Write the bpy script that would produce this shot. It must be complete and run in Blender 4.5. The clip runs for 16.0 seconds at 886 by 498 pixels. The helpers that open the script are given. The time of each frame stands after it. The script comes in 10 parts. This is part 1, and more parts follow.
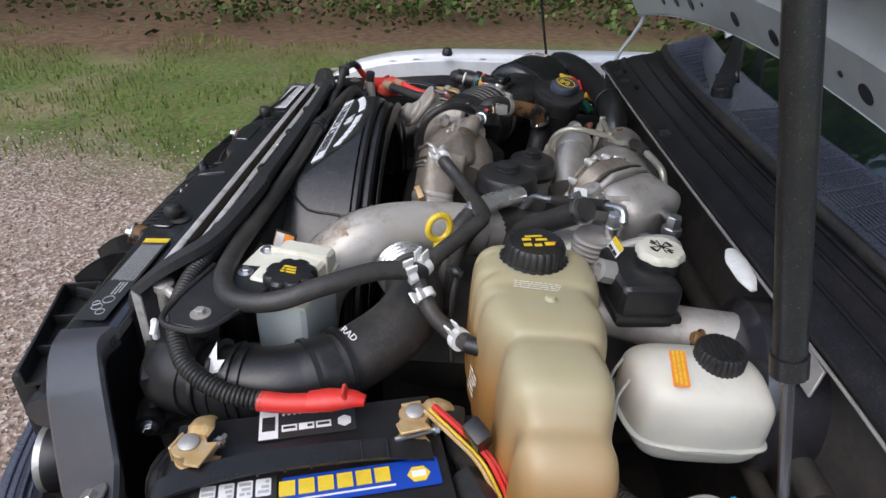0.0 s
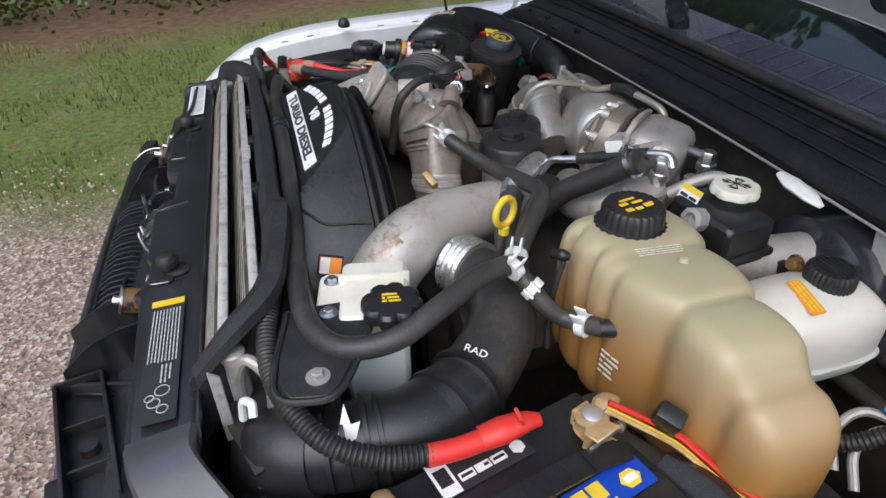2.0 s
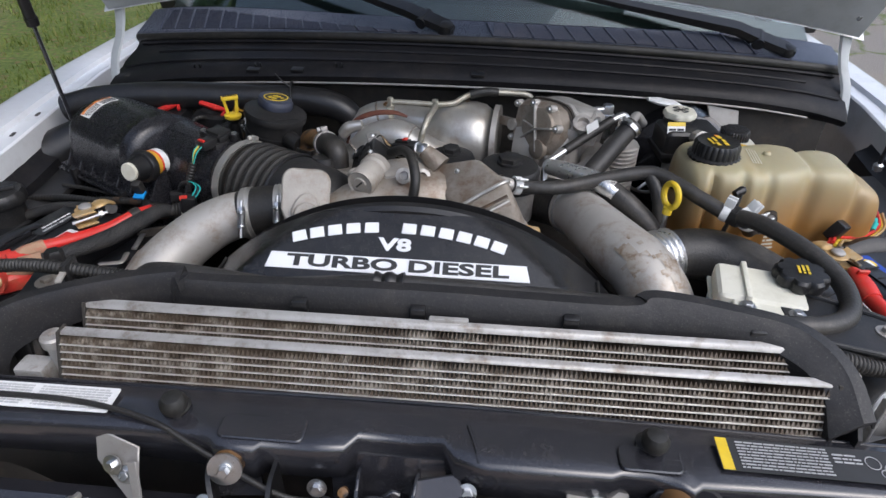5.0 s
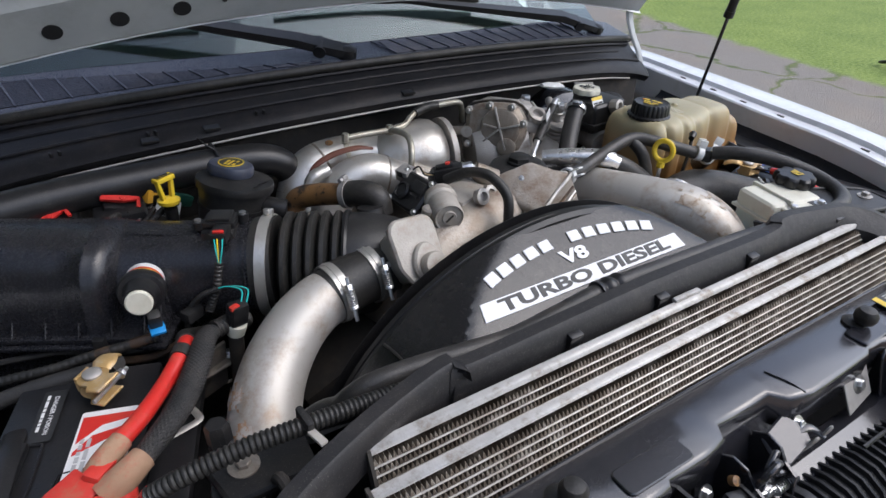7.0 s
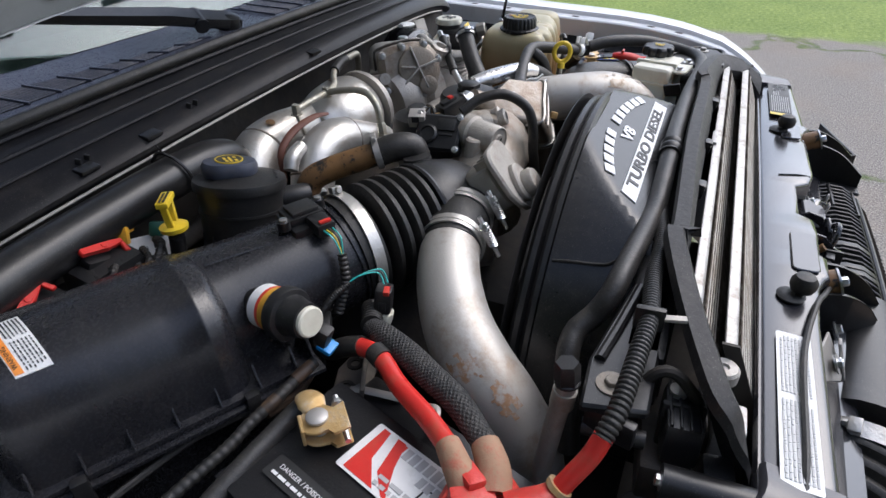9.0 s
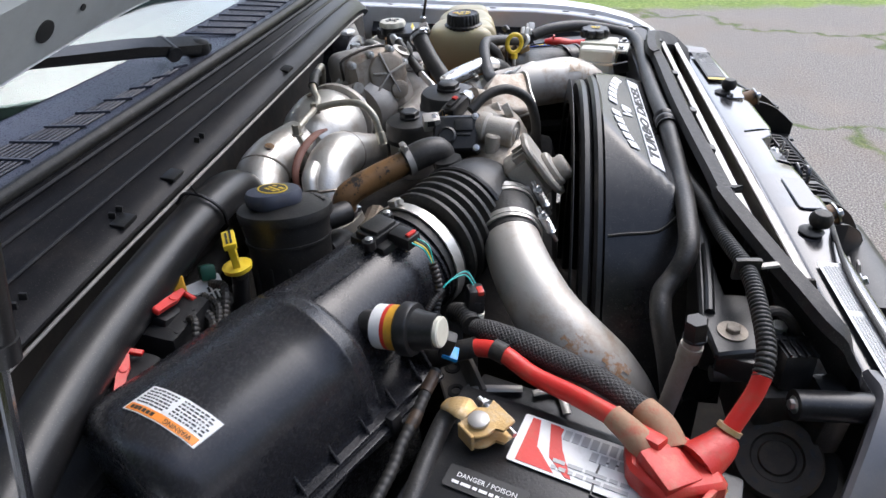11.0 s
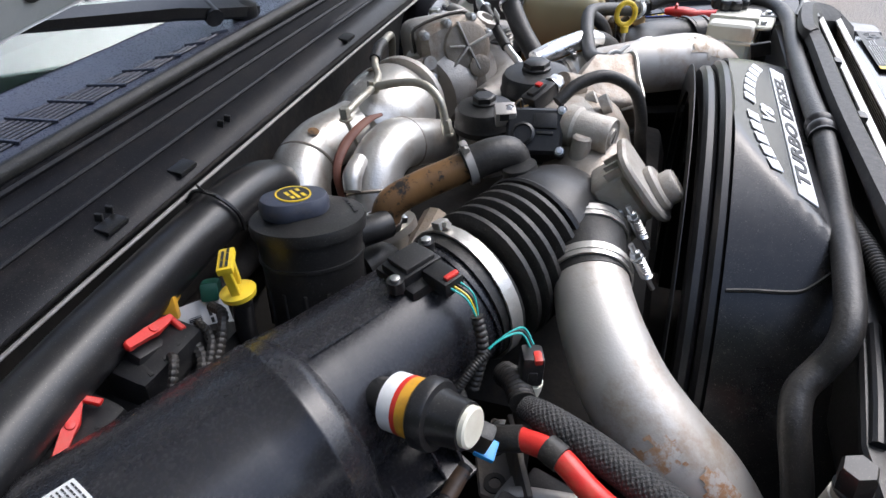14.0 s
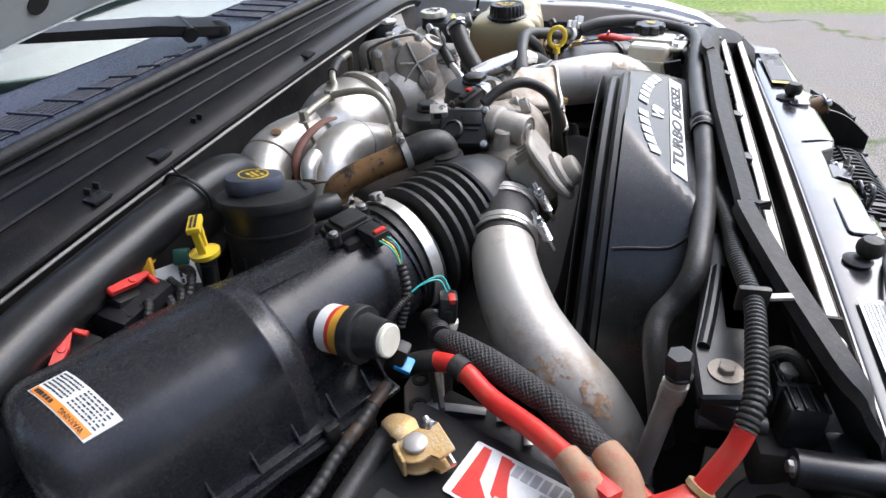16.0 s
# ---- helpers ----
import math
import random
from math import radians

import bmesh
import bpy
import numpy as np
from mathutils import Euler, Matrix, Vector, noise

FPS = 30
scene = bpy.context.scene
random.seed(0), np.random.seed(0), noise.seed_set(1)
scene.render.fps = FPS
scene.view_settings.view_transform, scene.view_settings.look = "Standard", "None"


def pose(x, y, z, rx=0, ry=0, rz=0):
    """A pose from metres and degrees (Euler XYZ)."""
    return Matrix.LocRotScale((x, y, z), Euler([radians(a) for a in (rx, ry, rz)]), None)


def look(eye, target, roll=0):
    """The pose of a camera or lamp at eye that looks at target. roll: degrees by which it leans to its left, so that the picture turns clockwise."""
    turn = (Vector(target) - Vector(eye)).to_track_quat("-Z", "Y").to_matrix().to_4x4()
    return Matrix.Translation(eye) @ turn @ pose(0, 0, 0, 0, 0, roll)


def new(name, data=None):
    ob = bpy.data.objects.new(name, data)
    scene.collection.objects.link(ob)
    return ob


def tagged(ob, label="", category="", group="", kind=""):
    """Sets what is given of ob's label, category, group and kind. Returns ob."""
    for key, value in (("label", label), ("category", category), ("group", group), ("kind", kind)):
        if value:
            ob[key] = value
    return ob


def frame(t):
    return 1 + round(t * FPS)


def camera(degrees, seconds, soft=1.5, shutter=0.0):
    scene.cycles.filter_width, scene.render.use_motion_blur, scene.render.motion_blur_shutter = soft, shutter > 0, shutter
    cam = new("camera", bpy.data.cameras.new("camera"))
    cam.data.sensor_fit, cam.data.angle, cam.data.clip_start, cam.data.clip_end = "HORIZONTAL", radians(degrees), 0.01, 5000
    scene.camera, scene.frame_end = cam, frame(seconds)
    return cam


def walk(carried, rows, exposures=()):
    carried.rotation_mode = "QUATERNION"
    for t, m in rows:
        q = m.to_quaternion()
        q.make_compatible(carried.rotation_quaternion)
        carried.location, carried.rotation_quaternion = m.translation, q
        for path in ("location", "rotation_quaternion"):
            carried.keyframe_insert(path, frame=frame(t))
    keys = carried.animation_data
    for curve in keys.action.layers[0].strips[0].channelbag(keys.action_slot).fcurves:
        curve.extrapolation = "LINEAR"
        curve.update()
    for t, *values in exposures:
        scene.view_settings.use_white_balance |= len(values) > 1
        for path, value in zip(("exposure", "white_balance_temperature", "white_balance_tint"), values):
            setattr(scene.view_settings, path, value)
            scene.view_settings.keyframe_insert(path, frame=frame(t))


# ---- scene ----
cam = camera(72.7, 16.0)
PATH = [
    (0, (1.235, 0.351, 1.67), (-0.481, 0.331, 0.642), 3.1),
    (0.5, (1.256, 0.311, 1.662), (-0.438, 0.336, 0.599), 4.4),
    (1, (1.257, 0.186, 1.65), (-0.401, 0.324, 0.541), 1.0),
    (1.5, (1.227, 0.101, 1.647), (-0.384, 0.365, 0.492), -1.1),
    (2, (1.102, 0.043, 1.652), (-0.492, 0.512, 0.538), -0.7),
    (2.5, (0.97, -0.072, 1.667), (-0.479, 0.791, 0.592), 4.0),
    (3, (0.917, -0.288, 1.688), (-0.307, 0.878, 0.619), 2.5),
    (3.5, (0.755, -0.4, 1.7), (-0.262, 0.997, 0.694), -0.7),
    (4, (0.532, -0.47, 1.714), (-0.15, 1.089, 0.664), 1.6),
    (4.5, (0.299, -0.579, 1.722), (-0.097, 1.059, 0.645), 0.6),
    (5, (0.109, -0.585, 1.711), (-0.014, 1.065, 0.587), 1.1),
    (5.2, (0.022, -0.56, 1.713), (-0.052, 1.117, 0.626), -1.5),
    (7.3, (-0.624, -0.335, 1.669), (0.472, 0.973, 0.628), 3.9),
    (7.5, (-0.673, -0.295, 1.663), (0.527, 0.901, 0.601), 5.5),
    (8, (-0.835, -0.216, 1.66), (0.513, 0.758, 0.549), 1.8),
    (8.5, (-0.929, -0.121, 1.638), (0.531, 0.632, 0.497), 3.3),
    (9, (-0.944, 0.031, 1.62), (0.57, 0.705, 0.501), -1.3),
    (9.2, (-0.952, 0.075, 1.619), (0.594, 0.63, 0.478), 0.9),
    (11.3, (-1.034, 0.281, 1.653), (0.587, 0.556, 0.513), -3.1),
    (11.5, (-1.031, 0.285, 1.656), (0.59, 0.561, 0.518), -2.6),
    (12, (-1.028, 0.294, 1.648), (0.578, 0.591, 0.493), -2.8),
    (12.5, (-0.975, 0.264, 1.627), (0.545, 0.777, 0.432), -0.7),
    (13, (-0.874, 0.236, 1.613), (0.534, 0.936, 0.377), -3.3),
    (13.5, (-0.838, 0.262, 1.605), (0.628, 0.857, 0.382), -4.9),
    (14, (-0.825, 0.27, 1.599), (0.652, 0.845, 0.379), -4.9),
    (14.5, (-0.815, 0.27, 1.594), (0.678, 0.812, 0.379), -4.3),
    (15, (-0.823, 0.267, 1.594), (0.66, 0.817, 0.37), -4.9),
    (15.5, (-0.87, 0.269, 1.604), (0.669, 0.699, 0.402), -4.6),
    (16, (-0.951, 0.165, 1.604), (0.61, 0.699, 0.474), -4.0),
]
EXPOSURES = [(0, 0.6, 5950, 11), (2.5, 0.66, 5950, 11), (3.5, 0.66, 5950, 11), (5, 0.56, 5950, 11), (8.5, 0.68, 5950, 11), (11.5, 1.15, 5950, 11), (12.5, 1.12, 5950, 11), (13.0, 1.16, 5950, 11), (13.5, 1.29, 5950, 11), (14.5, 1.32, 5950, 11), (16, 1.38, 5950, 11)]
walk(cam, [(t, look(eye, target, roll)) for t, eye, target, roll in PATH], EXPOSURES)

# ---- daylight: bright overcast sky, wide veiled sun low on the driver's hand ----
world = bpy.data.worlds.new("sky")
scene.world = world
world.use_nodes = True
wn = world.node_tree
sky = wn.nodes.new("ShaderNodeTexSky")
sky.sky_type = 'NISHITA'
sky.sun_disc = False
sky.sun_elevation, sky.sun_rotation = radians(52), radians(125)
sky.air_density, sky.dust_density, sky.ozone_density = 1.0, 4.0, 1.0
soften = wn.nodes.new("ShaderNodeHueSaturation")
soften.inputs["Saturation"].default_value = 0.75
wn.links.new(sky.outputs[0], soften.inputs["Color"])
wn.links.new(soften.outputs[0], wn.nodes["Background"].inputs[0])
wn.nodes["Background"].inputs[1].default_value = 0.15
sun_data = bpy.data.lights.new("sun", 'SUN')
sun_data.energy, sun_data.angle, sun_data.color = 0.6, radians(75), (0.97, 0.98, 1.0)
sun = new("sun", sun_data)
sun.matrix_world = look((2.9, -1.7, 4.2), (0, 0.3, 0))

# ---- materials ----
def material(name, base, other=None, rough=0.5, metal=0.0, spots=None, amount=0.5, scale=6.0, grain=60.0,
             bump=0.1, coat=0.0, spread=0.12, stretch=(1, 1, 1), cut=(0.5, 0.68), speck=0.0):
    """A surface with slow drifts between base and other, patches of spots over it, fine grain in gloss and relief."""
    m = bpy.data.materials.new(name)
    m.use_nodes = True
    nt, p = m.node_tree, m.node_tree.nodes["Principled BSDF"]
    def node(kind, **sockets):
        n = nt.nodes.new(kind)
        for k, v in sockets.items():
            n.inputs[k].default_value = v
        return n
    where = nt.nodes.new("ShaderNodeTexCoord")
    place = nt.nodes.new("ShaderNodeMapping")
    place.inputs["Scale"].default_value = stretch
    nt.links.new(where.outputs["Object"], place.inputs[0])
    slow = node("ShaderNodeTexNoise", Scale=scale, Detail=5.0, Roughness=0.62)
    fine = node("ShaderNodeTexNoise", Scale=grain, Detail=3.0, Roughness=0.6)
    for n in (slow, fine):
        nt.links.new(place.outputs[0], n.inputs["Vector"])
    mix = nt.nodes.new("ShaderNodeMix")
    mix.data_type = 'RGBA'
    other = other or tuple(min(1, c * 1.25 + 0.004) for c in base)
    mix.inputs[6].default_value, mix.inputs[7].default_value = (*base, 1), (*other, 1)
    ramp = nt.nodes.new("ShaderNodeValToRGB")
    ramp.color_ramp.elements[0].position, ramp.color_ramp.elements[1].position = 0.35, 0.68
    nt.links.new(slow.outputs[0], ramp.inputs[0])
    nt.links.new(ramp.outputs[0], mix.inputs[0])
    colour = mix.outputs[2]
    if spots:
        blot = node("ShaderNodeTexNoise", Scale=scale * 2.3, Detail=8.0, Roughness=0.72)
        nt.links.new(place.outputs[0], blot.inputs["Vector"])
        edge = nt.nodes.new("ShaderNodeValToRGB")
        edge.color_ramp.elements[0].position, edge.color_ramp.elements[1].position = cut
        edge.color_ramp.elements[1].color = (amount, amount, amount, 1)
        nt.links.new(blot.outputs[0], edge.inputs[0])
        over = nt.nodes.new("ShaderNodeMix")
        over.data_type = 'RGBA'
        over.inputs[7].default_value = (*spots, 1)
        nt.links.new(colour, over.inputs[6])
        nt.links.new(edge.outputs[0], over.inputs[0])
        colour = over.outputs[2]
    if speck:
        dots = node("ShaderNodeTexNoise", Scale=650.0, Detail=2.0, Roughness=0.7)
        haze = node("ShaderNodeTexNoise", Scale=38.0, Detail=6.0, Roughness=0.75)
        for n in (dots, haze):
            nt.links.new(place.outputs[0], n.inputs["Vector"])
        for src, low, high, most in ((dots, 0.62, 0.74, speck), (haze, 0.52, 0.8, speck * 0.22)):
            pick = node("ShaderNodeMapRange")
            pick.inputs["From Min"].default_value, pick.inputs["From Max"].default_value, pick.inputs["To Max"].default_value = low, high, most
            nt.links.new(src.outputs[0], pick.inputs[0])
            dusty = nt.nodes.new("ShaderNodeMix")
            dusty.data_type = 'RGBA'
            dusty.inputs[7].default_value = (0.3, 0.27, 0.23, 1)
            nt.links.new(colour, dusty.inputs[6])
            nt.links.new(pick.outputs[0], dusty.inputs[0])
            colour = dusty.outputs[2]
    nt.links.new(colour, p.inputs["Base Color"])
    gloss = node("ShaderNodeMapRange")
    gloss.inputs["To Min"].default_value = max(0.03, rough - spread)
    gloss.inputs["To Max"].default_value = min(1, rough + spread)
    nt.links.new(fine.outputs[0], gloss.inputs[0])
    nt.links.new(gloss.outputs[0], p.inputs["Roughness"])
    p.inputs["Metallic"].default_value = metal
    p.inputs["Coat Weight"].default_value = coat
    p.inputs["Coat Roughness"].default_value = 0.18
    if bump:
        b = node("ShaderNodeBump", Strength=bump, Distance=0.002)
        nt.links.new(fine.outputs[0], b.inputs["Height"])
        nt.links.new(b.outputs[0], p.inputs["Normal"])
    return m


DUST = (0.16, 0.13, 0.1)
M = {}
M["plastic"] = material("black_plastic", (0.009, 0.009, 0.0098), (0.014, 0.014, 0.015), 0.36, spots=DUST, amount=0.05, grain=300, bump=0.03, spread=0.07, speck=0.3)
M["plastic_dull"] = material("dull_black_plastic", (0.012, 0.012, 0.012), (0.019, 0.0185, 0.019), 0.43, spots=DUST, amount=0.07, grain=350, bump=0.1, speck=0.35)
M["airbox"] = material("air_box_plastic", (0.013, 0.013, 0.0155), (0.019, 0.019, 0.023), 0.27, spots=DUST, amount=0.05, grain=300, bump=0.03, spread=0.06, speck=0.22)
M["shroud"] = material("shroud_plastic", (0.012, 0.012, 0.013), (0.018, 0.018, 0.019), 0.24, spots=DUST, amount=0.05, grain=500, bump=0.05, spread=0.05, speck=0.3)
M["rubber"] = material("black_rubber", (0.012, 0.012, 0.011), (0.022, 0.02, 0.018), 0.5, spots=DUST, amount=0.15, grain=200, bump=0.3, speck=0.4)
M["hose"] = material("dusty_hose_rubber", (0.02, 0.0195, 0.019), (0.04, 0.037, 0.034), 0.46, spots=(0.2, 0.17, 0.13), amount=0.2, grain=250, bump=0.35, speck=0.4)
M["seal"] = material("air_seal_rubber", (0.011, 0.011, 0.012), (0.018, 0.017, 0.018), 0.58, spots=DUST, amount=0.07, grain=120, bump=0.3, speck=0.4)
M["black_paint"] = material("black_chassis_paint", (0.018, 0.018, 0.022), (0.027, 0.027, 0.032), 0.2, spots=DUST, amount=0.05, grain=220, bump=0.03, coat=0.9, spread=0.05, speck=0.2)
# greyer than the black paint, so the sky's sheen sits in the colour
M["arm_paint"] = material("sky_sheen_arm_paint", (0.052, 0.052, 0.06), (0.07, 0.07, 0.079), 0.36, spots=DUST, amount=0.15, grain=220, bump=0.06, coat=0.3, speck=0.2)
M["tube_alu"] = material("thin_tube_alu", (0.5, 0.47, 0.42), (0.64, 0.62, 0.57), 0.45, 0.4, spots=(0.25, 0.18, 0.11), amount=0.6, scale=9, grain=160, bump=0.2)
M["dark"] = material("grimy_dark_metal", (0.022, 0.02, 0.018), (0.045, 0.039, 0.032), 0.75, spots=(0.09, 0.065, 0.045), amount=0.4, scale=9, bump=0.5)
# bluish base colour holds the sky's reflection on the grey cowl plastic
M["cowl"] = material("sky_sheen_cowl_plastic", (0.048, 0.053, 0.076), (0.068, 0.074, 0.1), 0.29, spots=DUST, amount=0.12, grain=400, bump=0.3, speck=0.2)
M["cap_blue"] = material("blue_grey_cap_plastic", (0.04, 0.047, 0.07), (0.055, 0.062, 0.09), 0.45, spots=DUST, amount=0.2, scale=30, grain=600, bump=0.05)
M["cowl_black"] = material("cowl_black_plastic", (0.01, 0.01, 0.012), (0.015, 0.015, 0.017), 0.37, spots=DUST, amount=0.08, grain=300, bump=0.08, speck=0.25)
M["cowl_black"].node_tree.nodes["Principled BSDF"].inputs["Specular IOR Level"].default_value = 0.16
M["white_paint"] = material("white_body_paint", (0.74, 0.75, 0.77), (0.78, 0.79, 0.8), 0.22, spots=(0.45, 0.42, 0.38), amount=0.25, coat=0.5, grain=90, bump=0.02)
# hood underside and hinges: greyer and duller than the white outer skin
M["hood_paint"] = material("grey_hood_paint", (0.40, 0.42, 0.43), (0.48, 0.5, 0.5), 0.4, spots=(0.3, 0.3, 0.28), amount=0.35, grain=150, bump=0.1)
M["alu_pipe"] = material("brushed_aluminium_pipe", (0.44, 0.415, 0.375), (0.54, 0.52, 0.485), 0.48, 0.45, spots=(0.26, 0.16, 0.08), amount=0.75, scale=5, grain=400, bump=0.12, cut=(0.52, 0.7))
M["alu_cast"] = material("cast_aluminium", (0.4, 0.375, 0.34), (0.52, 0.5, 0.47), 0.5, 0.5, spots=(0.18, 0.12, 0.075), amount=0.65, scale=9, grain=320, bump=0.45, cut=(0.52, 0.72))
M["alu_brown"] = material("dusty_cast_aluminium", (0.25, 0.21, 0.165), (0.39, 0.355, 0.31), 0.5, 0.5, spots=(0.15, 0.08, 0.04), amount=0.75, scale=11, grain=220, bump=0.5, cut=(0.48, 0.7))
M["casting"] = material("beige_dusty_casting", (0.34, 0.312, 0.27), (0.46, 0.43, 0.385), 0.52, 0.2, spots=(0.24, 0.17, 0.11), amount=0.6, scale=14, grain=260, bump=0.4, cut=(0.5, 0.7))
M["steel"] = material("bright_steel", (0.55, 0.525, 0.48), (0.64, 0.62, 0.58), 0.36, 0.75, spots=(0.33, 0.24, 0.16), amount=0.5, scale=7, grain=160, bump=0.35)
M["zinc"] = material("zinc_bolt", (0.62, 0.62, 0.62), (0.7, 0.7, 0.7), 0.32, 1.0, spots=(0.35, 0.28, 0.2), amount=0.3, scale=40, grain=300, bump=0.1)
M["pipe_dull"] = material("dull_plated_pipe", (0.36, 0.34, 0.28), (0.46, 0.44, 0.37), 0.42, 0.6, spots=(0.24, 0.17, 0.09), amount=0.55, scale=24, grain=260, bump=0.2)
M["plate"] = material("grey_plated_plate", (0.38, 0.36, 0.34), (0.45, 0.43, 0.4), 0.48, 0.5, spots=(0.25, 0.2, 0.15), amount=0.4, scale=12, bump=0.3)
M["gold"] = material("yellow_passivated_brass", (0.5, 0.32, 0.12), (0.6, 0.42, 0.2), 0.5, 0.45, spots=(0.55, 0.47, 0.36), amount=0.7, scale=35, grain=300, bump=0.4)
M["rust_patch"] = material("rust_patch", (0.3, 0.16, 0.08), (0.4, 0.25, 0.14), 0.75, spots=(0.45, 0.43, 0.4), amount=0.9, scale=30, bump=0.5, cut=(0.45, 0.55))
M["brown_film"] = material("brown_oil_film", (0.38, 0.33, 0.27), (0.46, 0.43, 0.38), 0.5, 0.4, spots=(0.2, 0.13, 0.07), amount=0.85, scale=22, bump=0.2, cut=(0.46, 0.62))
M["tan_dust"] = material("tan_road_dust", (0.3, 0.17, 0.1), (0.42, 0.27, 0.17), 0.8, spots=(0.45, 0.05, 0.03), amount=0.7, scale=16, bump=0.5)
M["dust_metal"] = material("dusty_bracket_metal", (0.1, 0.088, 0.075), (0.17, 0.15, 0.13), 0.7, 0.1, spots=(0.22, 0.17, 0.12), amount=0.6, scale=18, bump=0.5)
M["rust"] = material("rust_stained_hose", (0.22, 0.115, 0.04), (0.11, 0.06, 0.028), 0.45, spots=(0.012, 0.011, 0.01), amount=1.0, scale=14, bump=0.4, cut=(0.5, 0.56))
M["rust_dark"] = material("rust_stained_lead", (0.07, 0.042, 0.025), (0.025, 0.02, 0.016), 0.5, spots=(0.2, 0.12, 0.06), amount=0.7, scale=16, bump=0.4)
M["dust_dark"] = material("dusty_black_casing", (0.03, 0.026, 0.021), (0.06, 0.05, 0.04), 0.7, spots=(0.12, 0.09, 0.06), amount=0.5, scale=15, bump=0.4)
M["red"] = material("red_plastic", (0.56, 0.02, 0.015), (0.64, 0.035, 0.025), 0.38, spots=(0.3, 0.14, 0.08), amount=0.35, scale=14, grain=200, bump=0.15)
M["red_dusty"] = material("dusty_red_boot", (0.5, 0.03, 0.02), (0.62, 0.05, 0.035), 0.42, spots=(0.28, 0.17, 0.09), amount=0.6, scale=11, grain=150, bump=0.4)
M["yellow"] = material("yellow_plastic", (0.72, 0.5, 0.02), (0.78, 0.57, 0.04), 0.38, spots=(0.4, 0.28, 0.08), amount=0.25, scale=30, bump=0.1)
M["amber"] = material("amber_plastic", (0.6, 0.3, 0.02), (0.68, 0.38, 0.04), 0.38, spots=(0.3, 0.18, 0.06), amount=0.4, scale=30, bump=0.1)
M["orange"] = material("orange_print", (0.78, 0.24, 0.03), (0.84, 0.3, 0.05), 0.45, bump=0)
M["white_plastic"] = material("cream_plastic", (0.66, 0.64, 0.52), (0.72, 0.7, 0.6), 0.4, spots=(0.4, 0.36, 0.26), amount=0.3, scale=12, bump=0.1)
M["white_clip"] = material("white_clip_plastic", (0.74, 0.74, 0.72), (0.8, 0.8, 0.78), 0.4, spots=(0.4, 0.36, 0.3), amount=0.25, scale=40, bump=0.1)
M["paper"] = material("white_label", (0.74, 0.74, 0.73), (0.8, 0.8, 0.79), 0.4, spots=(0.5, 0.48, 0.44), amount=0.3, scale=30, bump=0.03)
M["ink"] = material("black_ink", (0.02, 0.02, 0.02), (0.03, 0.03, 0.03), 0.5, bump=0)
M["ink_grey"] = material("pale_print", (0.42, 0.42, 0.42), (0.5, 0.5, 0.5), 0.5, bump=0)
M["emblem"] = material("white_emblem_print", (0.76, 0.77, 0.78), (0.8, 0.8, 0.81), 0.35, bump=0)
M["blue"] = material("blue_label", (0.01, 0.05, 0.36), (0.015, 0.07, 0.42), 0.35, bump=0)
M["blue_clip"] = material("blue_clip_plastic", (0.015, 0.2, 0.52), (0.02, 0.26, 0.6), 0.35, bump=0)
M["battery"] = material("battery_case", (0.011, 0.011, 0.012), (0.016, 0.016, 0.018), 0.33, spots=DUST, amount=0.05, scale=9, grain=350, bump=0.15, speck=0.15)
M["green_plug"] = material("dark_green_plastic", (0.008, 0.05, 0.035), (0.012, 0.07, 0.05), 0.4, bump=0)
M["wire_teal"] = material("teal_wire", (0.03, 0.4, 0.36), None, 0.4, bump=0)
M["braid"] = material("braided_sleeve", (0.014, 0.014, 0.014), (0.028, 0.026, 0.024), 0.5, spots=(0.16, 0.13, 0.1), amount=0.18, scale=20, grain=500, bump=0.8)
M["fins"] = material("dirty_fins", (0.045, 0.03, 0.018), (0.13, 0.1, 0.07), 0.65, 0.15, spots=(0.46, 0.41, 0.34), amount=0.55, scale=14, cut=(0.5, 0.64), grain=200, bump=0.3)
M["bar_alu"] = material("oxidised_aluminium", (0.42, 0.405, 0.38), (0.56, 0.545, 0.52), 0.5, 0.4, spots=(0.2, 0.15, 0.1), amount=0.75, scale=16, grain=160, bump=0.3)
M["foil"] = material("crinkled_foil", (0.72, 0.71, 0.69), (0.8, 0.79, 0.77), 0.3, 0.9, spots=(0.5, 0.47, 0.42), amount=0.4, scale=20, grain=90, bump=1.0)
M["gasket"] = material("red_gasket", (0.11, 0.035, 0.022), (0.18, 0.07, 0.04), 0.6, scale=20, bump=0.3)
M["dash"] = material("dark_dashboard", (0.02, 0.02, 0.022), (0.03, 0.03, 0.032), 0.7, bump=0.2)
M["bark"] = material("bark", (0.07, 0.05, 0.035), (0.13, 0.1, 0.07), 0.9, scale=4, grain=30, bump=1.0, stretch=(1, 1, 0.25))


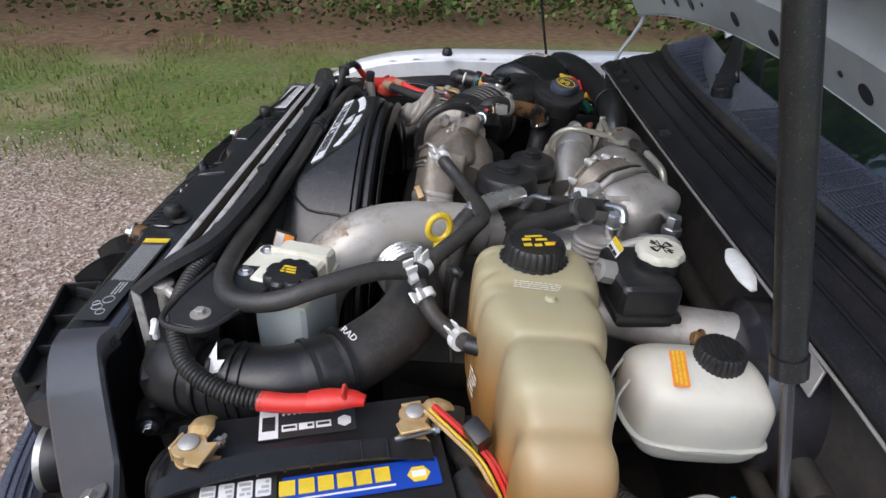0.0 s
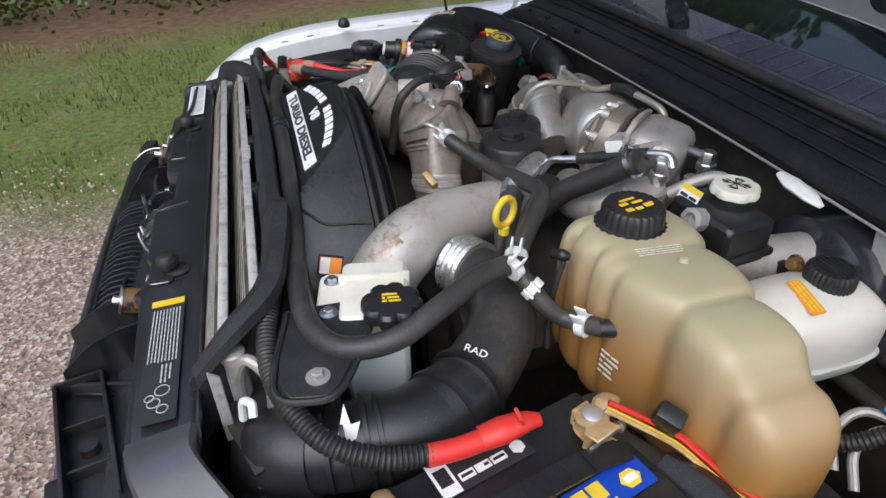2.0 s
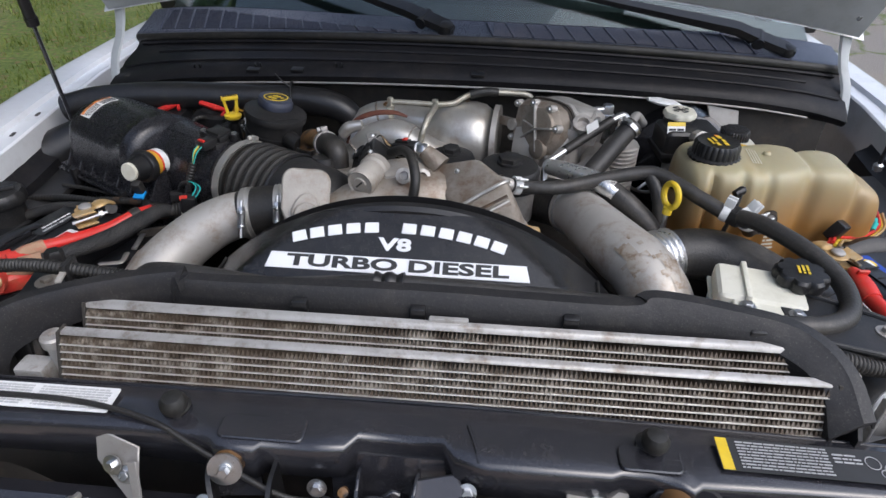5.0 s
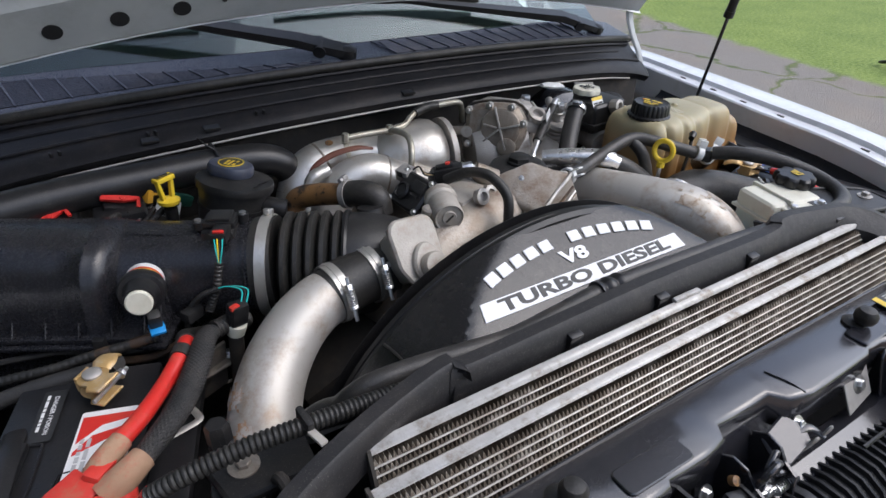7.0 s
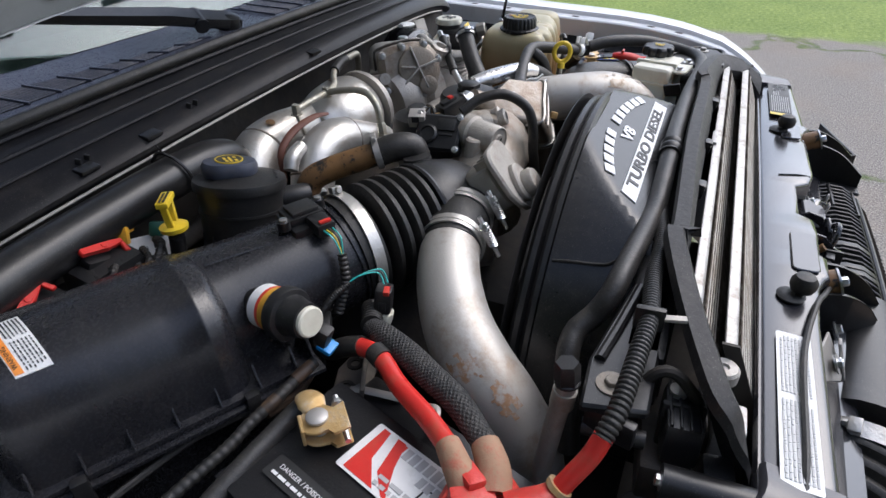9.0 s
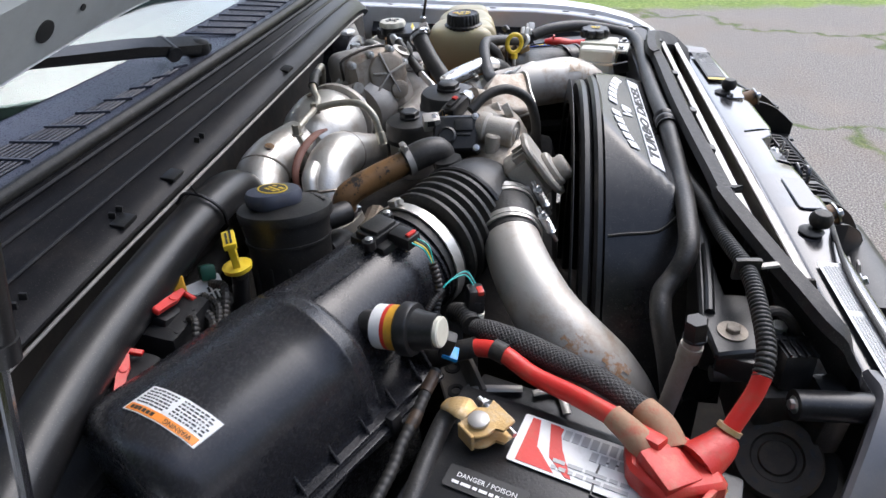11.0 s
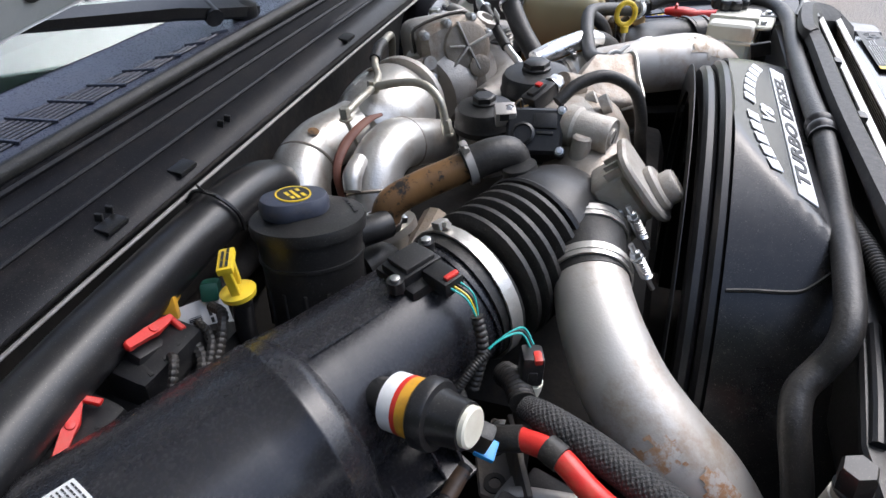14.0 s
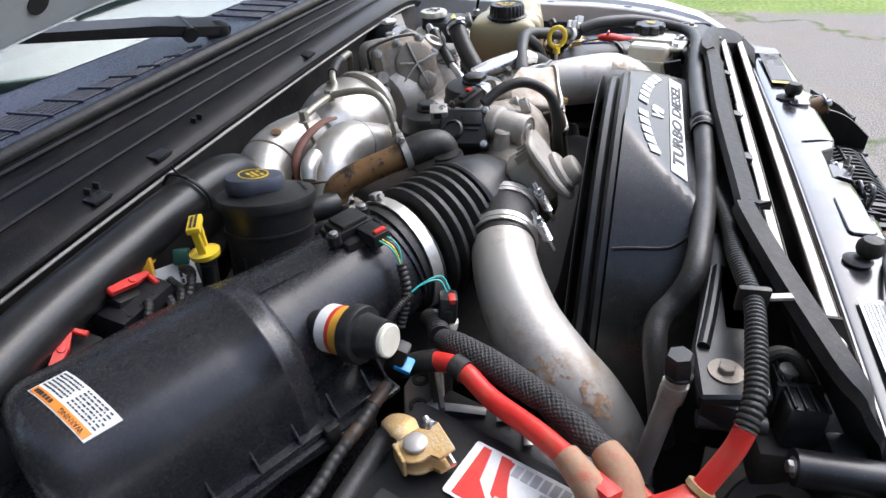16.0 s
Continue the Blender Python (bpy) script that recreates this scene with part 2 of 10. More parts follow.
def translucent(name, top, low, level, stain, rough=0.38, depth=0.02):
    """Yellowed polyethylene: the coolant's residue has stained the wall below level (own height in metres)."""
    m = material(name, top, tuple(min(1, c * 1.06) for c in top), rough, spots=stain, amount=0.35, scale=7, grain=90, bump=0.06)
    nt, p = m.node_tree, m.node_tree.nodes["Principled BSDF"]
    src = p.inputs["Base Color"].links[0].from_socket
    where = nt.nodes.new("ShaderNodeTexCoord")
    sep = nt.nodes.new("ShaderNodeSeparateXYZ")
    wave = nt.nodes.new("ShaderNodeTexNoise")
    wave.inputs["Scale"].default_value = 8
    add = nt.nodes.new("ShaderNodeMath")
    add.operation = 'MULTIPLY_ADD'
    add.inputs[1].default_value = 0.05
    rng = nt.nodes.new("ShaderNodeMapRange")
    rng.inputs["From Min"].default_value, rng.inputs["From Max"].default_value = level + 0.115, level + 0.0
    nt.links.new(where.outputs["Object"], sep.inputs[0])
    nt.links.new(where.outputs["Object"], wave.inputs["Vector"])
    nt.links.new(wave.outputs[0], add.inputs[0])
    nt.links.new(sep.outputs[2], add.inputs[2])
    nt.links.new(add.outputs[0], rng.inputs[0])
    mix = nt.nodes.new("ShaderNodeMix")
    mix.data_type = 'RGBA'
    mix.inputs[7].default_value = (*low, 1)
    nt.links.new(src, mix.inputs[6])
    nt.links.new(rng.outputs[0], mix.inputs[0])
    nt.links.new(mix.outputs[2], p.inputs["Base Color"])
    p.inputs["Subsurface Weight"].default_value = 0.35
    p.inputs["Subsurface Radius"].default_value = (depth, depth * 0.7, depth * 0.4)
    p.inputs["Subsurface Scale"].default_value = 1.0
    return m


M["degas"] = translucent("yellowed_tank_plastic", (0.385, 0.345, 0.215), (0.355, 0.18, 0.052), 0.145, (0.41, 0.31, 0.155))
M["washer"] = translucent("milky_tank_plastic", (0.62, 0.6, 0.52), (0.42, 0.43, 0.39), 0.01, (0.48, 0.43, 0.33))
M["small_tank"] = translucent("pale_blue_tank_plastic", (0.6, 0.64, 0.6), (0.38, 0.46, 0.5), 0.03, (0.5, 0.48, 0.4))


def glass_material():
    m = bpy.data.materials.new("windshield_glass")
    m.use_nodes = True
    p = m.node_tree.nodes["Principled BSDF"]
    p.inputs["Base Color"].default_value = (0.6, 0.74, 0.69, 1)
    p.inputs["Roughness"].default_value = 0.02
    p.inputs["Transmission Weight"].default_value = 1.0
    p.inputs["IOR"].default_value = 1.5
    p.inputs["Coat Weight"].default_value = 0.25
    p.inputs["Coat Roughness"].default_value = 0.02
    p.inputs["Coat IOR"].default_value = 1.7
    return m


M["glass"] = glass_material()


def ground_material():
    """Gravel under and before the truck, a grass field on one hand, an asphalt drive and more grass, coloured as
    sunlit, on the other.
    """
    m = bpy.data.materials.new("ground_cover")
    m.use_nodes = True
    nt, p = m.node_tree, m.node_tree.nodes["Principled BSDF"]
    L = nt.links.new
    where = nt.nodes.new("ShaderNodeTexCoord")
    def noise_at(scale, detail=4.0):
        n = nt.nodes.new("ShaderNodeTexNoise")
        n.inputs["Scale"].default_value, n.inputs["Detail"].default_value = scale, detail
        L(where.outputs["Object"], n.inputs["Vector"])
        return n.outputs[0]
    def ramp(src, *stops):
        r = nt.nodes.new("ShaderNodeValToRGB")
        while len(r.color_ramp.elements) < len(stops):
            r.color_ramp.elements.new(0.5)
        for e, (at, c) in zip(r.color_ramp.elements, stops):
            e.position, e.color = at, (*c, 1)
        L(src, r.inputs[0])
        return r.outputs[0]
    def mixed(fac, a, b):
        x = nt.nodes.new("ShaderNodeMix")
        x.data_type = 'RGBA'
        L(fac, x.inputs[0]); L(a, x.inputs[6]); L(b, x.inputs[7])
        return x.outputs[2]
    def math_node(op, a, b):
        x = nt.nodes.new("ShaderNodeMath")
        x.operation = op
        for i, v in enumerate((a, b)):
            if isinstance(v, (int, float)):
                x.inputs[i].default_value = v
            else:
                L(v, x.inputs[i])
        return x.outputs[0]
    sep = nt.nodes.new("ShaderNodeSeparateXYZ")
    L(where.outputs["Object"], sep.inputs[0])
    x, y = sep.outputs[0], sep.outputs[1]
    cells = nt.nodes.new("ShaderNodeTexVoronoi")
    cells.inputs["Scale"].default_value = 70
    L(where.outputs["Object"], cells.inputs["Vector"])
    grey = nt.nodes.new("ShaderNodeSeparateColor")
    L(cells.outputs["Color"], grey.inputs[0])
    gravel = ramp(grey.outputs[0], (0.0, (0.085, 0.055, 0.042)), (0.45, (0.25, 0.175, 0.13)), (0.8, (0.38, 0.285, 0.225)), (1.0, (0.6, 0.54, 0.47)))
    dirt = ramp(noise_at(1.7), (0.3, (0.2, 0.15, 0.11)), (0.7, (0.36, 0.29, 0.22)))
    gravel = mixed(ramp(noise_at(0.9), (0.45, (0.1, 0.1, 0.1)), (0.75, (0.7, 0.7, 0.7))), gravel, dirt)
    grass = ramp(noise_at(2.2, 8), (0.25, (0.035, 0.06, 0.008)), (0.5, (0.085, 0.125, 0.018)), (0.75, (0.16, 0.18, 0.035)))
    tufts = ramp(noise_at(21, 7), (0.32, (0.018, 0.032, 0.006)), (0.5, (0.085, 0.12, 0.018)), (0.68, (0.18, 0.2, 0.045)))
    grass = mixed(ramp(noise_at(5, 4), (0.35, (0.35, 0.35, 0.35)), (0.65, (0.8, 0.8, 0.8))), grass, tufts)
    dry = ramp(noise_at(6, 6), (0.3, (0.2, 0.15, 0.085)), (0.7, (0.3, 0.24, 0.145)))
    leaves = ramp(noise_at(9, 8), (0.3, (0.07, 0.04, 0.02)), (0.7, (0.17, 0.1, 0.05)))
    field = mixed(ramp(noise_at(0.8, 6), (0.54, (0, 0, 0)), (0.68, (0.75, 0.75, 0.75))), grass, dry)
    fallen = ramp(noise_at(33, 3), (0.3, (0.06, 0.035, 0.02)), (0.7, (0.24, 0.15, 0.08)))
    field = mixed(ramp(noise_at(13, 5), (0.57, (0, 0, 0)), (0.63, (0.85, 0.85, 0.85))), field, fallen)
    # lighter greens put sunlight into the lawn beyond the drive
    sunny = ramp(noise_at(1.5, 8), (0.3, (0.13, 0.2, 0.03)), (0.7, (0.24, 0.31, 0.06)))
    tar = ramp(noise_at(120, 3), (0.34, (0.1, 0.09, 0.08)), (0.55, (0.26, 0.235, 0.205)), (0.72, (0.5, 0.46, 0.4)))
    tar = mixed(ramp(noise_at(1.1, 6), (0.5, (0, 0, 0)), (0.72, (0.5, 0.5, 0.5))), tar, dirt)
    crack = nt.nodes.new("ShaderNodeTexVoronoi")
    crack.feature = 'DISTANCE_TO_EDGE'
    crack.inputs["Scale"].default_value = 0.5
    bent = nt.nodes.new("ShaderNodeVectorMath")
    bent.operation = 'MULTIPLY_ADD'
    drift = nt.nodes.new("ShaderNodeTexNoise")
    drift.inputs["Scale"].default_value = 1.6
    L(where.outputs["Object"], drift.inputs["Vector"])
    L(drift.outputs["Color"], bent.inputs[0])
    bent.inputs[1].default_value = (0.8, 0.8, 0)
    L(where.outputs["Object"], bent.inputs[2])
    L(bent.outputs[0], crack.inputs["Vector"])
    seam = math_node('ADD', crack.outputs["Distance"], math_node('MULTIPLY', math_node('SUBTRACT', noise_at(7, 5), 0.5), 0.08))
    tar = mixed(ramp(seam, (0.0, (0.85, 0.85, 0.85)), (0.022, (0, 0, 0))), tar, grass)
    wob = math_node('MULTIPLY', math_node('SUBTRACT', noise_at(1.1, 6), 0.5), 1.6)
    wobf = math_node('MULTIPLY', math_node('SUBTRACT', noise_at(2.5, 6), 0.5), 0.5)
    def step(value, low, high):
        r = nt.nodes.new("ShaderNodeMapRange")
        r.inputs["From Min"].default_value, r.inputs["From Max"].default_value = low, high
        L(value, r.inputs[0])
        return r.outputs[0]
    xl = math_node('ADD', math_node('ADD', x, wob), math_node('MULTIPLY', y, -0.2))
    c = mixed(step(xl, -1.5, -2.5), gravel, field)
    xe = math_node('ADD', math_node('ADD', x, wob), math_node('MULTIPLY', y, 0.33))
    c = mixed(step(xe, -5.7, -6.7), c, leaves)
    xr = math_node('ADD', x, wobf)
    c = mixed(step(xr, 1.35, 1.5), c, tar)
    edge = math_node('SUBTRACT', xr, math_node('MULTIPLY', math_node('MAXIMUM', y, 0.0), 0.18))
    blades = ramp(noise_at(26, 7), (0.32, (0.07, 0.12, 0.015)), (0.5, (0.18, 0.25, 0.045)), (0.7, (0.36, 0.42, 0.11)))
    sunny = mixed(ramp(noise_at(4, 4), (0.3, (0.3, 0.3, 0.3)), (0.7, (0.75, 0.75, 0.75))), sunny, blades)
    c = mixed(step(edge, 5.75, 5.95), c, sunny)
    L(c, p.inputs["Base Color"])
    p.inputs["Roughness"].default_value = 0.9
    b = nt.nodes.new("ShaderNodeBump")
    b.inputs["Strength"].default_value, b.inputs["Distance"].default_value = 0.45, 0.012
    L(cells.outputs["Distance"], b.inputs["Height"])
    L(b.outputs[0], p.inputs["Normal"])
    return m


M["ground"] = ground_material()


def leaf_material(name, a, b, c):
    m = bpy.data.materials.new(name)
    m.use_nodes = True
    nt, p = m.node_tree, m.node_tree.nodes["Principled BSDF"]
    g = nt.nodes.new("ShaderNodeNewGeometry")
    r = nt.nodes.new("ShaderNodeValToRGB")
    r.color_ramp.elements.new(0.5)
    for e, (at, col) in zip(r.color_ramp.elements, ((0, a), (0.5, b), (1, c))):
        e.position, e.color = at, (*col, 1)
    nt.links.new(g.outputs["Random Per Island"], r.inputs[0])
    nt.links.new(r.outputs[0], p.inputs["Base Color"])
    p.inputs["Roughness"].default_value = 0.55
    p.inputs["Subsurface Weight"].default_value = 0.0
    p.inputs["Specular IOR Level"].default_value = 0.2
    return m


M["leaf"] = leaf_material("leaves", (0.025, 0.05, 0.012), (0.06, 0.11, 0.025), (0.12, 0.17, 0.04))

# ---- building kit ----
BASE = {}


def thing(name, at, label, category, group="", kind=""):
    ob = new(name)
    ob.location = at
    BASE[ob] = Vector(at)
    ob.empty_display_size = 0.05
    return tagged(ob, label, category, group, kind)


def part(name, bm, mat, parent=None, label="", smooth=35, kind=""):
    """Links bm (in world metres) as one mesh under a thing or a part."""
    at = BASE.get(parent, Vector())
    if at.length:
        bmesh.ops.translate(bm, verts=bm.verts, vec=-at)
    me = bpy.data.meshes.new(name)
    bmesh.ops.recalc_face_normals(bm, faces=bm.faces)
    if smooth:
        lim = radians(smooth)
        for f in bm.faces:
            f.smooth = True
        for e in bm.edges:
            if len(e.link_faces) == 2 and e.calc_face_angle(0) > lim:
                e.smooth = False
    bm.to_mesh(me)
    bm.free()
    me.materials.append(M[mat])
    ob = new(name, me)
    if parent:
        ob.parent = parent
        BASE[ob] = at
    return tagged(ob, label, kind=kind)


def solo(name, bm, mat, label, category, at, group="", kind="", smooth=35):
    """A thing of one mesh, with its origin at its base."""
    bmesh.ops.translate(bm, verts=bm.verts, vec=-Vector(at))
    ob = part(name, bm, mat, None, smooth=smooth)
    ob.location = at
    BASE[ob] = Vector(at)
    return tagged(ob, label, category, group, kind)


def spline(pts, n=8):
    """Catmull-Rom points through pts."""
    p = [Vector(q) for q in pts]
    if len(p) < 3:
        return [p[0].lerp(p[-1], i / n) for i in range(n + 1)]
    p = [2 * p[0] - p[1]] + p + [2 * p[-1] - p[-2]]
    out = []
    for i in range(1, len(p) - 2):
        a, b, c, d = p[i - 1:i + 3]
        for k in range(n):
            t = k / n
            out.append(0.5 * (2 * b + (c - a) * t + (2 * a - 5 * b + 4 * c - d) * t * t + (3 * b - a - 3 * c + d) * t ** 3))
    return out + [p[-2]]


def rings(bm, loops, close=True, caps=True):
    rows = [[bm.verts.new(v) for v in lp] for lp in loops]
    for a, b in zip(rows, rows[1:]):
        n = len(a)
        for i in range(n if close else n - 1):
            j = (i + 1) % n
            bm.faces.new((a[i], a[j], b[j], b[i]))
    if caps and close:
        bm.faces.new(rows[0][::-1])
        bm.faces.new(rows[-1])
    return rows


def tube(pts, r, seg=16, n=8, rib=None, bm=None, flat=1.0, caps=True, square=1.0):
    """A hose or pipe. r: one radius or one for each point. rib: (pitch, depth) of corrugation. flat: squash of one axis."""
    bm = bm or bmesh.new()
    line = spline(pts, n)
    if rib:
        length = sum((b - a).length for a, b in zip(line, line[1:]))
        count = max(8, int(length / rib[0] * 6))
        cum = [0]
        for a, b in zip(line, line[1:]):
            cum.append(cum[-1] + (b - a).length)
        dense, k = [], 0
        for i in range(count + 1):
            s = length * i / count
            while k < len(cum) - 2 and cum[k + 1] < s:
                k += 1
            f = (s - cum[k]) / max(1e-9, cum[k + 1] - cum[k])
            dense.append(line[k].lerp(line[k + 1], f))
        line = dense
    radii = r if isinstance(r, (list, tuple)) else [r] * 2
    loops, side = [], None
    done = 0
    for i, c in enumerate(line):
        d = (line[min(i + 1, len(line) - 1)] - line[max(i - 1, 0)]).normalized()
        if side is None:
            side = d.orthogonal().normalized() if abs(d.z) > 0.95 else d.cross(Vector((0, 0, 1))).normalized()
        side = (side - d * side.dot(d)).normalized()
        up = side.cross(d)
        if i:
            done += (c - line[i - 1]).length
        f = i / (len(line) - 1) * (len(radii) - 1)
        k = min(int(f), len(radii) - 2)
        rad = radii[k] + (radii[k + 1] - radii[k]) * (f - k)
        if rib:
            rad -= rib[1] * (0.5 - 0.5 * math.cos(2 * math.pi * done / rib[0])) ** 2
        loops.append([c + side * (rad * math.copysign(abs(math.cos(a)) ** square, math.cos(a))) + up * (rad * flat * math.copysign(abs(math.sin(a)) ** square, math.sin(a)))
                      for a in (2 * math.pi * q / seg for q in range(seg))])
    rings(bm, loops, caps=caps)
    return bm


def frame_at(at, axis):
    z = Vector(axis).normalized()
    x = z.orthogonal().normalized() if abs(z.z) > 0.95 else Vector((0, 0, 1)).cross(z).normalized()
    y = z.cross(x)
    m = Matrix((x, y, z)).transposed().to_4x4()
    m.translation = Vector(at)
    return m


def lathe(profile, at=(0, 0, 0), axis=(0, 0, 1), seg=28, bm=None, lobes=None, hollow=False):
    """Turned body: (radius, height) pairs along axis. lobes: (count, depth) scallops."""
    bm = bm or bmesh.new()
    m = frame_at(at, axis)
    loops = []
    for r, h in profile:
        lp = []
        for q in range(seg):
            a = 2 * math.pi * q / seg
            rr = r * (1 - lobes[1] * (0.5 + 0.5 * math.cos(lobes[0] * a)) ** 3) if lobes else r
            lp.append(m @ Vector((rr * math.cos(a), rr * math.sin(a), h)))
        loops.append(lp)
    if hollow:
        rows = rings(bm, loops, caps=False)
        for i in range(seg):
            bm.faces.new((rows[-1][i], rows[-1][(i + 1) % seg], rows[0][(i + 1) % seg], rows[0][i]))
    else:
        rings(bm, loops)
    return bm


def box(size, m, bevel=0.004, bm=None, seg=2):
    """A rounded box of that size, its centre at the pose m."""
    own = bmesh.new()
    bmesh.ops.create_cube(own, size=1)
    bmesh.ops.scale(own, vec=size, verts=own.verts)
    if bevel:
        bmesh.ops.bevel(own, geom=own.edges[:], offset=min(bevel, min(size) * 0.45), segments=seg, profile=0.6, affect='EDGES')
    bmesh.ops.transform(own, matrix=m, verts=own.verts)
    return joined(own, bm)


def joined(own, bm):
    if bm is None:
        return own
    me = bpy.data.meshes.new("joint")
    own.to_mesh(me)
    own.free()
    bm.from_mesh(me)
    bpy.data.meshes.remove(me)
    return bm


def prism(poly, depth, m, bevel=0.002, bm=None):
    """A plate: the outline poly in the pose's x, y, with depth along its z."""
    own = bmesh.new()
    lo = [own.verts.new((x, y, 0)) for x, y in poly]
    hi = [own.verts.new((x, y, depth)) for x, y in poly]
    n = len(poly)
    for i in range(n):
        own.faces.new((lo[i], lo[(i + 1) % n], hi[(i + 1) % n], hi[i]))
    own.faces.new(lo[::-1])
    own.faces.new(hi)
    if bevel:
        bmesh.ops.bevel(own, geom=own.edges[:], offset=bevel, segments=1, affect='EDGES')
    bmesh.ops.transform(own, matrix=m, verts=own.verts)
    return joined(own, bm)


def basis(at, x, y):
    """A pose whose x axis runs along x and whose y axis leans as near to y as it can."""
    x = Vector(x).normalized()
    y = Vector(y)
    z = x.cross(y).normalized()
    y = z.cross(x)
    m = Matrix((x, y, z)).transposed().to_4x4()
    m.translation = Vector(at)
    return m


def rounded(w, h, r, n=4):
    """The outline of a rounded rectangle about its centre."""
    out = []
    for cx, cy, a0 in ((w / 2 - r, h / 2 - r, 0), (-w / 2 + r, h / 2 - r, 90), (-w / 2 + r, -h / 2 + r, 180), (w / 2 - r, -h / 2 + r, 270)):
        for k in range(n + 1):
            a = radians(a0 + 90 * k / n)
            out.append((cx + r * math.cos(a), cy + r * math.sin(a)))
    return out


def lettering(words, size, m, mat, parent, name="lettering", depth=0.0006, stretch=1.0, label="", align='CENTER', bold=0.0):
    cu = bpy.data.curves.new("words", 'FONT')
    cu.body, cu.size, cu.extrude, cu.align_x, cu.align_y = words, size, depth, align, 'CENTER'
    cu.resolution_u = 3
    cu.offset = bold
    ob = bpy.data.objects.new("words", cu)
    me = bpy.data.meshes.new_from_object(ob)
    bm = bmesh.new()
    bm.from_mesh(me)
    bpy.data.objects.remove(ob)
    bpy.data.curves.remove(cu)
    bpy.data.meshes.remove(me)
    bmesh.ops.scale(bm, vec=(stretch, 1, 1), verts=bm.verts)
    bmesh.ops.transform(bm, matrix=m, verts=bm.verts)
    return part(name, bm, mat, parent, label, smooth=0)


def rows_of_print(m, w, h, lines, mat, parent, seed=1, name="fine_print", fill=0.55, gap=0.0008):
    """Rows of small bars where print is too fine to read."""
    rnd = random.Random(seed)
    bm = bmesh.new()
    for i in range(lines):
        y = h / 2 - (i + 0.5) * h / lines
        x = -w / 2
        while x < w / 2 - h / lines:
            run = min(rnd.uniform(0.6, 3.0) * h / lines, w / 2 - x)
            box((run, h / lines * fill, 0.0006), m @ pose(x + run / 2, y, gap), 0, bm)
            x += run + 0.35 * h / lines
    return part(name, bm, mat, parent, smooth=0, kind="stuff")


def decal(at, x, y, w, h, mat, parent, name="label", corner=0.003, thick=0.0008, lift=0.0006, text=""):
    """A thin printed label; returns it and its pose."""
    m = basis(at, x, y) @ pose(0, 0, lift)
    ob = part(name, prism(rounded(w, h, corner), thick, m, 0), mat, parent, text, smooth=0)
    return ob, m @ pose(0, 0, thick)


def hexbolt(at, axis=(0, 0, 1), r=0.008, h=0.007, washer=1.7, bm=None):
    bm = bm or bmesh.new()
    m = frame_at(at, axis)
    if washer:
        lathe([(r * 0.4, 0), (r * washer, 0), (r * washer, r * 0.22), (r * 0.9, r * 0.3)], at, axis, 18, bm)
    rings(bm, [[m @ Vector((q * math.cos(a), q * math.sin(a), z)) for a in (math.pi / 3 * k for k in range(6))]
               for q, z in ((r, r * 0.2), (r, r * 0.2 + h * 0.85), (r * 0.86, r * 0.2 + h))])
    return bm


def bolt(at, axis=(0, 0, 1), r=0.008, h=0.007, washer=1.7, parent=None, mat="zinc", name="bolt", label=""):
    return part(name, hexbolt(at, axis, r, h, washer), mat, parent, label)


def band(at, axis, r, width, parent, mat="zinc", thick=0.0025, screw=True, name="hose_clamp", turn=None):
    """A worm-drive hose clamp."""
    bm = lathe([(r, -width / 2), (r + thick, -width / 2), (r + thick, width / 2), (r, width / 2)], at, axis, 28, hollow=True)
    if screw:
        m = frame_at(at, axis)
        out = Vector(turn) if turn else Vector((0, 0, 1))
        ax = Vector(axis).normalized()
        out = (out - ax * out.dot(ax)).normalized()
        side = ax.cross(out)
        c = Vector(at) + out * (r + thick + 0.004)
        box((0.014, width * 0.9, 0.009), basis(c, side, ax), 0.002, bm)
        hexbolt(c + side * 0.007, side, 0.0045, 0.006, 0, bm)
    return part(name, bm, mat, parent)

# ---- ground ----
bm = bmesh.new()
bmesh.ops.create_grid(bm, x_segments=2, y_segments=2, size=400)
tagged(part("ground", bm, "ground"), "gravel, mown grass and grey asphalt drive", "ground", kind="structure")

# ---- truck body ----
CX = 0.05  # the truck's middle
truck = thing("pickup_truck", (0, 0.9, 0), "white pickup truck with its hood raised, standing on gravel", "truck")


def lerp_table(table, v):
    for (a, *p), (b, *q) in zip(table, table[1:]):
        if v <= b:
            f = max(0, (v - a) / (b - a))
            return [s + (t - s) * f for s, t in zip(p, q)]
    return list(table[-1][1:])


# y, inner edge, outer edge, height of the flange
FENDER = [(-0.22, 0.78, 0.81, 0.95), (-0.17, 0.82, 0.865, 1.02), (-0.12, 0.845, 0.905, 1.06), (-0.06, 0.86, 0.945, 1.1), (0.0, 0.87, 0.975, 1.128), (0.1, 0.885, 1.005, 1.15),
          (0.2, 0.9, 1.03, 1.16), (0.3, 0.915, 1.045, 1.165), (0.5, 0.935, 1.08, 1.167), (0.7, 0.965, 1.1, 1.17),
          (0.95, 0.995, 1.115, 1.175), (1.3, 1.01, 1.12, 1.18), (2.4, 1.01, 1.12, 1.19)]


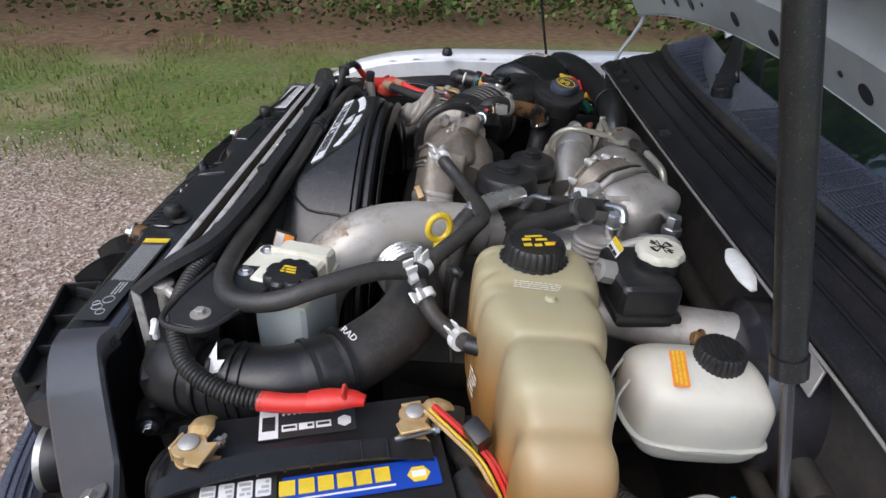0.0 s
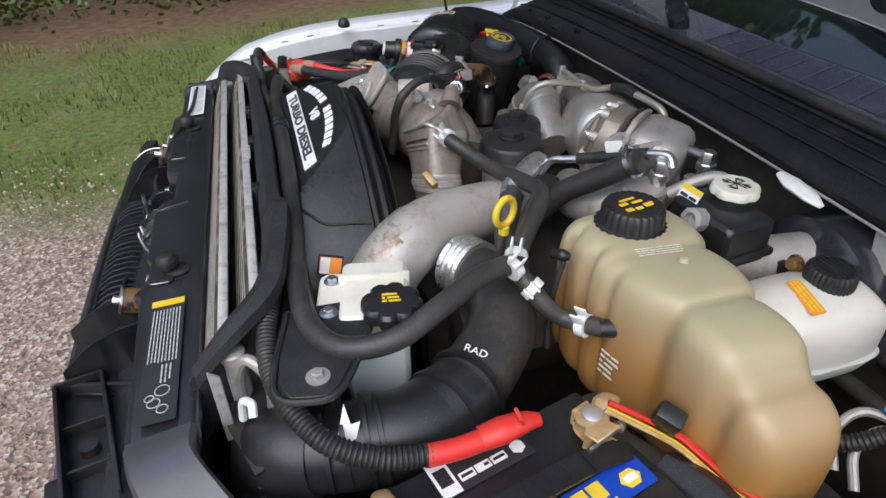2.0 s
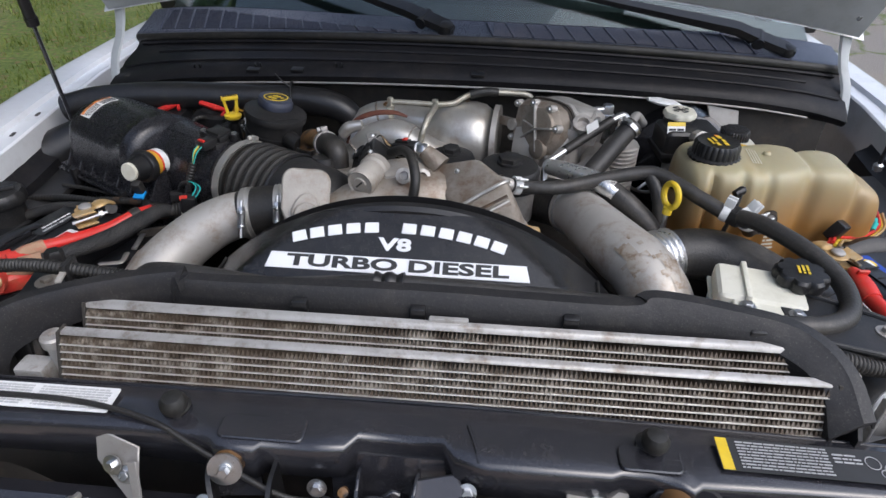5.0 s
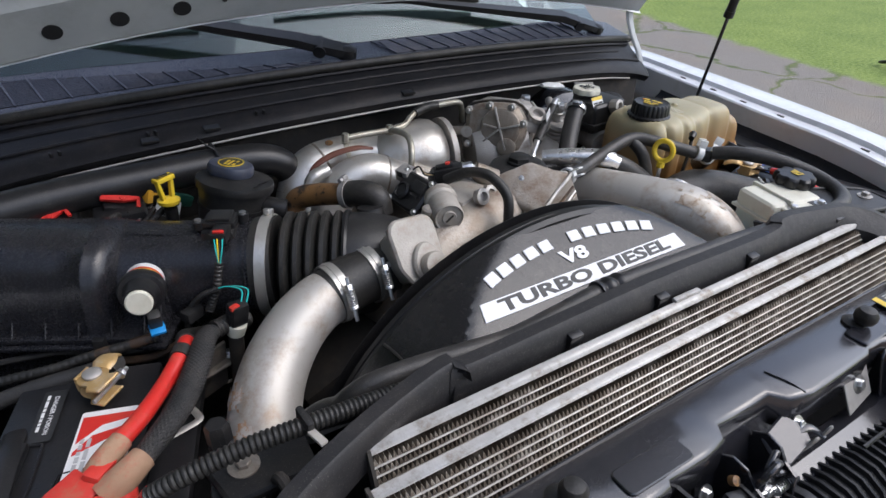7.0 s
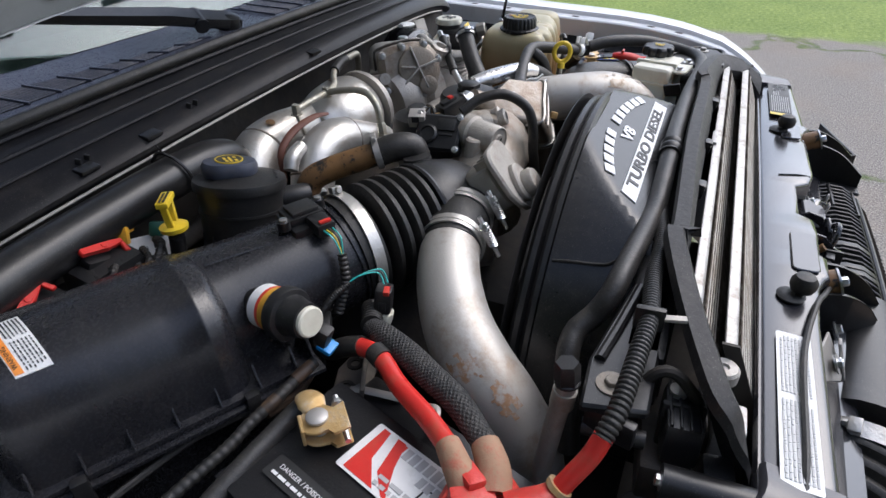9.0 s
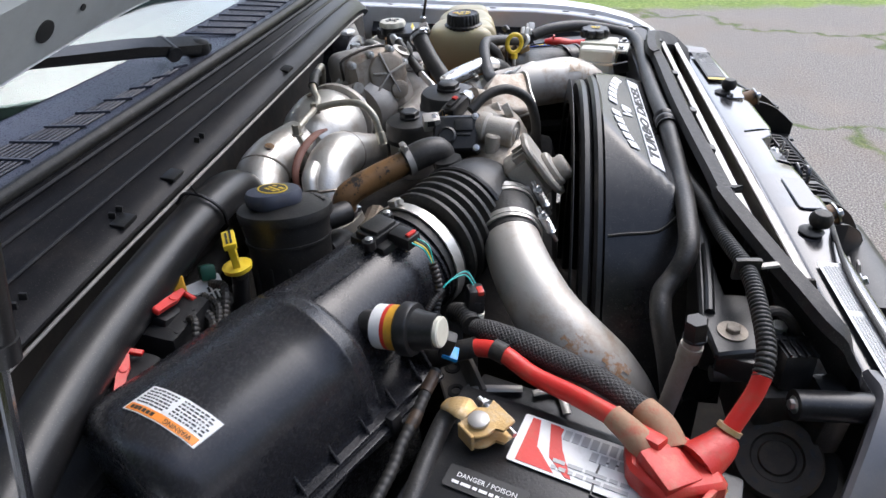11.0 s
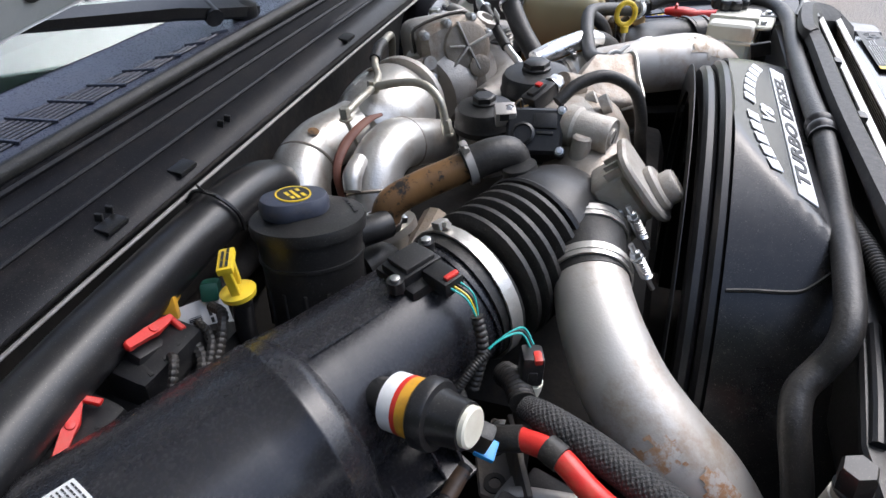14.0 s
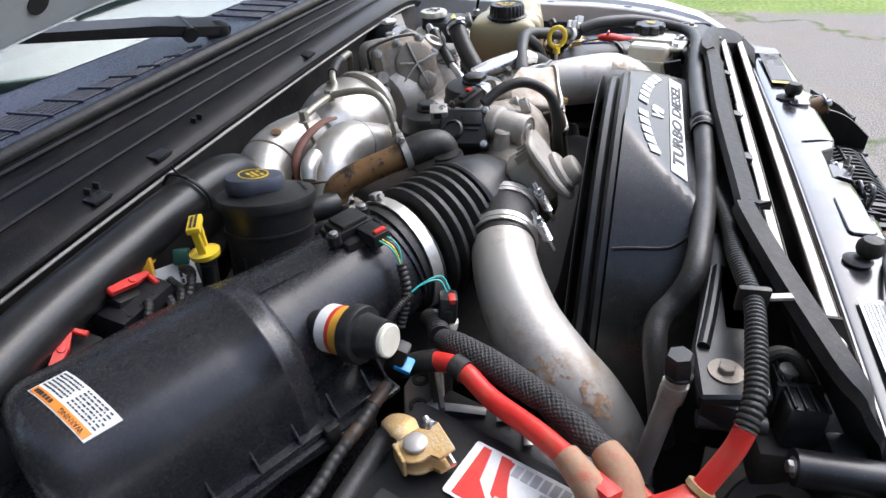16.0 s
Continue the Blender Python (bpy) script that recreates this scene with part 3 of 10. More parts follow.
def fender(side):
    bm = bmesh.new()
    loops = []
    for k in range(41):
        y = -0.22 + 1.8 * (k / 40) ** 1.2
        a, b, z = lerp_table(FENDER, y)
        w = b - a
        prof = [(a, z - 0.09), (a, z - 0.004), (a + 0.004, z), (a + w * 0.3, z + 0.001), (a + w * 0.34, z + 0.012), (a + w * 0.75, z + 0.017),
                (b - w * 0.08, z + 0.010), (b - w * 0.015, z - 0.006), (b, z - 0.03), (b + 0.02, z - 0.2), (b + 0.015, z - 0.62),
                (b - 0.02, z - 0.62), (b - 0.01, z - 0.2), (b - 0.02, z - 0.05), (a + w * 0.4, z - 0.012), (a + 0.008, z - 0.02), (a + 0.008, z - 0.09)]
        loops.append([(CX + side * x, y, q) for x, q in prof])
    rings(bm, loops)
    return part("fender", bm, "white_paint", truck, "white painted front fender")


for side in (-1, 1):
    f = fender(side)
    # rubber hood stop and flange fasteners
    knob = lathe([(0.004, 0), (0.017, 0), (0.019, 0.006), (0.016, 0.016), (0.011, 0.024), (0.004, 0.027)], (CX + side * 0.87 - 0.03, 0.305, 1.186), (0, 0, 1), 18)
    if side < 0:
        part("hood_stop", knob, "rubber", f, "black rubber stop")
    for y in (0.12, 0.2, 0.43, 0.55, 0.66, 0.78):
        a, b, z = lerp_table(FENDER, y)
        part("flange_slot", prism(rounded(0.008, 0.022, 0.0038), 0.0012, pose(CX + side * (a + 0.022), y, z + 0.0008, 0, 0, -12 * side), 0), "dark", f)
    # inner apron below the flange, and the wheel-arch liner
    bm = bmesh.new()
    loops = []
    for k in range(24):
        y = -0.16 + 1.0 * k / 23
        a, b, z = lerp_table(FENDER, y)
        loops.append([(CX + side * x, y, q) for x, q in ((a + 0.02, z - 0.012), (a - 0.005, z - 0.06), (a - 0.03, z - 0.075), (a - 0.06, z - 0.3), (a - 0.22, 0.68), (a - 0.2, 0.66), (a - 0.02, 0.8), (a + 0.03, z - 0.1))])
    rings(bm, loops)
    part("inner_apron", bm, "cowl_black", truck, "dusty black inner fender apron")

# engine bay walls and underpan
bm = box((1.72, 0.05, 0.62), pose(CX, 0.86, 0.9), 0.01)
part("firewall", bm, "dark", truck)
part("underpan", box((1.5, 1.1, 0.03), pose(CX, 0.3, 0.56), 0.01), "dark", truck)
for z, y, r in ((1.05, 0.82, 0.02), (0.98, 0.8, 0.014)):
    part("firewall_rib", tube([(-0.75, y, z), (0, y - 0.01, z), (0.75, y, z)], r), "dark", truck)

# cowl between its front seam, the bulb seal and the foot of the windshield, all bowed towards the sides
def cowl_lines(x):
    f = abs(x) / 0.93
    seam = (0.762 + 0.08 * f ** 2, 1.249 - 0.065 * f ** 2 - 0.03 * f ** 8)
    bulb = (0.85 - 0.05 * x + 0.143 * f ** 2, 1.325 + 0.008 * x - 0.07 * f ** 2)
    foot = (0.978 - 0.06 * x + 0.135 * f ** 2, 1.336 - 0.02 * f ** 2 - 0.03 * f ** 6)
    return seam, bulb, foot


def cowl_front(x, a, b):
    """a runs from the seam to the bulb seal, b is the height over that line."""
    p, q, r = cowl_lines(x)
    return (CX + x, p[0] + a * (q[0] - p[0]), p[1] + a * (q[1] - p[1]) + b)


def cowl_back(x, a, b):
    """a runs from the bulb seal to the windshield's foot."""
    p, q, r = cowl_lines(x)
    return (CX + x, q[0] + a * (r[0] - q[0]) - b * 0.5, q[1] + a * (r[1] - q[1]) + b)


TRIM = [(0.08, -0.014), (-0.02, 0.004), (-0.07, 0.018), (0.0, 0.024), (0.3, 0.016), (0.36, 0.012), (0.46, 0.012), (0.8, -0.004), (0.98, -0.004), (1.0, -0.016), (0.4, -0.018), (0.13, -0.01)]
PANEL = [(0.0, -0.03), (0.0, -0.002), (0.05, 0.003), (0.14, 0.005), (0.2, 0.004), (0.6, 0.003), (0.92, 0.003), (1.02, 0.003), (1.05, -0.015), (0.6, -0.02), (0.15, -0.025)]


def cowl_piece(place, profile, half, name, mat, label):
    bm = bmesh.new()
    rings(bm, [[place(half * (k / 30 - 1), a, b) for a, b in profile] for k in range(61)])
    return part(name, bm, mat, truck, label)


front = cowl_piece(cowl_front, TRIM, 0.9, "cowl_trim", "cowl_black", "black plastic cowl trim")
grille = cowl_piece(cowl_back, PANEL, 0.92, "cowl_panel", "cowl", "grey plastic cowl with louvres, the sky's blue sheen in its colour")
bm = bmesh.new()
rings(bm, [[(Vector(cowl_front(0.91 * (k / 30 - 1), 0.98, 0.002)) + Vector((0, 0.009 * math.cos(a), 0.01 * math.sin(a)))) for a in (2 * math.pi * q / 10 for q in range(10))] for k in range(61)])
part("cowl_weatherstrip", bm, "rubber", truck, "black rubber bulb seal")
# pale sealing lip under the trim
part("cowl_seam", tube([cowl_front(x / 10, -0.03, -0.001) for x in range(-8, 9)], 0.0024, 8, 3), "plate", truck, "grey body seam below the cowl")
part("channel_wall", tube([cowl_front(x / 10, 0.62, 0.006) for x in range(-8, 9)], 0.0035, 6, 3), "cowl_black", front)
# louvres in two fields each side of the wiper pivots
def field_end(x):
    return 0.9 if x > 0 else min(0.9, 0.24 + 1.1 * max(0.0, -0.12 - x))


for x0, x1, n in ((-0.84, -0.12, 15), (0.06, 0.68, 13)):
    # flush dark sheet paints the shade in the openings behind the slats
    bm = bmesh.new()
    rings(bm, [[cowl_back(x, a, h) for a, h in ((0.2, 0.001), (0.2, 0.0048), (field_end(x), 0.0042), (field_end(x), 0.001))] for x in [x0 + (x1 - x0) * k / 24 for k in range(25)]])
    part("louvre_shade", bm, "cowl_black", grille, "dark sheet for the shade behind the louvres")
    for i in range(n + 1):
        x = x0 + (x1 - x0) * i / n
        a, b = Vector(cowl_back(x, 0.17, 0.0066)), Vector(cowl_back(x - 0.02, field_end(x) + 0.02, 0.0066))
        part("louvre_slat", box((0.0038, (b - a).length, 0.004), basis((a + b) / 2, (b - a).cross(Vector((0, -0.2, 1))), b - a), 0.001), "cowl", grille)
    for q in range(15):
        a = 0.22 + 0.66 * q / 14
        xs = [x for x in [x0 + (x1 - x0) * k / 24 for k in range(25)] if field_end(x) >= a]
        part("louvre_rail", tube([cowl_back(xs[0] + (xs[-1] - xs[0]) * k / 6, a, 0.0048) for k in range(7)], 0.0017, 4, 3), "cowl", grille)
# trim clips on the cowl edge
for x in (-0.66, -0.5, -0.3):
    for dx in (0.0, 0.014):
        part("trim_clip", box((0.004, 0.008, 0.01), pose(*cowl_front(x + dx, 0.12, 0.024), 15, 0, 20), 0.001), "plastic", front)
for x in (-0.5, -0.39, 0.03):
    part("trim_clip", box((0.03, 0.02, 0.006), pose(*cowl_front(x, 0.02, 0.024), 8), 0.002), "plastic", front)
for a, b, r in ((0.86, 0.0, 0.004), (0.3, 0.018, 0.003)):
    part("trim_bead", tube([cowl_front(0.88 * (k / 10 - 1), a, b) for k in range(21)], r, 6, 3), "cowl_black", front)

# windscreen over a dark dashboard
def screen_point(x, s, off=0.0):
    """s metres up the glass."""
    f = x / 0.8
    return Vector((CX + x * (1 - 0.06 * s), 0.98 - 0.06 * x + s * 0.8 + 0.1 * f * f, 1.336 + s * 0.6 - 0.015 * f * f - 0.012 * f ** 6)) + Vector((0, -0.6, 0.8)) * off


for name, off, thick, mat in (("windshield", 0.0, 0.005, "glass"), ("glass_border", -0.004, 0.002, "ink")):
    bm = bmesh.new()
    top = 0.95 if mat == "glass" else 0.05
    rings(bm, [[screen_point(x, 0, off), screen_point(x, top * 0.5, off), screen_point(x, top, off), screen_point(x, top, off + thick), screen_point(x, top * 0.5, off + thick), screen_point(x, 0, off + thick)] for x in [0.85 * (k / 16 - 1) for k in range(33)]])
    w = part(name, bm, mat, truck, "tinted windshield glass" if mat == "glass" else "black ceramic border")
bm = bmesh.new()
rings(bm, [[(CX + 0.82 * (k / 12 - 1), y, z - 0.05 * abs(k / 12 - 1) ** 2) for y, z in ((1.1, 1.28), (1.4, 1.36), (1.75, 1.35), (1.8, 1.0), (1.1, 1.0))] for k in range(25)])
part("dashboard", bm, "dash", truck)
bm = bmesh.new()
rings(bm, [[(CX + x, 0.965 + 0.8 * 0.95 + dy, 1.33 + 0.57 + dz) for dy, dz in ((-0.04, -0.02), (0.0, 0.03), (1.4, 0.1), (1.4, -0.9), (1.3, -0.9), (1.2, 0.0))] for x in (-0.74, -0.4, 0, 0.4, 0.74)])
part("cab_roof", bm, "white_paint", truck)
for side in (-1, 1):
    part("windshield_pillar", tube([(CX + side * 0.89, 1.16, 1.36), (CX + side * 0.85, 1.42, 1.6), (CX + side * 0.78, 1.76, 1.9)], [0.03, 0.04, 0.05], 12), "white_paint", truck)
    door = part("cab_door", box((0.06, 1.16, 0.8), pose(CX + side * 1.06, 2.18, 0.78), 0.025), "white_paint", truck, "white cab door")
    part("door_glass", prism([(1.62, 1.18), (2.74, 1.18), (2.74, 1.78), (2.0, 1.78)], 0.006, pose(CX + side * 1.0, 0, 0, 90, 0, 90) @ pose(0, 0, 0, 0, 0, 0), 0), "dash", door, "dark side window")
    part("window_frame", tube([(CX + side * 1.03, 1.58, 1.18), (CX + side * 0.9, 2.0, 1.8), (CX + side * 0.89, 2.4, 1.83), (CX + side * 0.89, 2.74, 1.82), (CX + side * 0.96, 2.77, 1.5), (CX + side * 1.03, 2.78, 1.18)], 0.028, 8, 4), "white_paint", door)
    part("door_pull", box((0.02, 0.14, 0.03), pose(CX + side * 1.1, 2.6, 1.08), 0.008), "plastic", door, "black door pull")
    part("rear_pillar", box((0.1, 0.3, 1.4), pose(CX + side * 0.98, 2.95, 1.15, 0, side * -4), 0.04), "white_paint", truck)
    part("sill_panel", box((0.08, 1.6, 0.2), pose(CX + side * 1.03, 2.2, 0.42), 0.03), "plastic_dull", truck, "black lower sill")
    part("mirror_foot", box((0.12, 0.06, 0.08), pose(CX + side * 1.1, 1.66, 1.22), 0.02), "plastic", truck)


def wiper(pivot, knee, tip, blade_end):
    w = part("wiper_arm", lathe([(0.004, -0.05), (0.018, -0.05), (0.021, 0.0), (0.018, 0.012), (0.006, 0.016)], pivot, (0, -0.3, 1), 24), "plastic", truck, "black wiper arm")
    d = (Vector(tip) - Vector(pivot)).normalized()
    side = d.cross(Vector((0, -0.4, 0.9))).normalized()
    up = side.cross(d)
    bm = bmesh.new()
    rings(bm, [[c + side * hw, c + side * hw * 0.8 + up * h, c - side * hw * 0.8 + up * h, c - side * hw, c - side * hw * 0.85 - up * h * 0.4, c + side * hw * 0.85 - up * h * 0.4]
               for c, hw, h in ((Vector(pivot) - d * 0.02, 0.012, 0.01), (Vector(pivot), 0.02, 0.014), (Vector(pivot).lerp(Vector(knee), 0.45), 0.021, 0.013), (Vector(knee), 0.019, 0.014), (Vector(knee).lerp(Vector(tip), 0.5), 0.014, 0.01), (Vector(tip), 0.007, 0.006))])
    part("arm", bm, "plastic", w)
    part("arm_joint", tube([Vector(pivot).lerp(Vector(knee), 0.55) - side * 0.022, Vector(pivot).lerp(Vector(knee), 0.55) + side * 0.022], 0.014, 12), "plastic", w)
    e = (Vector(blade_end) - Vector(tip)).normalized()
    a = Vector(tip) - e * 0.26
    part("blade", tube([a, Vector(tip), Vector(blade_end)], 0.007, 8, flat=1.5), "rubber", w, "black rubber wiper blade")


wiper((-0.005, 0.886, 1.342), (-0.1, 0.935, 1.366), (-0.53, 1.12, 1.45), (-0.8, 1.17, 1.45))
wiper((0.81, 0.942, 1.306), (0.69, 0.964, 1.345), (0.18, 1.04, 1.418), (-0.1, 1.06, 1.432))

# hood: hinged at the back, underside towards the bay
TILT = radians(56)


def hood_point(x, s, lift=0.0):
    """s metres from the rear edge towards the front; lift along the underside's normal, out of the bay."""
    e = 0.085 * (abs(x) / 0.9) ** 2
    crown = 0.02 * (1 - (x / 0.9) ** 2)
    y, z = 0.915 - s * math.cos(TILT), 1.434 - e + s * math.sin(TILT)
    n = lift + crown * 0.4
    return Vector((CX + x, y + n * math.sin(TILT), z + n * math.cos(TILT)))


HOLES = [(x, 0.04 + 0.012 * abs(x)) for x in (-0.6, -0.49, -0.38, -0.115, 0.065, 0.367, 0.477, 0.587)]
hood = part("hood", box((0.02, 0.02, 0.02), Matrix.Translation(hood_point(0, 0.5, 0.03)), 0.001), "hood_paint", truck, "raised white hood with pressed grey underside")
bm = bmesh.new()
NX, NS = 72, 44


def relief(x, s):
    """Pressed ribs of the inner panel."""
    rib = 0.0
    rib += 0.02 * max(0.0, 1 - abs((s - 0.16) / 0.05) ** 6) * max(0.0, 1 - abs(x / 0.8) ** 20)
    rib += 0.012 * max(0.0, 1 - abs((s - 0.3) / 0.06) ** 6) * max(0.0, 1 - abs((abs(x) - 0.42) / 0.2) ** 8)
    for c in (-0.62, -0.2, 0.2, 0.62):
        rib += 0.018 * max(0.0, 1 - abs((x - c) / 0.15) ** 6) * max(0.0, 1 - abs((s - 0.62) / 0.34) ** 8)
    return rib


rows = []
for i in range(NS + 1):
    s = 1.15 * i / NS
    rows.append([bm.verts.new(hood_point(-0.9 + 1.8 * j / NX, s, relief(-0.9 + 1.8 * j / NX, s))) for j in range(NX + 1)])
for a, b in zip(rows, rows[1:]):
    for j in range(NX):
        bm.faces.new((a[j], a[j + 1], b[j + 1], b[j]))
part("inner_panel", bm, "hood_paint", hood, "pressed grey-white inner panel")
bm = bmesh.new()
rings(bm, [[hood_point(x, s, l) for s, l in ((-0.005, 0.0), (-0.012, 0.012), (-0.005, 0.028), (1.15, 0.05), (1.16, 0.04), (1.15, 0.034), (0.0, 0.024))] for x in [-0.915 + 1.83 * k / 24 for k in range(25)]])
part("outer_skin", bm, "white_paint", hood, "white painted outer skin")
normal = (hood_point(0, 0.1, -0.1) - hood_point(0, 0.1, 0)).normalized()
for x, s in HOLES:
    part("access_hole", lathe([(0.001, -0.001), (0.016, -0.001), (0.0165, 0.0012), (0.001, 0.0014)], hood_point(x, s, relief(x, s) - 0.001), normal, 20), "ink", hood, "dark round access hole")
for x, s in ((0.3, 0.05), (-0.3, 0.05), (0.72, 0.17), (-0.72, 0.17), (0.24, 0.33), (-0.24, 0.33)):
    part("access_hole", lathe([(0.001, -0.001), (0.005, -0.001), (0.0052, 0.0012), (0.001, 0.0014)], hood_point(x, s, relief(x, s) - 0.001), normal, 12), "ink", hood)

for side in (-1, 1):
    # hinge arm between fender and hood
    h = part("hood_hinge", tube([(CX + side * 0.905, 0.86, 1.16), (CX + side * 0.9, 0.885, 1.235), (CX + side * 0.885, 0.91, 1.29), (CX + side * 0.88, 0.93, 1.35), (CX + side * 0.86, 0.9, 1.44)], [0.014, 0.013, 0.013, 0.016, 0.02], 8, flat=0.45), "hood_paint", truck, "grey painted hinge arm")
    bolt((CX + side * 0.87, 0.89, 1.40), (-side, -0.4, 0), 0.006, 0.005, 1.5, h)
    # gas strut
    lo, mid, up = (Vector((CX + side * q, y, z)) for q, y, z in ((0.893, 0.65, 1.15), (0.86, 0.59, 1.4), (0.772, 0.425, 2.07)))
    s = part("gas_strut", tube([mid, up], 0.011, 14), "plastic", truck, "black gas strut holding the hood")
    part("rod", tube([lo, mid.lerp(up, 0.02)], 0.0045, 10), "black_paint", s)
    part("collar", tube([mid.lerp(up, -0.012), mid.lerp(up, 0.012)], 0.0125, 14), "plastic", s)
    part("ball_joint", lathe([(0.002, -0.012), (0.009, -0.008), (0.01, 0.004), (0.003, 0.012)], lo, (0, 0, 1), 14), "zinc", s)

# white body seam patch under the cowl
part("seam_patch", tube([(0.465, 0.762, 1.236), (0.49, 0.762, 1.232), (0.525, 0.765, 1.226), (0.545, 0.768, 1.22)], [0.008, 0.016, 0.014, 0.005], 10, flat=0.5), "white_clip", truck, "smear of white sealant")
part("gusset", prism([(0, 0), (0.075, -0.012), (0.08, -0.05), (0.015, -0.045)], 0.004, pose(0.61, 0.80, 1.215, 75, 0, 5), 0.001), "plate", truck)

# unseen roof lining and seat back, added dark to keep the windshield from whitening
part("added_headliner", box((1.4, 1.15, 0.02), pose(CX, 2.42, 1.855), 0.005), "dash", truck, "dark lining added under the cab roof to darken the windshield")
part("added_bench_seat", box((1.5, 0.22, 0.95), pose(CX, 2.75, 1.15, -12), 0.08, seg=2), "dash", truck, "dark cab seat back added to darken the windshield")
part("cab_back", box((1.96, 0.06, 1.5), pose(CX, 3.06, 1.1), 0.04), "white_paint", truck, "white rear wall of the cab")
# wheels
for x in (CX - 0.86, CX + 0.86):
    w = part("wheel", lathe([(0.1, -0.08), (0.21, -0.1), (0.22, -0.02), (0.2, 0.02), (0.05, 0.03)], (x, 0.72, 0.4), (1 if x > 0 else -1, 0, 0), 32), "plate", truck)
    part("tyre", lathe([(0.22, -0.12), (0.36, -0.125), (0.395, -0.1), (0.4, -0.05), (0.4, 0.05), (0.395, 0.1), (0.36, 0.125), (0.22, 0.12)], (x, 0.72, 0.4), (1, 0, 0), 40), "rubber", w)

# ---- front: radiator support, cooler stack, air seal, shroud ----
support = thing("radiator_support", (CX, -0.13, 1.0), "glossy black painted steel radiator support beam", "radiator support")
# front edge of the pressing along the beam: (x, y), stepped for the hood latch
EDGE = [(-0.60, -0.16), (-0.28, -0.158), (-0.205, -0.162), (-0.182, -0.17), (-0.176, -0.176), (-0.131, -0.176), (-0.125, -0.168), (-0.067, -0.169), (-0.03, -0.166), (-0.017, -0.147), (0.081, -0.147),
        (0.096, -0.167), (0.133, -0.175), (0.267, -0.173), (0.279, -0.167), (0.312, -0.167), (0.34, -0.175), (0.352, -0.183), (0.363, -0.174), (0.46, -0.17), (0.63, -0.164)]
bm = bmesh.new()
loops = []
for x, y in EDGE:
    z = 1.148 - 0.012 * ((x - CX) / 0.6) ** 2
    loops.append([(x, a, z + b) for a, b in ((-0.088, -0.012), (-0.09, -0.003), (-0.097, 0.0), (y + 0.008, -0.001), (y + 0.0025, -0.003), (y, -0.008), (y - 0.001, -0.05), (y + 0.006, -0.055), (y + 0.008, -0.014), (-0.094, -0.014))])
rings(bm, loops)
part("top_beam", bm, "black_paint", support, smooth=60)
for x0, x1 in ((-0.178, -0.078), (0.276, 0.345)):
    part("pressed_pad", prism(rounded(x1 - x0, 0.034, 0.008), 0.003, pose((x0 + x1) / 2, -0.146, 1.1465), 0.0015), "black_paint", support)
part("crease", tube([(0.108, -0.12, 1.1482), (0.118, -0.15, 1.1478), (0.122, -0.168, 1.145)], 0.0022, 6), "black_paint", support)
part("rear_lip", tube([(-0.6, -0.091, 1.134), (-0.3, -0.091, 1.142), (0.05, -0.091, 1.1475), (0.35, -0.091, 1.142), (0.63, -0.091, 1.134)], 0.0022, 6), "black_paint", support)
part("splash_panel", box((1.25, 0.012, 0.42), pose(CX, -0.11, 0.92), 0.004), "plastic_dull", support)
part("front_rail", tube([(-0.6, -0.19, 1.02), (-0.2, -0.2, 1.035), (0.3, -0.2, 1.035), (0.66, -0.19, 1.02)], 0.03, 8), "black_paint", support)
for x in (-0.45, -0.18, 0.22, 0.5):
    part("brace", box((0.05, 0.03, 0.5), pose(x, -0.2, 0.8), 0.006), "black_paint", support)
for x in (-0.24, 0.315):
    part("rest_pad", lathe([(0.004, 0), (0.016, 0), (0.017, 0.003), (0.012, 0.006), (0.006, 0.007)], (x, -0.125, 1.146), (0, 0, 1), 20), "rubber", support, "black rubber rest pad")
# broad painted arms that sweep from the beam's ends out to the fenders
FRONT_EDGE = [(0.57, -0.165, 1.138), (0.61, -0.155, 1.14), (0.653, -0.138, 1.12), (0.703, -0.11, 1.085), (0.745, -0.083, 1.06), (0.765, -0.07, 1.055), (0.825, -0.045, 1.052)]
REAR_EDGE = [(0.56, -0.09, 1.143), (0.6, -0.088, 1.149), (0.65, -0.06, 1.142), (0.69, -0.035, 1.134), (0.74, -0.004, 1.12), (0.757, 0.004, 1.108), (0.82, 0.03, 1.095)]
for side in (-1, 1):
    bm = bmesh.new()
    loops = []
    for a, b in zip(spline(FRONT_EDGE, 5), spline(REAR_EDGE, 5)):
        a, b = Vector((CX + side * a.x, a.y, a.z)), Vector((CX + side * b.x, b.y, b.z))
        d, up = b - a, Vector((0, 0, 1))
        loops.append([a - up * 0.035, a - up * 0.008, a + d * 0.07 + up * 0.002, b - d * 0.07 + up * 0.002, b - up * 0.006, b - up * 0.03, b - up * 0.03 - d * 0.04, b - up * 0.008 - d * 0.06, a + d * 0.06 - up * 0.006, a + d * 0.04 - up * 0.035])
    rings(bm, loops)
    arm = part("end_arm", bm, "arm_paint", support, "bent satin grey-black arm with sky sheen in its colour")
    bolt((CX + side * 0.785, -0.014, 1.0905), (side * 0.05, -0.58, 0.81), 0.0105, 0.009, 1.9, arm)
    bolt((CX + side * 0.8, -0.045, 1.068), (side * 0.05, -0.58, 0.81), 0.009, 0.008, 1.8, arm)
    part("arm_leg", box((0.07, 0.02, 0.2), pose(CX + side * 0.8, -0.06, 0.955, 8, side * 8, side * 20), 0.005), "black_paint", arm)
for x, y, z in ((0.111, -0.178, 1.105), (-0.285, -0.185, 1.095), (-0.19, -0.2, 1.075)):
    bolt((x, y, z), (0, -1, 0.6), 0.0065, 0.007, 1.7, support)
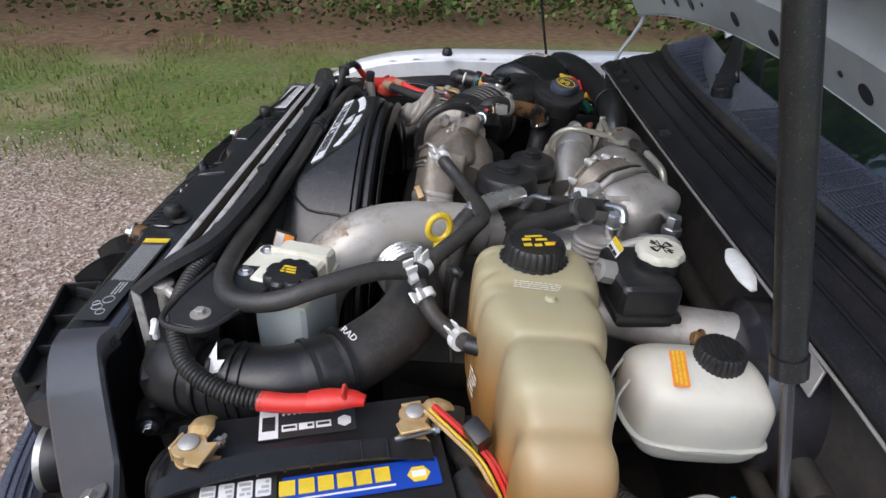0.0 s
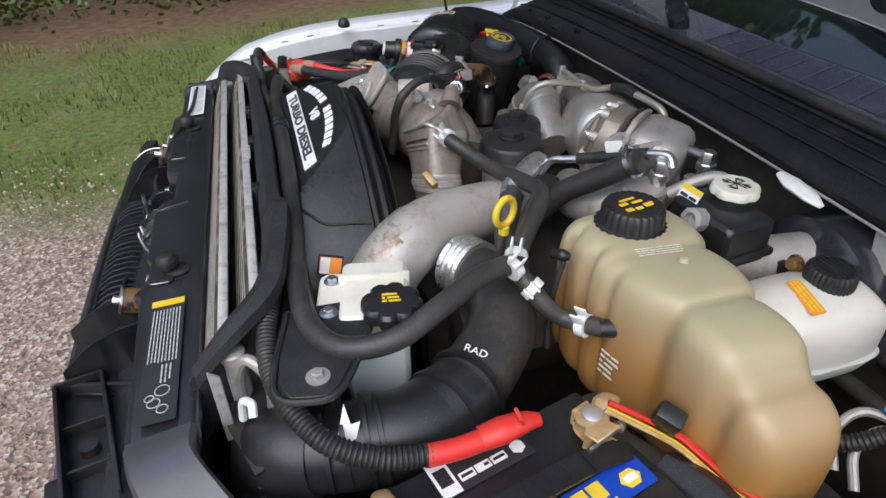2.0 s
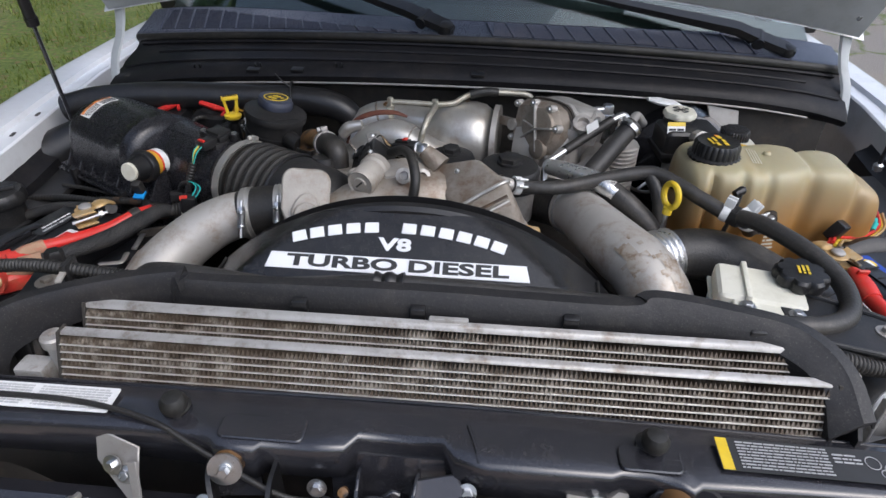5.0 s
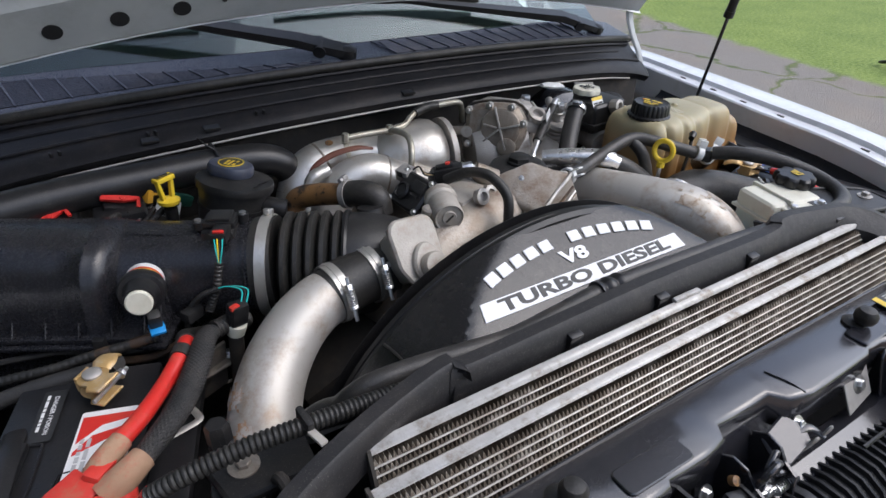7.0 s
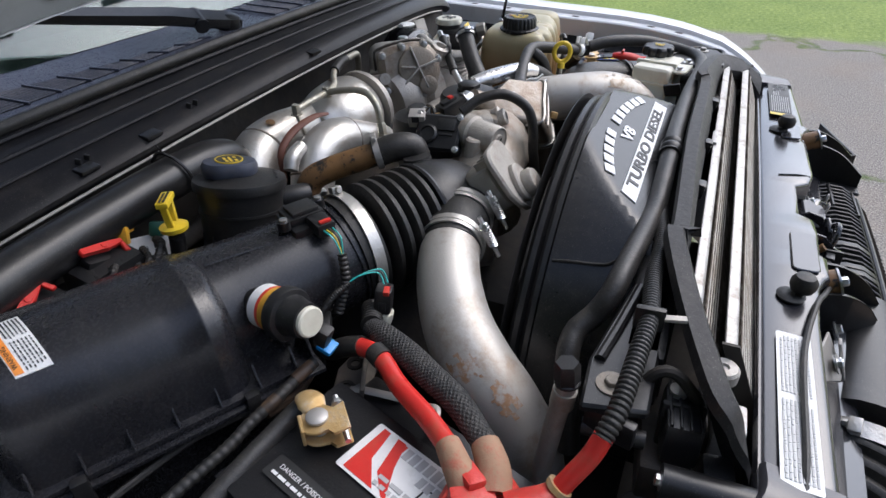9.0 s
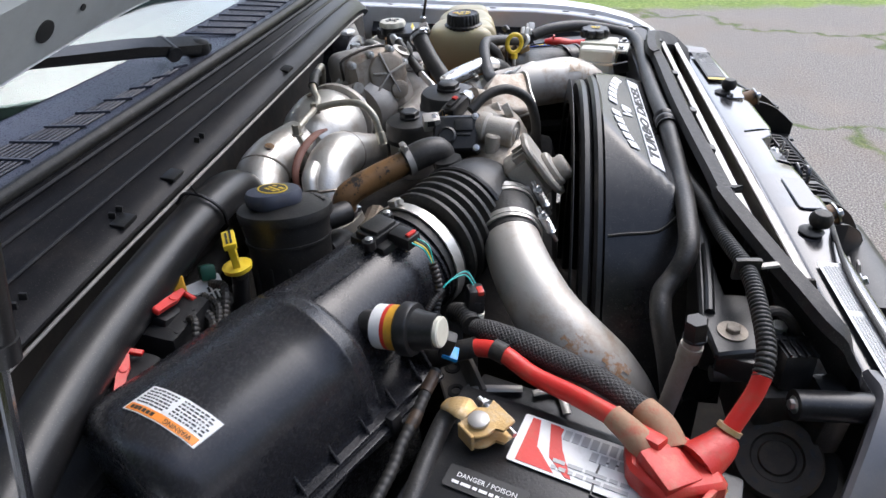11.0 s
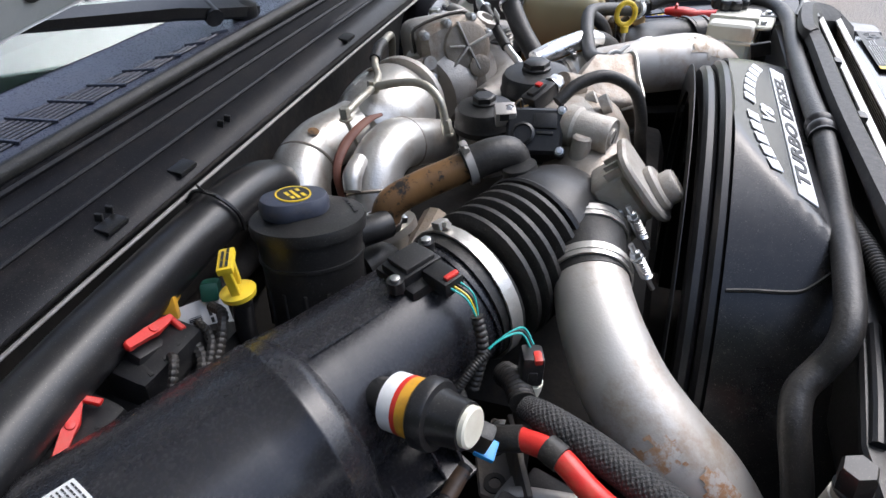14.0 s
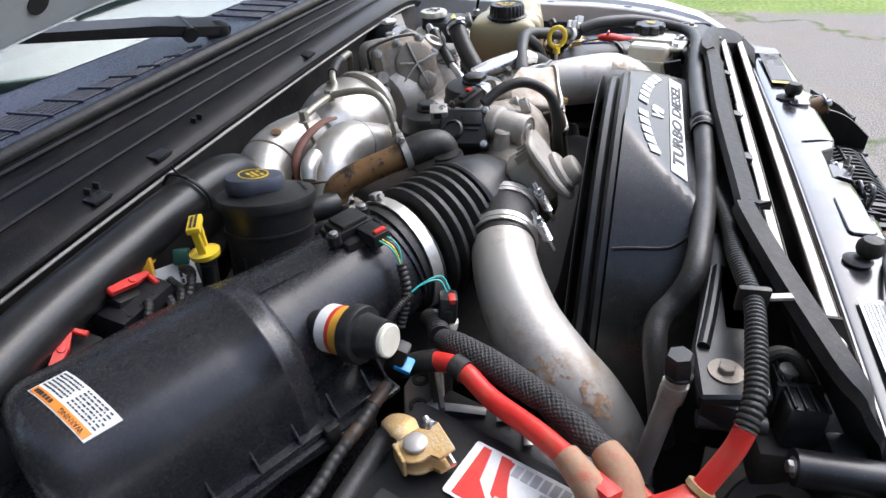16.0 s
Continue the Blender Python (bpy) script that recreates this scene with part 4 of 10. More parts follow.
part("mount_tab", prism([(-0.034, 0.03), (0.03, 0.024), (0.036, -0.042), (0.024, -0.044), (-0.026, -0.008)], 0.003, pose(-0.3, -0.172, 1.105, 62, 0, -14), 0.001), "plate", support, "grey steel tab")
part("tab_leg", prism([(0.0, 0.0), (0.012, 0.002), (0.018, -0.06), (0.008, -0.062)], 0.004, pose(-0.278, -0.182, 1.118, 70, 0, -6), 0.001), "plate", support)
bolt((-0.3, -0.182, 1.107), (-0.1, -0.9, 0.45), 0.006, 0.006, 2.0, support)
part("mount_tab", prism([(-0.036, 0.02), (0.03, 0.024), (0.034, 0.012), (0.034, -0.04), (-0.036, -0.042)], 0.003, pose(0.257, -0.17, 1.108, 62, 0, 6), 0.001), "plate", support, "grey steel tab")
bolt((0.257, -0.178, 1.1), (0, -0.9, 0.45), 0.007, 0.006, 1.9, support)

# printed labels on the beam
def spec_label():
    ob, m = decal((-0.425, -0.124, 1.1455), (1, 0, 0.012), (0, 1, 0.05), 0.215, 0.036, "paper", support, "information_label", text="white printed information label")
    rows_of_print(m @ pose(-0.05, 0, 0), 0.1, 0.03, 8, "ink_grey", ob, 3)
    rows_of_print(m @ pose(0.055, 0, 0), 0.09, 0.03, 8, "ink_grey", ob, 4)
    ob, m = decal((0.495, -0.131, 1.1465), (1, 0, -0.018), (0, 1, 0.05), 0.215, 0.042, "ink", support, "emission_label", text="black label with pale print and a yellow end")
    part("yellow_end", prism([(-0.1065, -0.0205), (-0.094, -0.0205), (-0.094, 0.0205), (-0.1065, 0.0205)], 0.0006, m, 0), "yellow", ob)
    rows_of_print(m @ pose(-0.035, 0, 0), 0.1, 0.036, 9, "ink_grey", ob, 5, fill=0.4)
    rows_of_print(m @ pose(0.035, 0.006, 0), 0.03, 0.014, 3, "ink_grey", ob, 6, fill=0.4)
    bmx = bmesh.new()
    for cx, cy, r in ((0.062, 0.004, 0.008), (0.079, -0.004, 0.007), (0.09, 0.006, 0.006), (0.071, -0.009, 0.005)):
        tube([m @ Vector((cx + r * math.cos(a), cy + r * math.sin(a), 0.0006)) for a in [k * math.pi / 5 for k in range(11)]], 0.0006, 4, 2, bm=bmx)
    part("belt_diagram", bmx, "ink_grey", ob)
spec_label()

# cooler stack: fins behind tubes, silver top bars
def cooler(name, x0, x1, y, ztop, depth, rows, pitch, label, bar_h):
    c = thing(name, ((x0 + x1) / 2, y, ztop - 0.5), label, "cooler")
    drop, lean = 0.004, 0.42
    def zz(x):
        return ztop + drop * (x - x0) / (x1 - x0)
    def slab(ya, yb, za, zb, mat, nm, lab=""):
        b = bmesh.new()
        rings(b, [[(x, ya + lean * za, zz(x) + za), (x, ya + lean * zb, zz(x) + zb), (x, yb + lean * zb, zz(x) + zb), (x, yb + lean * za, zz(x) + za)] for x in (x0, (x0 + x1) / 2, x1)])
        bmesh.ops.bevel(b, geom=b.edges[:], offset=0.0015, segments=1, affect='EDGES')
        return part(nm, b, mat, c, lab)
    slab(y - depth / 2, y + depth / 2, -bar_h, 0, "bar_alu", "top_bar", "oxidised silver top bar")
    for i in range(rows):
        z = -bar_h - pitch * (i + 1)
        slab(y - depth / 2 - 0.003, y + depth / 2, z - 0.0009, z + 0.0009, "tube_alu", "cooling_tube")
        b = bmesh.new()
        n = 340
        va = []
        for k in range(n + 1):
            x = x0 + (x1 - x0) * k / n
            w = 0.0012 * (-1) ** k
            va.append([b.verts.new((x + w, y - depth / 2 - 0.0018 + lean * z, zz(x) + z + 0.0012)), b.verts.new((x - w, y - depth / 2 - 0.002 + lean * (z + pitch), zz(x) + z + pitch - 0.0012)), b.verts.new((x - w, y + depth / 2 + lean * (z + pitch), zz(x) + z + pitch - 0.0012)), b.verts.new((x + w, y + depth / 2 + lean * z, zz(x) + z + 0.0012))])
        for k in range(n):
            if k % 2:
                b.faces.new((va[k][0], va[k + 1][0], va[k + 1][1], va[k][1]))
            b.faces.new((va[k][0], va[k][1], va[k][2], va[k][3]))
        part("corrugated_fin", b, "fins", c, "dusty corrugated fins", smooth=0, kind="stuff")
    for xe in (x0, x1):
        b = bmesh.new()
        rings(b, [[(xe + dx, y - depth / 2 - 0.003 + lean * zz_, zz(xe) + zz_), (xe + dx, y + depth / 2 + 0.002 + lean * zz_, zz(xe) + zz_)][::1] + [(xe + dx + 0.004, y + depth / 2 + 0.002 + lean * zz_, zz(xe) + zz_), (xe + dx + 0.004, y - depth / 2 - 0.003 + lean * zz_, zz(xe) + zz_)] for dx, zz_ in ((-0.002, 0.001), (-0.002, -0.11))])
        part("side_plate", b, "dark", c)
    slab(y - depth / 2 + 0.002, y + depth / 2, -0.11, -bar_h - pitch * rows, "fins", "lower_core")
    return c, zz
cond, zc = cooler("condenser", -0.415, 0.536, -0.052, 1.19, 0.012, 7, 0.0092, "silver condenser with bent dusty fins", 0.0045)
inter, zi = cooler("radiator", -0.4, 0.5, -0.012, 1.206, 0.011, 5, 0.0092, "aluminium radiator core behind the condenser", 0.0075)
part("end_tank", tube([(-0.434, -0.05, 0.7), (-0.434, -0.05, 1.0), (-0.434, -0.05, 1.166)], 0.0115, 16), "bar_alu", cond, "silver end tank")
part("tank_cap", lathe([(0.004, -0.006), (0.0155, -0.006), (0.0155, 0.006), (0.013, 0.009), (0.005, 0.009), (0.004, 0.006)], (-0.434, -0.05, 1.168), (0, 0, 1), 20), "alu_cast", cond)
part("connector_block", box((0.04, 0.03, 0.06), pose(-0.462, -0.066, 1.11), 0.005), "bar_alu", cond)
part("pipe", tube([(-0.47, -0.05, 1.09), (-0.475, -0.03, 1.16), (-0.48, 0.01, 1.19), (-0.49, 0.05, 1.1)], 0.006, 10), "dark", cond)
part("pipe", tube([(0.56, -0.045, 1.05), (0.562, -0.045, 1.14), (0.57, -0.03, 1.178), (0.585, -0.01, 1.15), (0.585, -0.02, 1.06)], 0.007, 10), "alu_cast", cond, "bent aluminium pipe")
part("fitting", lathe([(0.003, -0.02), (0.012, -0.03), (0.012, 0), (0.0145, 0.002), (0.0145, 0.012), (0.01, 0.015), (0.003, 0.015)], (0.55, -0.046, 1.165), (0, 0, 1), 20), "alu_cast", cond)
part("dryer", lathe([(0.003, -0.09), (0.012, -0.09), (0.0125, -0.02), (0.003, -0.02)], (0.55, -0.046, 1.165), (0, 0, 1), 20), "bar_alu", cond, "slim aluminium dryer")
part("bracket", prism([(0, 0), (0.012, 0), (0.012, 0.1), (0, 0.11)], 0.004, pose(0.588, -0.07, 1.08, 90, 0, 90), 0.001), "bar_alu", cond, "thin aluminium bracket")

# air seal: rubber frame that arches over the stack
seal = thing("air_seal", (CX, 0.02, 1.1), "black rubber air seal round the cooler stack", "rubber seal")
U = [(-0.507, -0.082, 1.12), (-0.508, -0.068, 1.185), (-0.488, -0.047, 1.213), (-0.40, -0.015, 1.23), (-0.29, 0.012, 1.24), (-0.262, 0.006, 1.234), (0.03, 0.014, 1.234), (0.29, 0.012, 1.233), (0.335, 0.022, 1.242), (0.431, 0.011, 1.236), (0.5, -0.005, 1.228), (0.537, -0.045, 1.21), (0.553, -0.092, 1.17)]
D = [(-0.504, -0.084, 1.07), (-0.504, -0.07, 1.13), (-0.484, -0.05, 1.17), (-0.39, -0.014, 1.2), (-0.3, 0.004, 1.204), (-0.26, 0.003, 1.206), (0.03, 0.002, 1.206), (0.29, 0.001, 1.207), (0.34, 0.001, 1.207), (0.43, -0.004, 1.207), (0.477, -0.02, 1.203), (0.516, -0.057, 1.187), (0.526, -0.094, 1.142)]
u, d = spline(U, 5), spline(D, 5)
bm = bmesh.new()
loops = []
for i, (a, b) in enumerate(zip(u, d)):
    t = u[min(i + 1, len(u) - 1)] - u[max(i - 1, 0)]
    back = Vector((-t.y, t.x, 0)).normalized()
    up = Vector((0, 0, 1))
    loops.append([b - up * 0.02, b, b.lerp(a, 0.5) - back * 0.002, a - up * 0.003, a + back * 0.003, a + back * 0.02 - up * 0.001, a + back * 0.023 - up * 0.014, a + back * 0.019 - up * 0.013, a + back * 0.017 - up * 0.005, a + back * 0.006 - up * 0.006, b + back * 0.005, b + back * 0.005 - up * 0.02])
rings(bm, loops)
part("frame", bm, "seal", seal)
bm = bmesh.new()
rings(bm, [[Vector(a), Vector(a) + Vector((0.006, 0.002, 0)), Vector(a) + Vector((0.006, 0.0, -0.1)), Vector(a) + Vector((0.0, -0.002, -0.1))] for a in spline([(0.537, -0.045, 1.2), (0.55, -0.08, 1.175), (0.553, -0.1, 1.15)], 6)])
part("side_flap", bm, "seal", seal)
for x, z in ((-0.37, 1.21), (-0.118, 1.21), (0.035, 1.21), (0.228, 1.211), (0.455, 1.211)):
    part("push_clip", box((0.02, 0.012, 0.022), pose(x, 0.002, z, 10), 0.003), "plastic", seal, "black push clip")
part("stay", box((0.05, 0.008, 0.006), pose(0.075, -0.008, 1.21, 0, 0), 0.002), "bar_alu", seal, "small silver stay")

# fan shroud with its printed front
shroud = thing("fan_shroud", (0, 0.12, 0.85), "black plastic fan shroud with white emblem lettering", "fan shroud")
RS, ZS = 0.422, 0.85


def arch(x):
    return ZS + math.sqrt(max(0.0, RS * RS - x * x))


def face(x, y):
    a, b = 1.21 + 0.55 * (y - 0.08), arch(x)
    k = 0.004
    h = max(0.0, min(1.0, 0.5 + 0.5 * (b - a) / k))
    return b + (a - b) * h - k * h * (1 - h)


bm = bmesh.new()
ys = [0.168 * i / 26 for i in range(27)]
sheets = []
for drop in (0.0, 0.004):
    sheets.append([[bm.verts.new((-RS * math.cos(math.pi * k / 96) * 0.999, y, face(-RS * math.cos(math.pi * k / 96) * 0.999, y) - drop)) for k in range(8, 89)] for y in ys])
for g in sheets:
    for a, b in zip(g, g[1:]):
        for k in range(80):
            bm.faces.new((a[k], a[k + 1], b[k + 1], b[k]))
g, h = sheets
for i in (0, -1):
    for k in range(80):
        bm.faces.new((g[i][k], g[i][k + 1], h[i][k + 1], h[i][k]))
for i in range(26):
    for k in (0, -1):
        bm.faces.new((g[i][k], g[i + 1][k], h[i + 1][k], h[i][k]))
part("front_cover", bm, "shroud", shroud, "textured black cover", smooth=20)
for r0, y0, y1 in ((0.418, 0.166, 0.183), (0.41, 0.184, 0.202), (0.411, 0.2125, 0.2145)):
    bm = bmesh.new()
    rings(bm, [[(-r * math.cos(t), y, ZS + r * math.sin(t)) for r, y in ((r0 - 0.04, y0), (r0 - 0.006, y0), (r0, y0 + 0.3 * (y1 - y0)), (r0, y1 - 0.3 * (y1 - y0)), (r0 - 0.006, y1), (r0 - 0.04, y1))] for t in [-0.5 + (math.pi + 1.0) * k / 84 for k in range(85)]])
    part("rear_ring", bm, "plastic", shroud, "smooth black rear ring")
bm = bmesh.new()
rings(bm, [[(-r * math.cos(t), y, ZS - 0.004 + r * math.sin(t)) for r, y in ((0.3, 0.02), (0.404, 0.02), (0.404, 0.19), (0.3, 0.19))] for t in [-0.55 + 1.1 * k / 24 for k in range(25)]])
part("lower_shell", bm, "plastic_dull", shroud)
bm = bmesh.new()
rings(bm, [[(r * math.cos(t), y, ZS - 0.004 + r * math.sin(t)) for r, y in ((0.3, 0.02), (0.404, 0.02), (0.404, 0.19), (0.3, 0.19))] for t in [-0.55 + 1.1 * k / 24 for k in range(25)]])
part("lower_shell", bm, "plastic_dull", shroud)
for side in (-1, 1):
    rim = [(side * 0.424 * math.cos(a), y, ZS + 0.424 * math.sin(a)) for a, y in ((0.815, 0.164), (0.824, 0.14), (0.832, 0.107), (0.845, 0.09), (0.89, 0.07), (0.93, 0.055))]
    part("parting_seam", tube(rim, 0.0022, 6), "rubber", shroud, "black parting seam")
# radiator top tank shelf between seal and shroud
part("top_shelf", box((0.98, 0.05, 0.12), pose(0.04, 0.03, 1.12), 0.01), "plastic_dull", shroud)

SL = Vector((0, 1, 0.55)).normalized()


def on_face(x, y, lift=0.0012):
    return basis((x, y, 1.21 + 0.55 * (y - 0.08)), (1, 0, 0), SL) @ pose(0, 0, lift)


bar = part("emblem_bar", prism([(-0.186, -0.0125), (0.186, -0.0125), (0.181, 0.0125), (-0.181, 0.0125)], 0.0018, on_face(-0.006, 0.0905, 0.0), 0.0004), "emblem", shroud, "white emblem bar")
lettering("TURBO DIESEL", 0.0245, on_face(-0.006, 0.0905, 0.0022), "ink", bar, "bar_lettering", stretch=1.95, bold=0.0008)
lettering("V8", 0.027, on_face(-0.012, 0.1195, 0.001), "emblem", shroud, "emblem_lettering", stretch=1.55, bold=0.001)
# arched brand word as plain blocks, one for each letter
count = 12
for i in range(count):
    if i == 5:
        continue
    f = i / (count - 1)
    ang = (f - 0.5) * 1.02
    rr = 0.30
    x = -0.008 + rr * math.sin(ang) * 0.98
    y = 0.144 - rr * (1 - math.cos(ang)) * 0.5
    bm = bmesh.new()
    m = on_face(x, y, 0.0006) @ pose(0, 0, 0, 0, 0, -math.degrees(ang) * 0.62)
    w = 0.0105
    prism([(-w, -0.0085), (w, -0.0085), (w * 0.94, 0.0085), (-w * 0.94, 0.0085)], 0.0018, m, 0.001, bm)
    part("emblem_block", bm, "emblem", shroud)

# corrugated air inlet in front of the support, with its funnels
inlet = thing("air_inlet_duct", (0.0, -0.27, 0.95), "black ribbed plastic air inlet duct", "air duct")
DUCT = [(-0.205, -0.09), (-0.206, -0.02), (-0.213, -0.006), (-0.232, 0.0), (-0.256, -0.002), (-0.276, -0.014), (-0.29, -0.034), (-0.298, -0.06), (-0.3, -0.1)]


def crest(x):
    return 1.07 - 0.03 * ((x - CX) / 0.5) ** 2


bm = bmesh.new()
rings(bm, [[(x, y * 0.98 - 0.005, crest(x) + z - 0.008) for y, z in DUCT] for x in [-0.1 + 0.42 * k / 16 for k in range(17)]])
part("ribbed_body", bm, "plastic_dull", inlet)
for k in range(24):
    x = -0.088 + 0.0163 * k
    smooth_pad = k in (4, 5, 9)
    bm = bmesh.new()
    w = 0.0075 if smooth_pad else 0.0028
    loops = []
    for i, (y, z) in enumerate(DUCT):
        lean = 0.006 * max(0.0, (-0.23 - y) / 0.07)
        loops.append([(x + lean - w, y * 0.985 - 0.004, crest(x) + z - 0.009), (x + lean - w * 0.8, y, crest(x) + z - 0.001), (x + lean, y - 0.0004, crest(x) + z), (x + lean + w * 0.8, y, crest(x) + z - 0.001), (x + lean + w, y * 0.985 - 0.004, crest(x) + z - 0.009)])
    rings(bm, loops)
    part("rib_plate", bm, "plastic", inlet)
for i in (3, 5):
    y, h = DUCT[i]
    part("rib_bar", tube([(x, y, crest(x) + h + 0.0005) for x in [0.19 + 0.1 * k / 4 for k in range(5)]], 0.0028, 6), "plastic", inlet)
for k in range(44):
    x = -0.225 + 0.52 * k / 43
    part("comb_tooth", box((0.0045, 0.03, 0.008), pose(x, -0.302, crest(x) - 0.047, 42, 0, 32), 0), "plastic", inlet, smooth=0)
for y, h in ((-0.291, -0.032), (-0.314, -0.062)):
    part("comb_rail", tube([(x, y, crest(x) + h) for x in [-0.235 + 0.54 * k / 8 for k in range(9)]], 0.0042, 8), "plastic", inlet)
for k in range(5):
    x = -0.135 - 0.018 * k
    part("mouth_slot", tube([(x, -0.203, 1.03 - 0.004 * k), (x, -0.212, 1.049 - 0.004 * k), (x - 0.002, -0.228, 1.06 - 0.004 * k)], 0.003, 6), "plastic", inlet)
part("mouth", tube([(-0.07, -0.252, 1.022), (-0.15, -0.25, 1.016), (-0.24, -0.243, 1.012), (-0.31, -0.235, 1.012)], [0.043, 0.047, 0.054, 0.058], 24, square=0.8), "plastic", inlet, "smooth black duct mouth")
band((-0.325, -0.233, 1.01), (-0.8, 0.12, -0.4), 0.06, 0.02, inlet, "steel", turn=(0, 0.3, 1))
part("bellows", tube([(-0.32, -0.235, 1.012), (-0.37, -0.22, 0.985), (-0.42, -0.2, 0.955), (-0.47, -0.17, 0.92), (-0.52, -0.12, 0.88)], 0.062, 28, 8, rib=(0.02, 0.008)), "rubber", inlet, "corrugated rubber duct")
part("end_plate", prism([(0.29, -0.29), (0.42, -0.285), (0.45, -0.2), (0.43, -0.165), (0.3, -0.165)], 0.006, pose(0, 0, 1.045), 0.002), "plastic", inlet, "flat black end plate")
part("end_wall", box((0.006, 0.1, 0.07), pose(0.432, -0.225, 1.03, 0, 0, -14), 0.002), "plastic_dull", inlet)
# open channel that carries the lamp, in front of the arm
CH = basis((0.515, -0.24, 1.05), (0.97, 0.22, -0.06), (-0.22, 0.97, 0))
part("lamp_channel", box((0.2, 0.056, 0.005), CH @ pose(0, 0, -0.014), 0.0015), "plastic", inlet, "open black channel bracket")
for sy in (-0.028, 0.028):
    part("channel_wall", box((0.2, 0.005, 0.034), CH @ pose(0, sy, 0), 0.0015), "plastic", inlet)
part("channel_end", box((0.005, 0.056, 0.034), CH @ pose(-0.1, 0, 0), 0.0015), "plastic", inlet)
for sx in (-0.03, 0.04):
    part("channel_web", box((0.004, 0.052, 0.02), CH @ pose(sx, 0, -0.004), 0.001), "plastic_dull", inlet)
part("channel_boss", lathe([(0.003, 0), (0.012, 0), (0.011, 0.012), (0.003, 0.012)], CH @ Vector((0.005, 0, -0.012)), (0, 0, 1), 16), "plastic_dull", inlet)
# tall curved fins that reach from the beam over the duct
for path in (((-0.186, -0.168, 1.122), (-0.176, -0.2, 1.121), (-0.158, -0.232, 1.1), (-0.141, -0.254, 1.07)), ((-0.108, -0.168, 1.122), (-0.106, -0.205, 1.12), (-0.1, -0.24, 1.098), (-0.094, -0.264, 1.066)),
             ((0.318, -0.168, 1.118), (0.328, -0.2, 1.122), (0.328, -0.245, 1.108), (0.318, -0.288, 1.075)), ((0.386, -0.168, 1.12), (0.4, -0.205, 1.122), (0.406, -0.245, 1.104), (0.408, -0.28, 1.075))):
    line = spline(path, 6)
    bm = bmesh.new()
    loops = []
    for i, c in enumerate(line):
        d = line[min(i + 1, len(line) - 1)] - line[max(i - 1, 0)]
        side = Vector((-d.y, d.x, 0)).normalized() * 0.0016
        foot = Vector((c.x, c.y, 1.03))
        loops.append([foot + side, c + side, c + side * 1.6 + Vector((0, 0, 0.0015)), c - side * 1.6 + Vector((0, 0, 0.0015)), c - side, foot - side])
    rings(bm, loops)
    part("fin_plate", bm, "plastic", inlet, "tall curved fin")

# hood latch
latch = thing("hood_latch", (0.03, -0.19, 1.05), "black hood latch with springs and cable", "latch")
part("plate", box((0.16, 0.006, 0.1), pose(0.03, -0.158, 1.07, -14), 0.002), "black_paint", latch)
part("foot", box((0.2, 0.05, 0.006), pose(0.035, -0.185, 1.03), 0.002), "black_paint", latch)
for x, lean in ((-0.014, 4), (0.05, -4)):
    part("cheek", prism([(-0.04, -0.05), (0.035, -0.05), (0.035, 0.022), (0.018, 0.034), (-0.002, 0.03), (-0.012, 0.014), (-0.03, 0.008)], 0.004, pose(x, -0.19, 1.083, 90, 0, 90 + lean), 0.001), "black_paint", latch)
part("pawl", prism([(-0.026, -0.03), (0.0, -0.034), (0.016, -0.012), (0.012, 0.016), (0.022, 0.03), (0.012, 0.036), (-0.008, 0.022), (-0.01, 0.0), (-0.03, -0.012)], 0.006, pose(0.018, -0.2, 1.088, 80, 0, 8), 0.0015), "black_paint", latch, "black steel catch")
part("pivot", hexbolt((0.012, -0.209, 1.078), (0, -1, 0.2), 0.006, 0.005, 1.6), "zinc", latch)
# paddle borrows the lighter arm paint for the sky it reflects
part("paddle", prism([(-0.026, -0.02), (0.022, -0.026), (0.034, -0.01), (0.026, 0.018), (-0.022, 0.022), (-0.032, 0.004)], 0.005, pose(0.078, -0.182, 1.1, 22, -14, 12), 0.002), "arm_paint", latch, "smooth release paddle")
part("paddle_arm", tube([(0.098, -0.182, 1.102), (0.118, -0.19, 1.106), (0.128, -0.205, 1.098)], [0.008, 0.006, 0.005], 10, flat=0.6), "black_paint", latch)
part("hook", tube([(-0.012, -0.195, 1.065), (-0.006, -0.206, 1.105), (0.008, -0.208, 1.122), (0.024, -0.206, 1.116), (0.03, -0.204, 1.094), (0.044, -0.206, 1.088)], 0.0042, 8), "black_paint", latch)
for x, a in ((0.09, 0.0), (0.118, 0.4)):
    part("wire_loop", tube([(x, -0.182, 1.06), (x + 0.004, -0.2, 1.09), (x + 0.014, -0.206, 1.11 + 0.01 * a), (x + 0.024, -0.2, 1.09), (x + 0.022, -0.186, 1.06)], 0.0022, 6), "plate", latch)
part("spring", tube([(0.026 + 0.0007 * k, -0.212 + 0.006 * math.sin(k * 1.05), 1.072 + 0.006 * math.cos(k * 1.05)) for k in range(60)], 0.0013, 5, 2), "zinc", latch)
part("pull_rod", tube([(-0.034, -0.204, 1.088), (0.0, -0.21, 1.082), (0.024, -0.212, 1.08)], 0.0022, 8), "zinc", latch, "bright pull rod")
part("cable_stop", box((0.026, 0.012, 0.016), pose(-0.04, -0.2, 1.09, 0, 10, -10), 0.002), "plastic", latch)
part("cable_clip", box((0.006, 0.026, 0.022), pose(-0.026, -0.206, 1.088, 0, 8, -6), 0.002), "plastic_dull", latch)
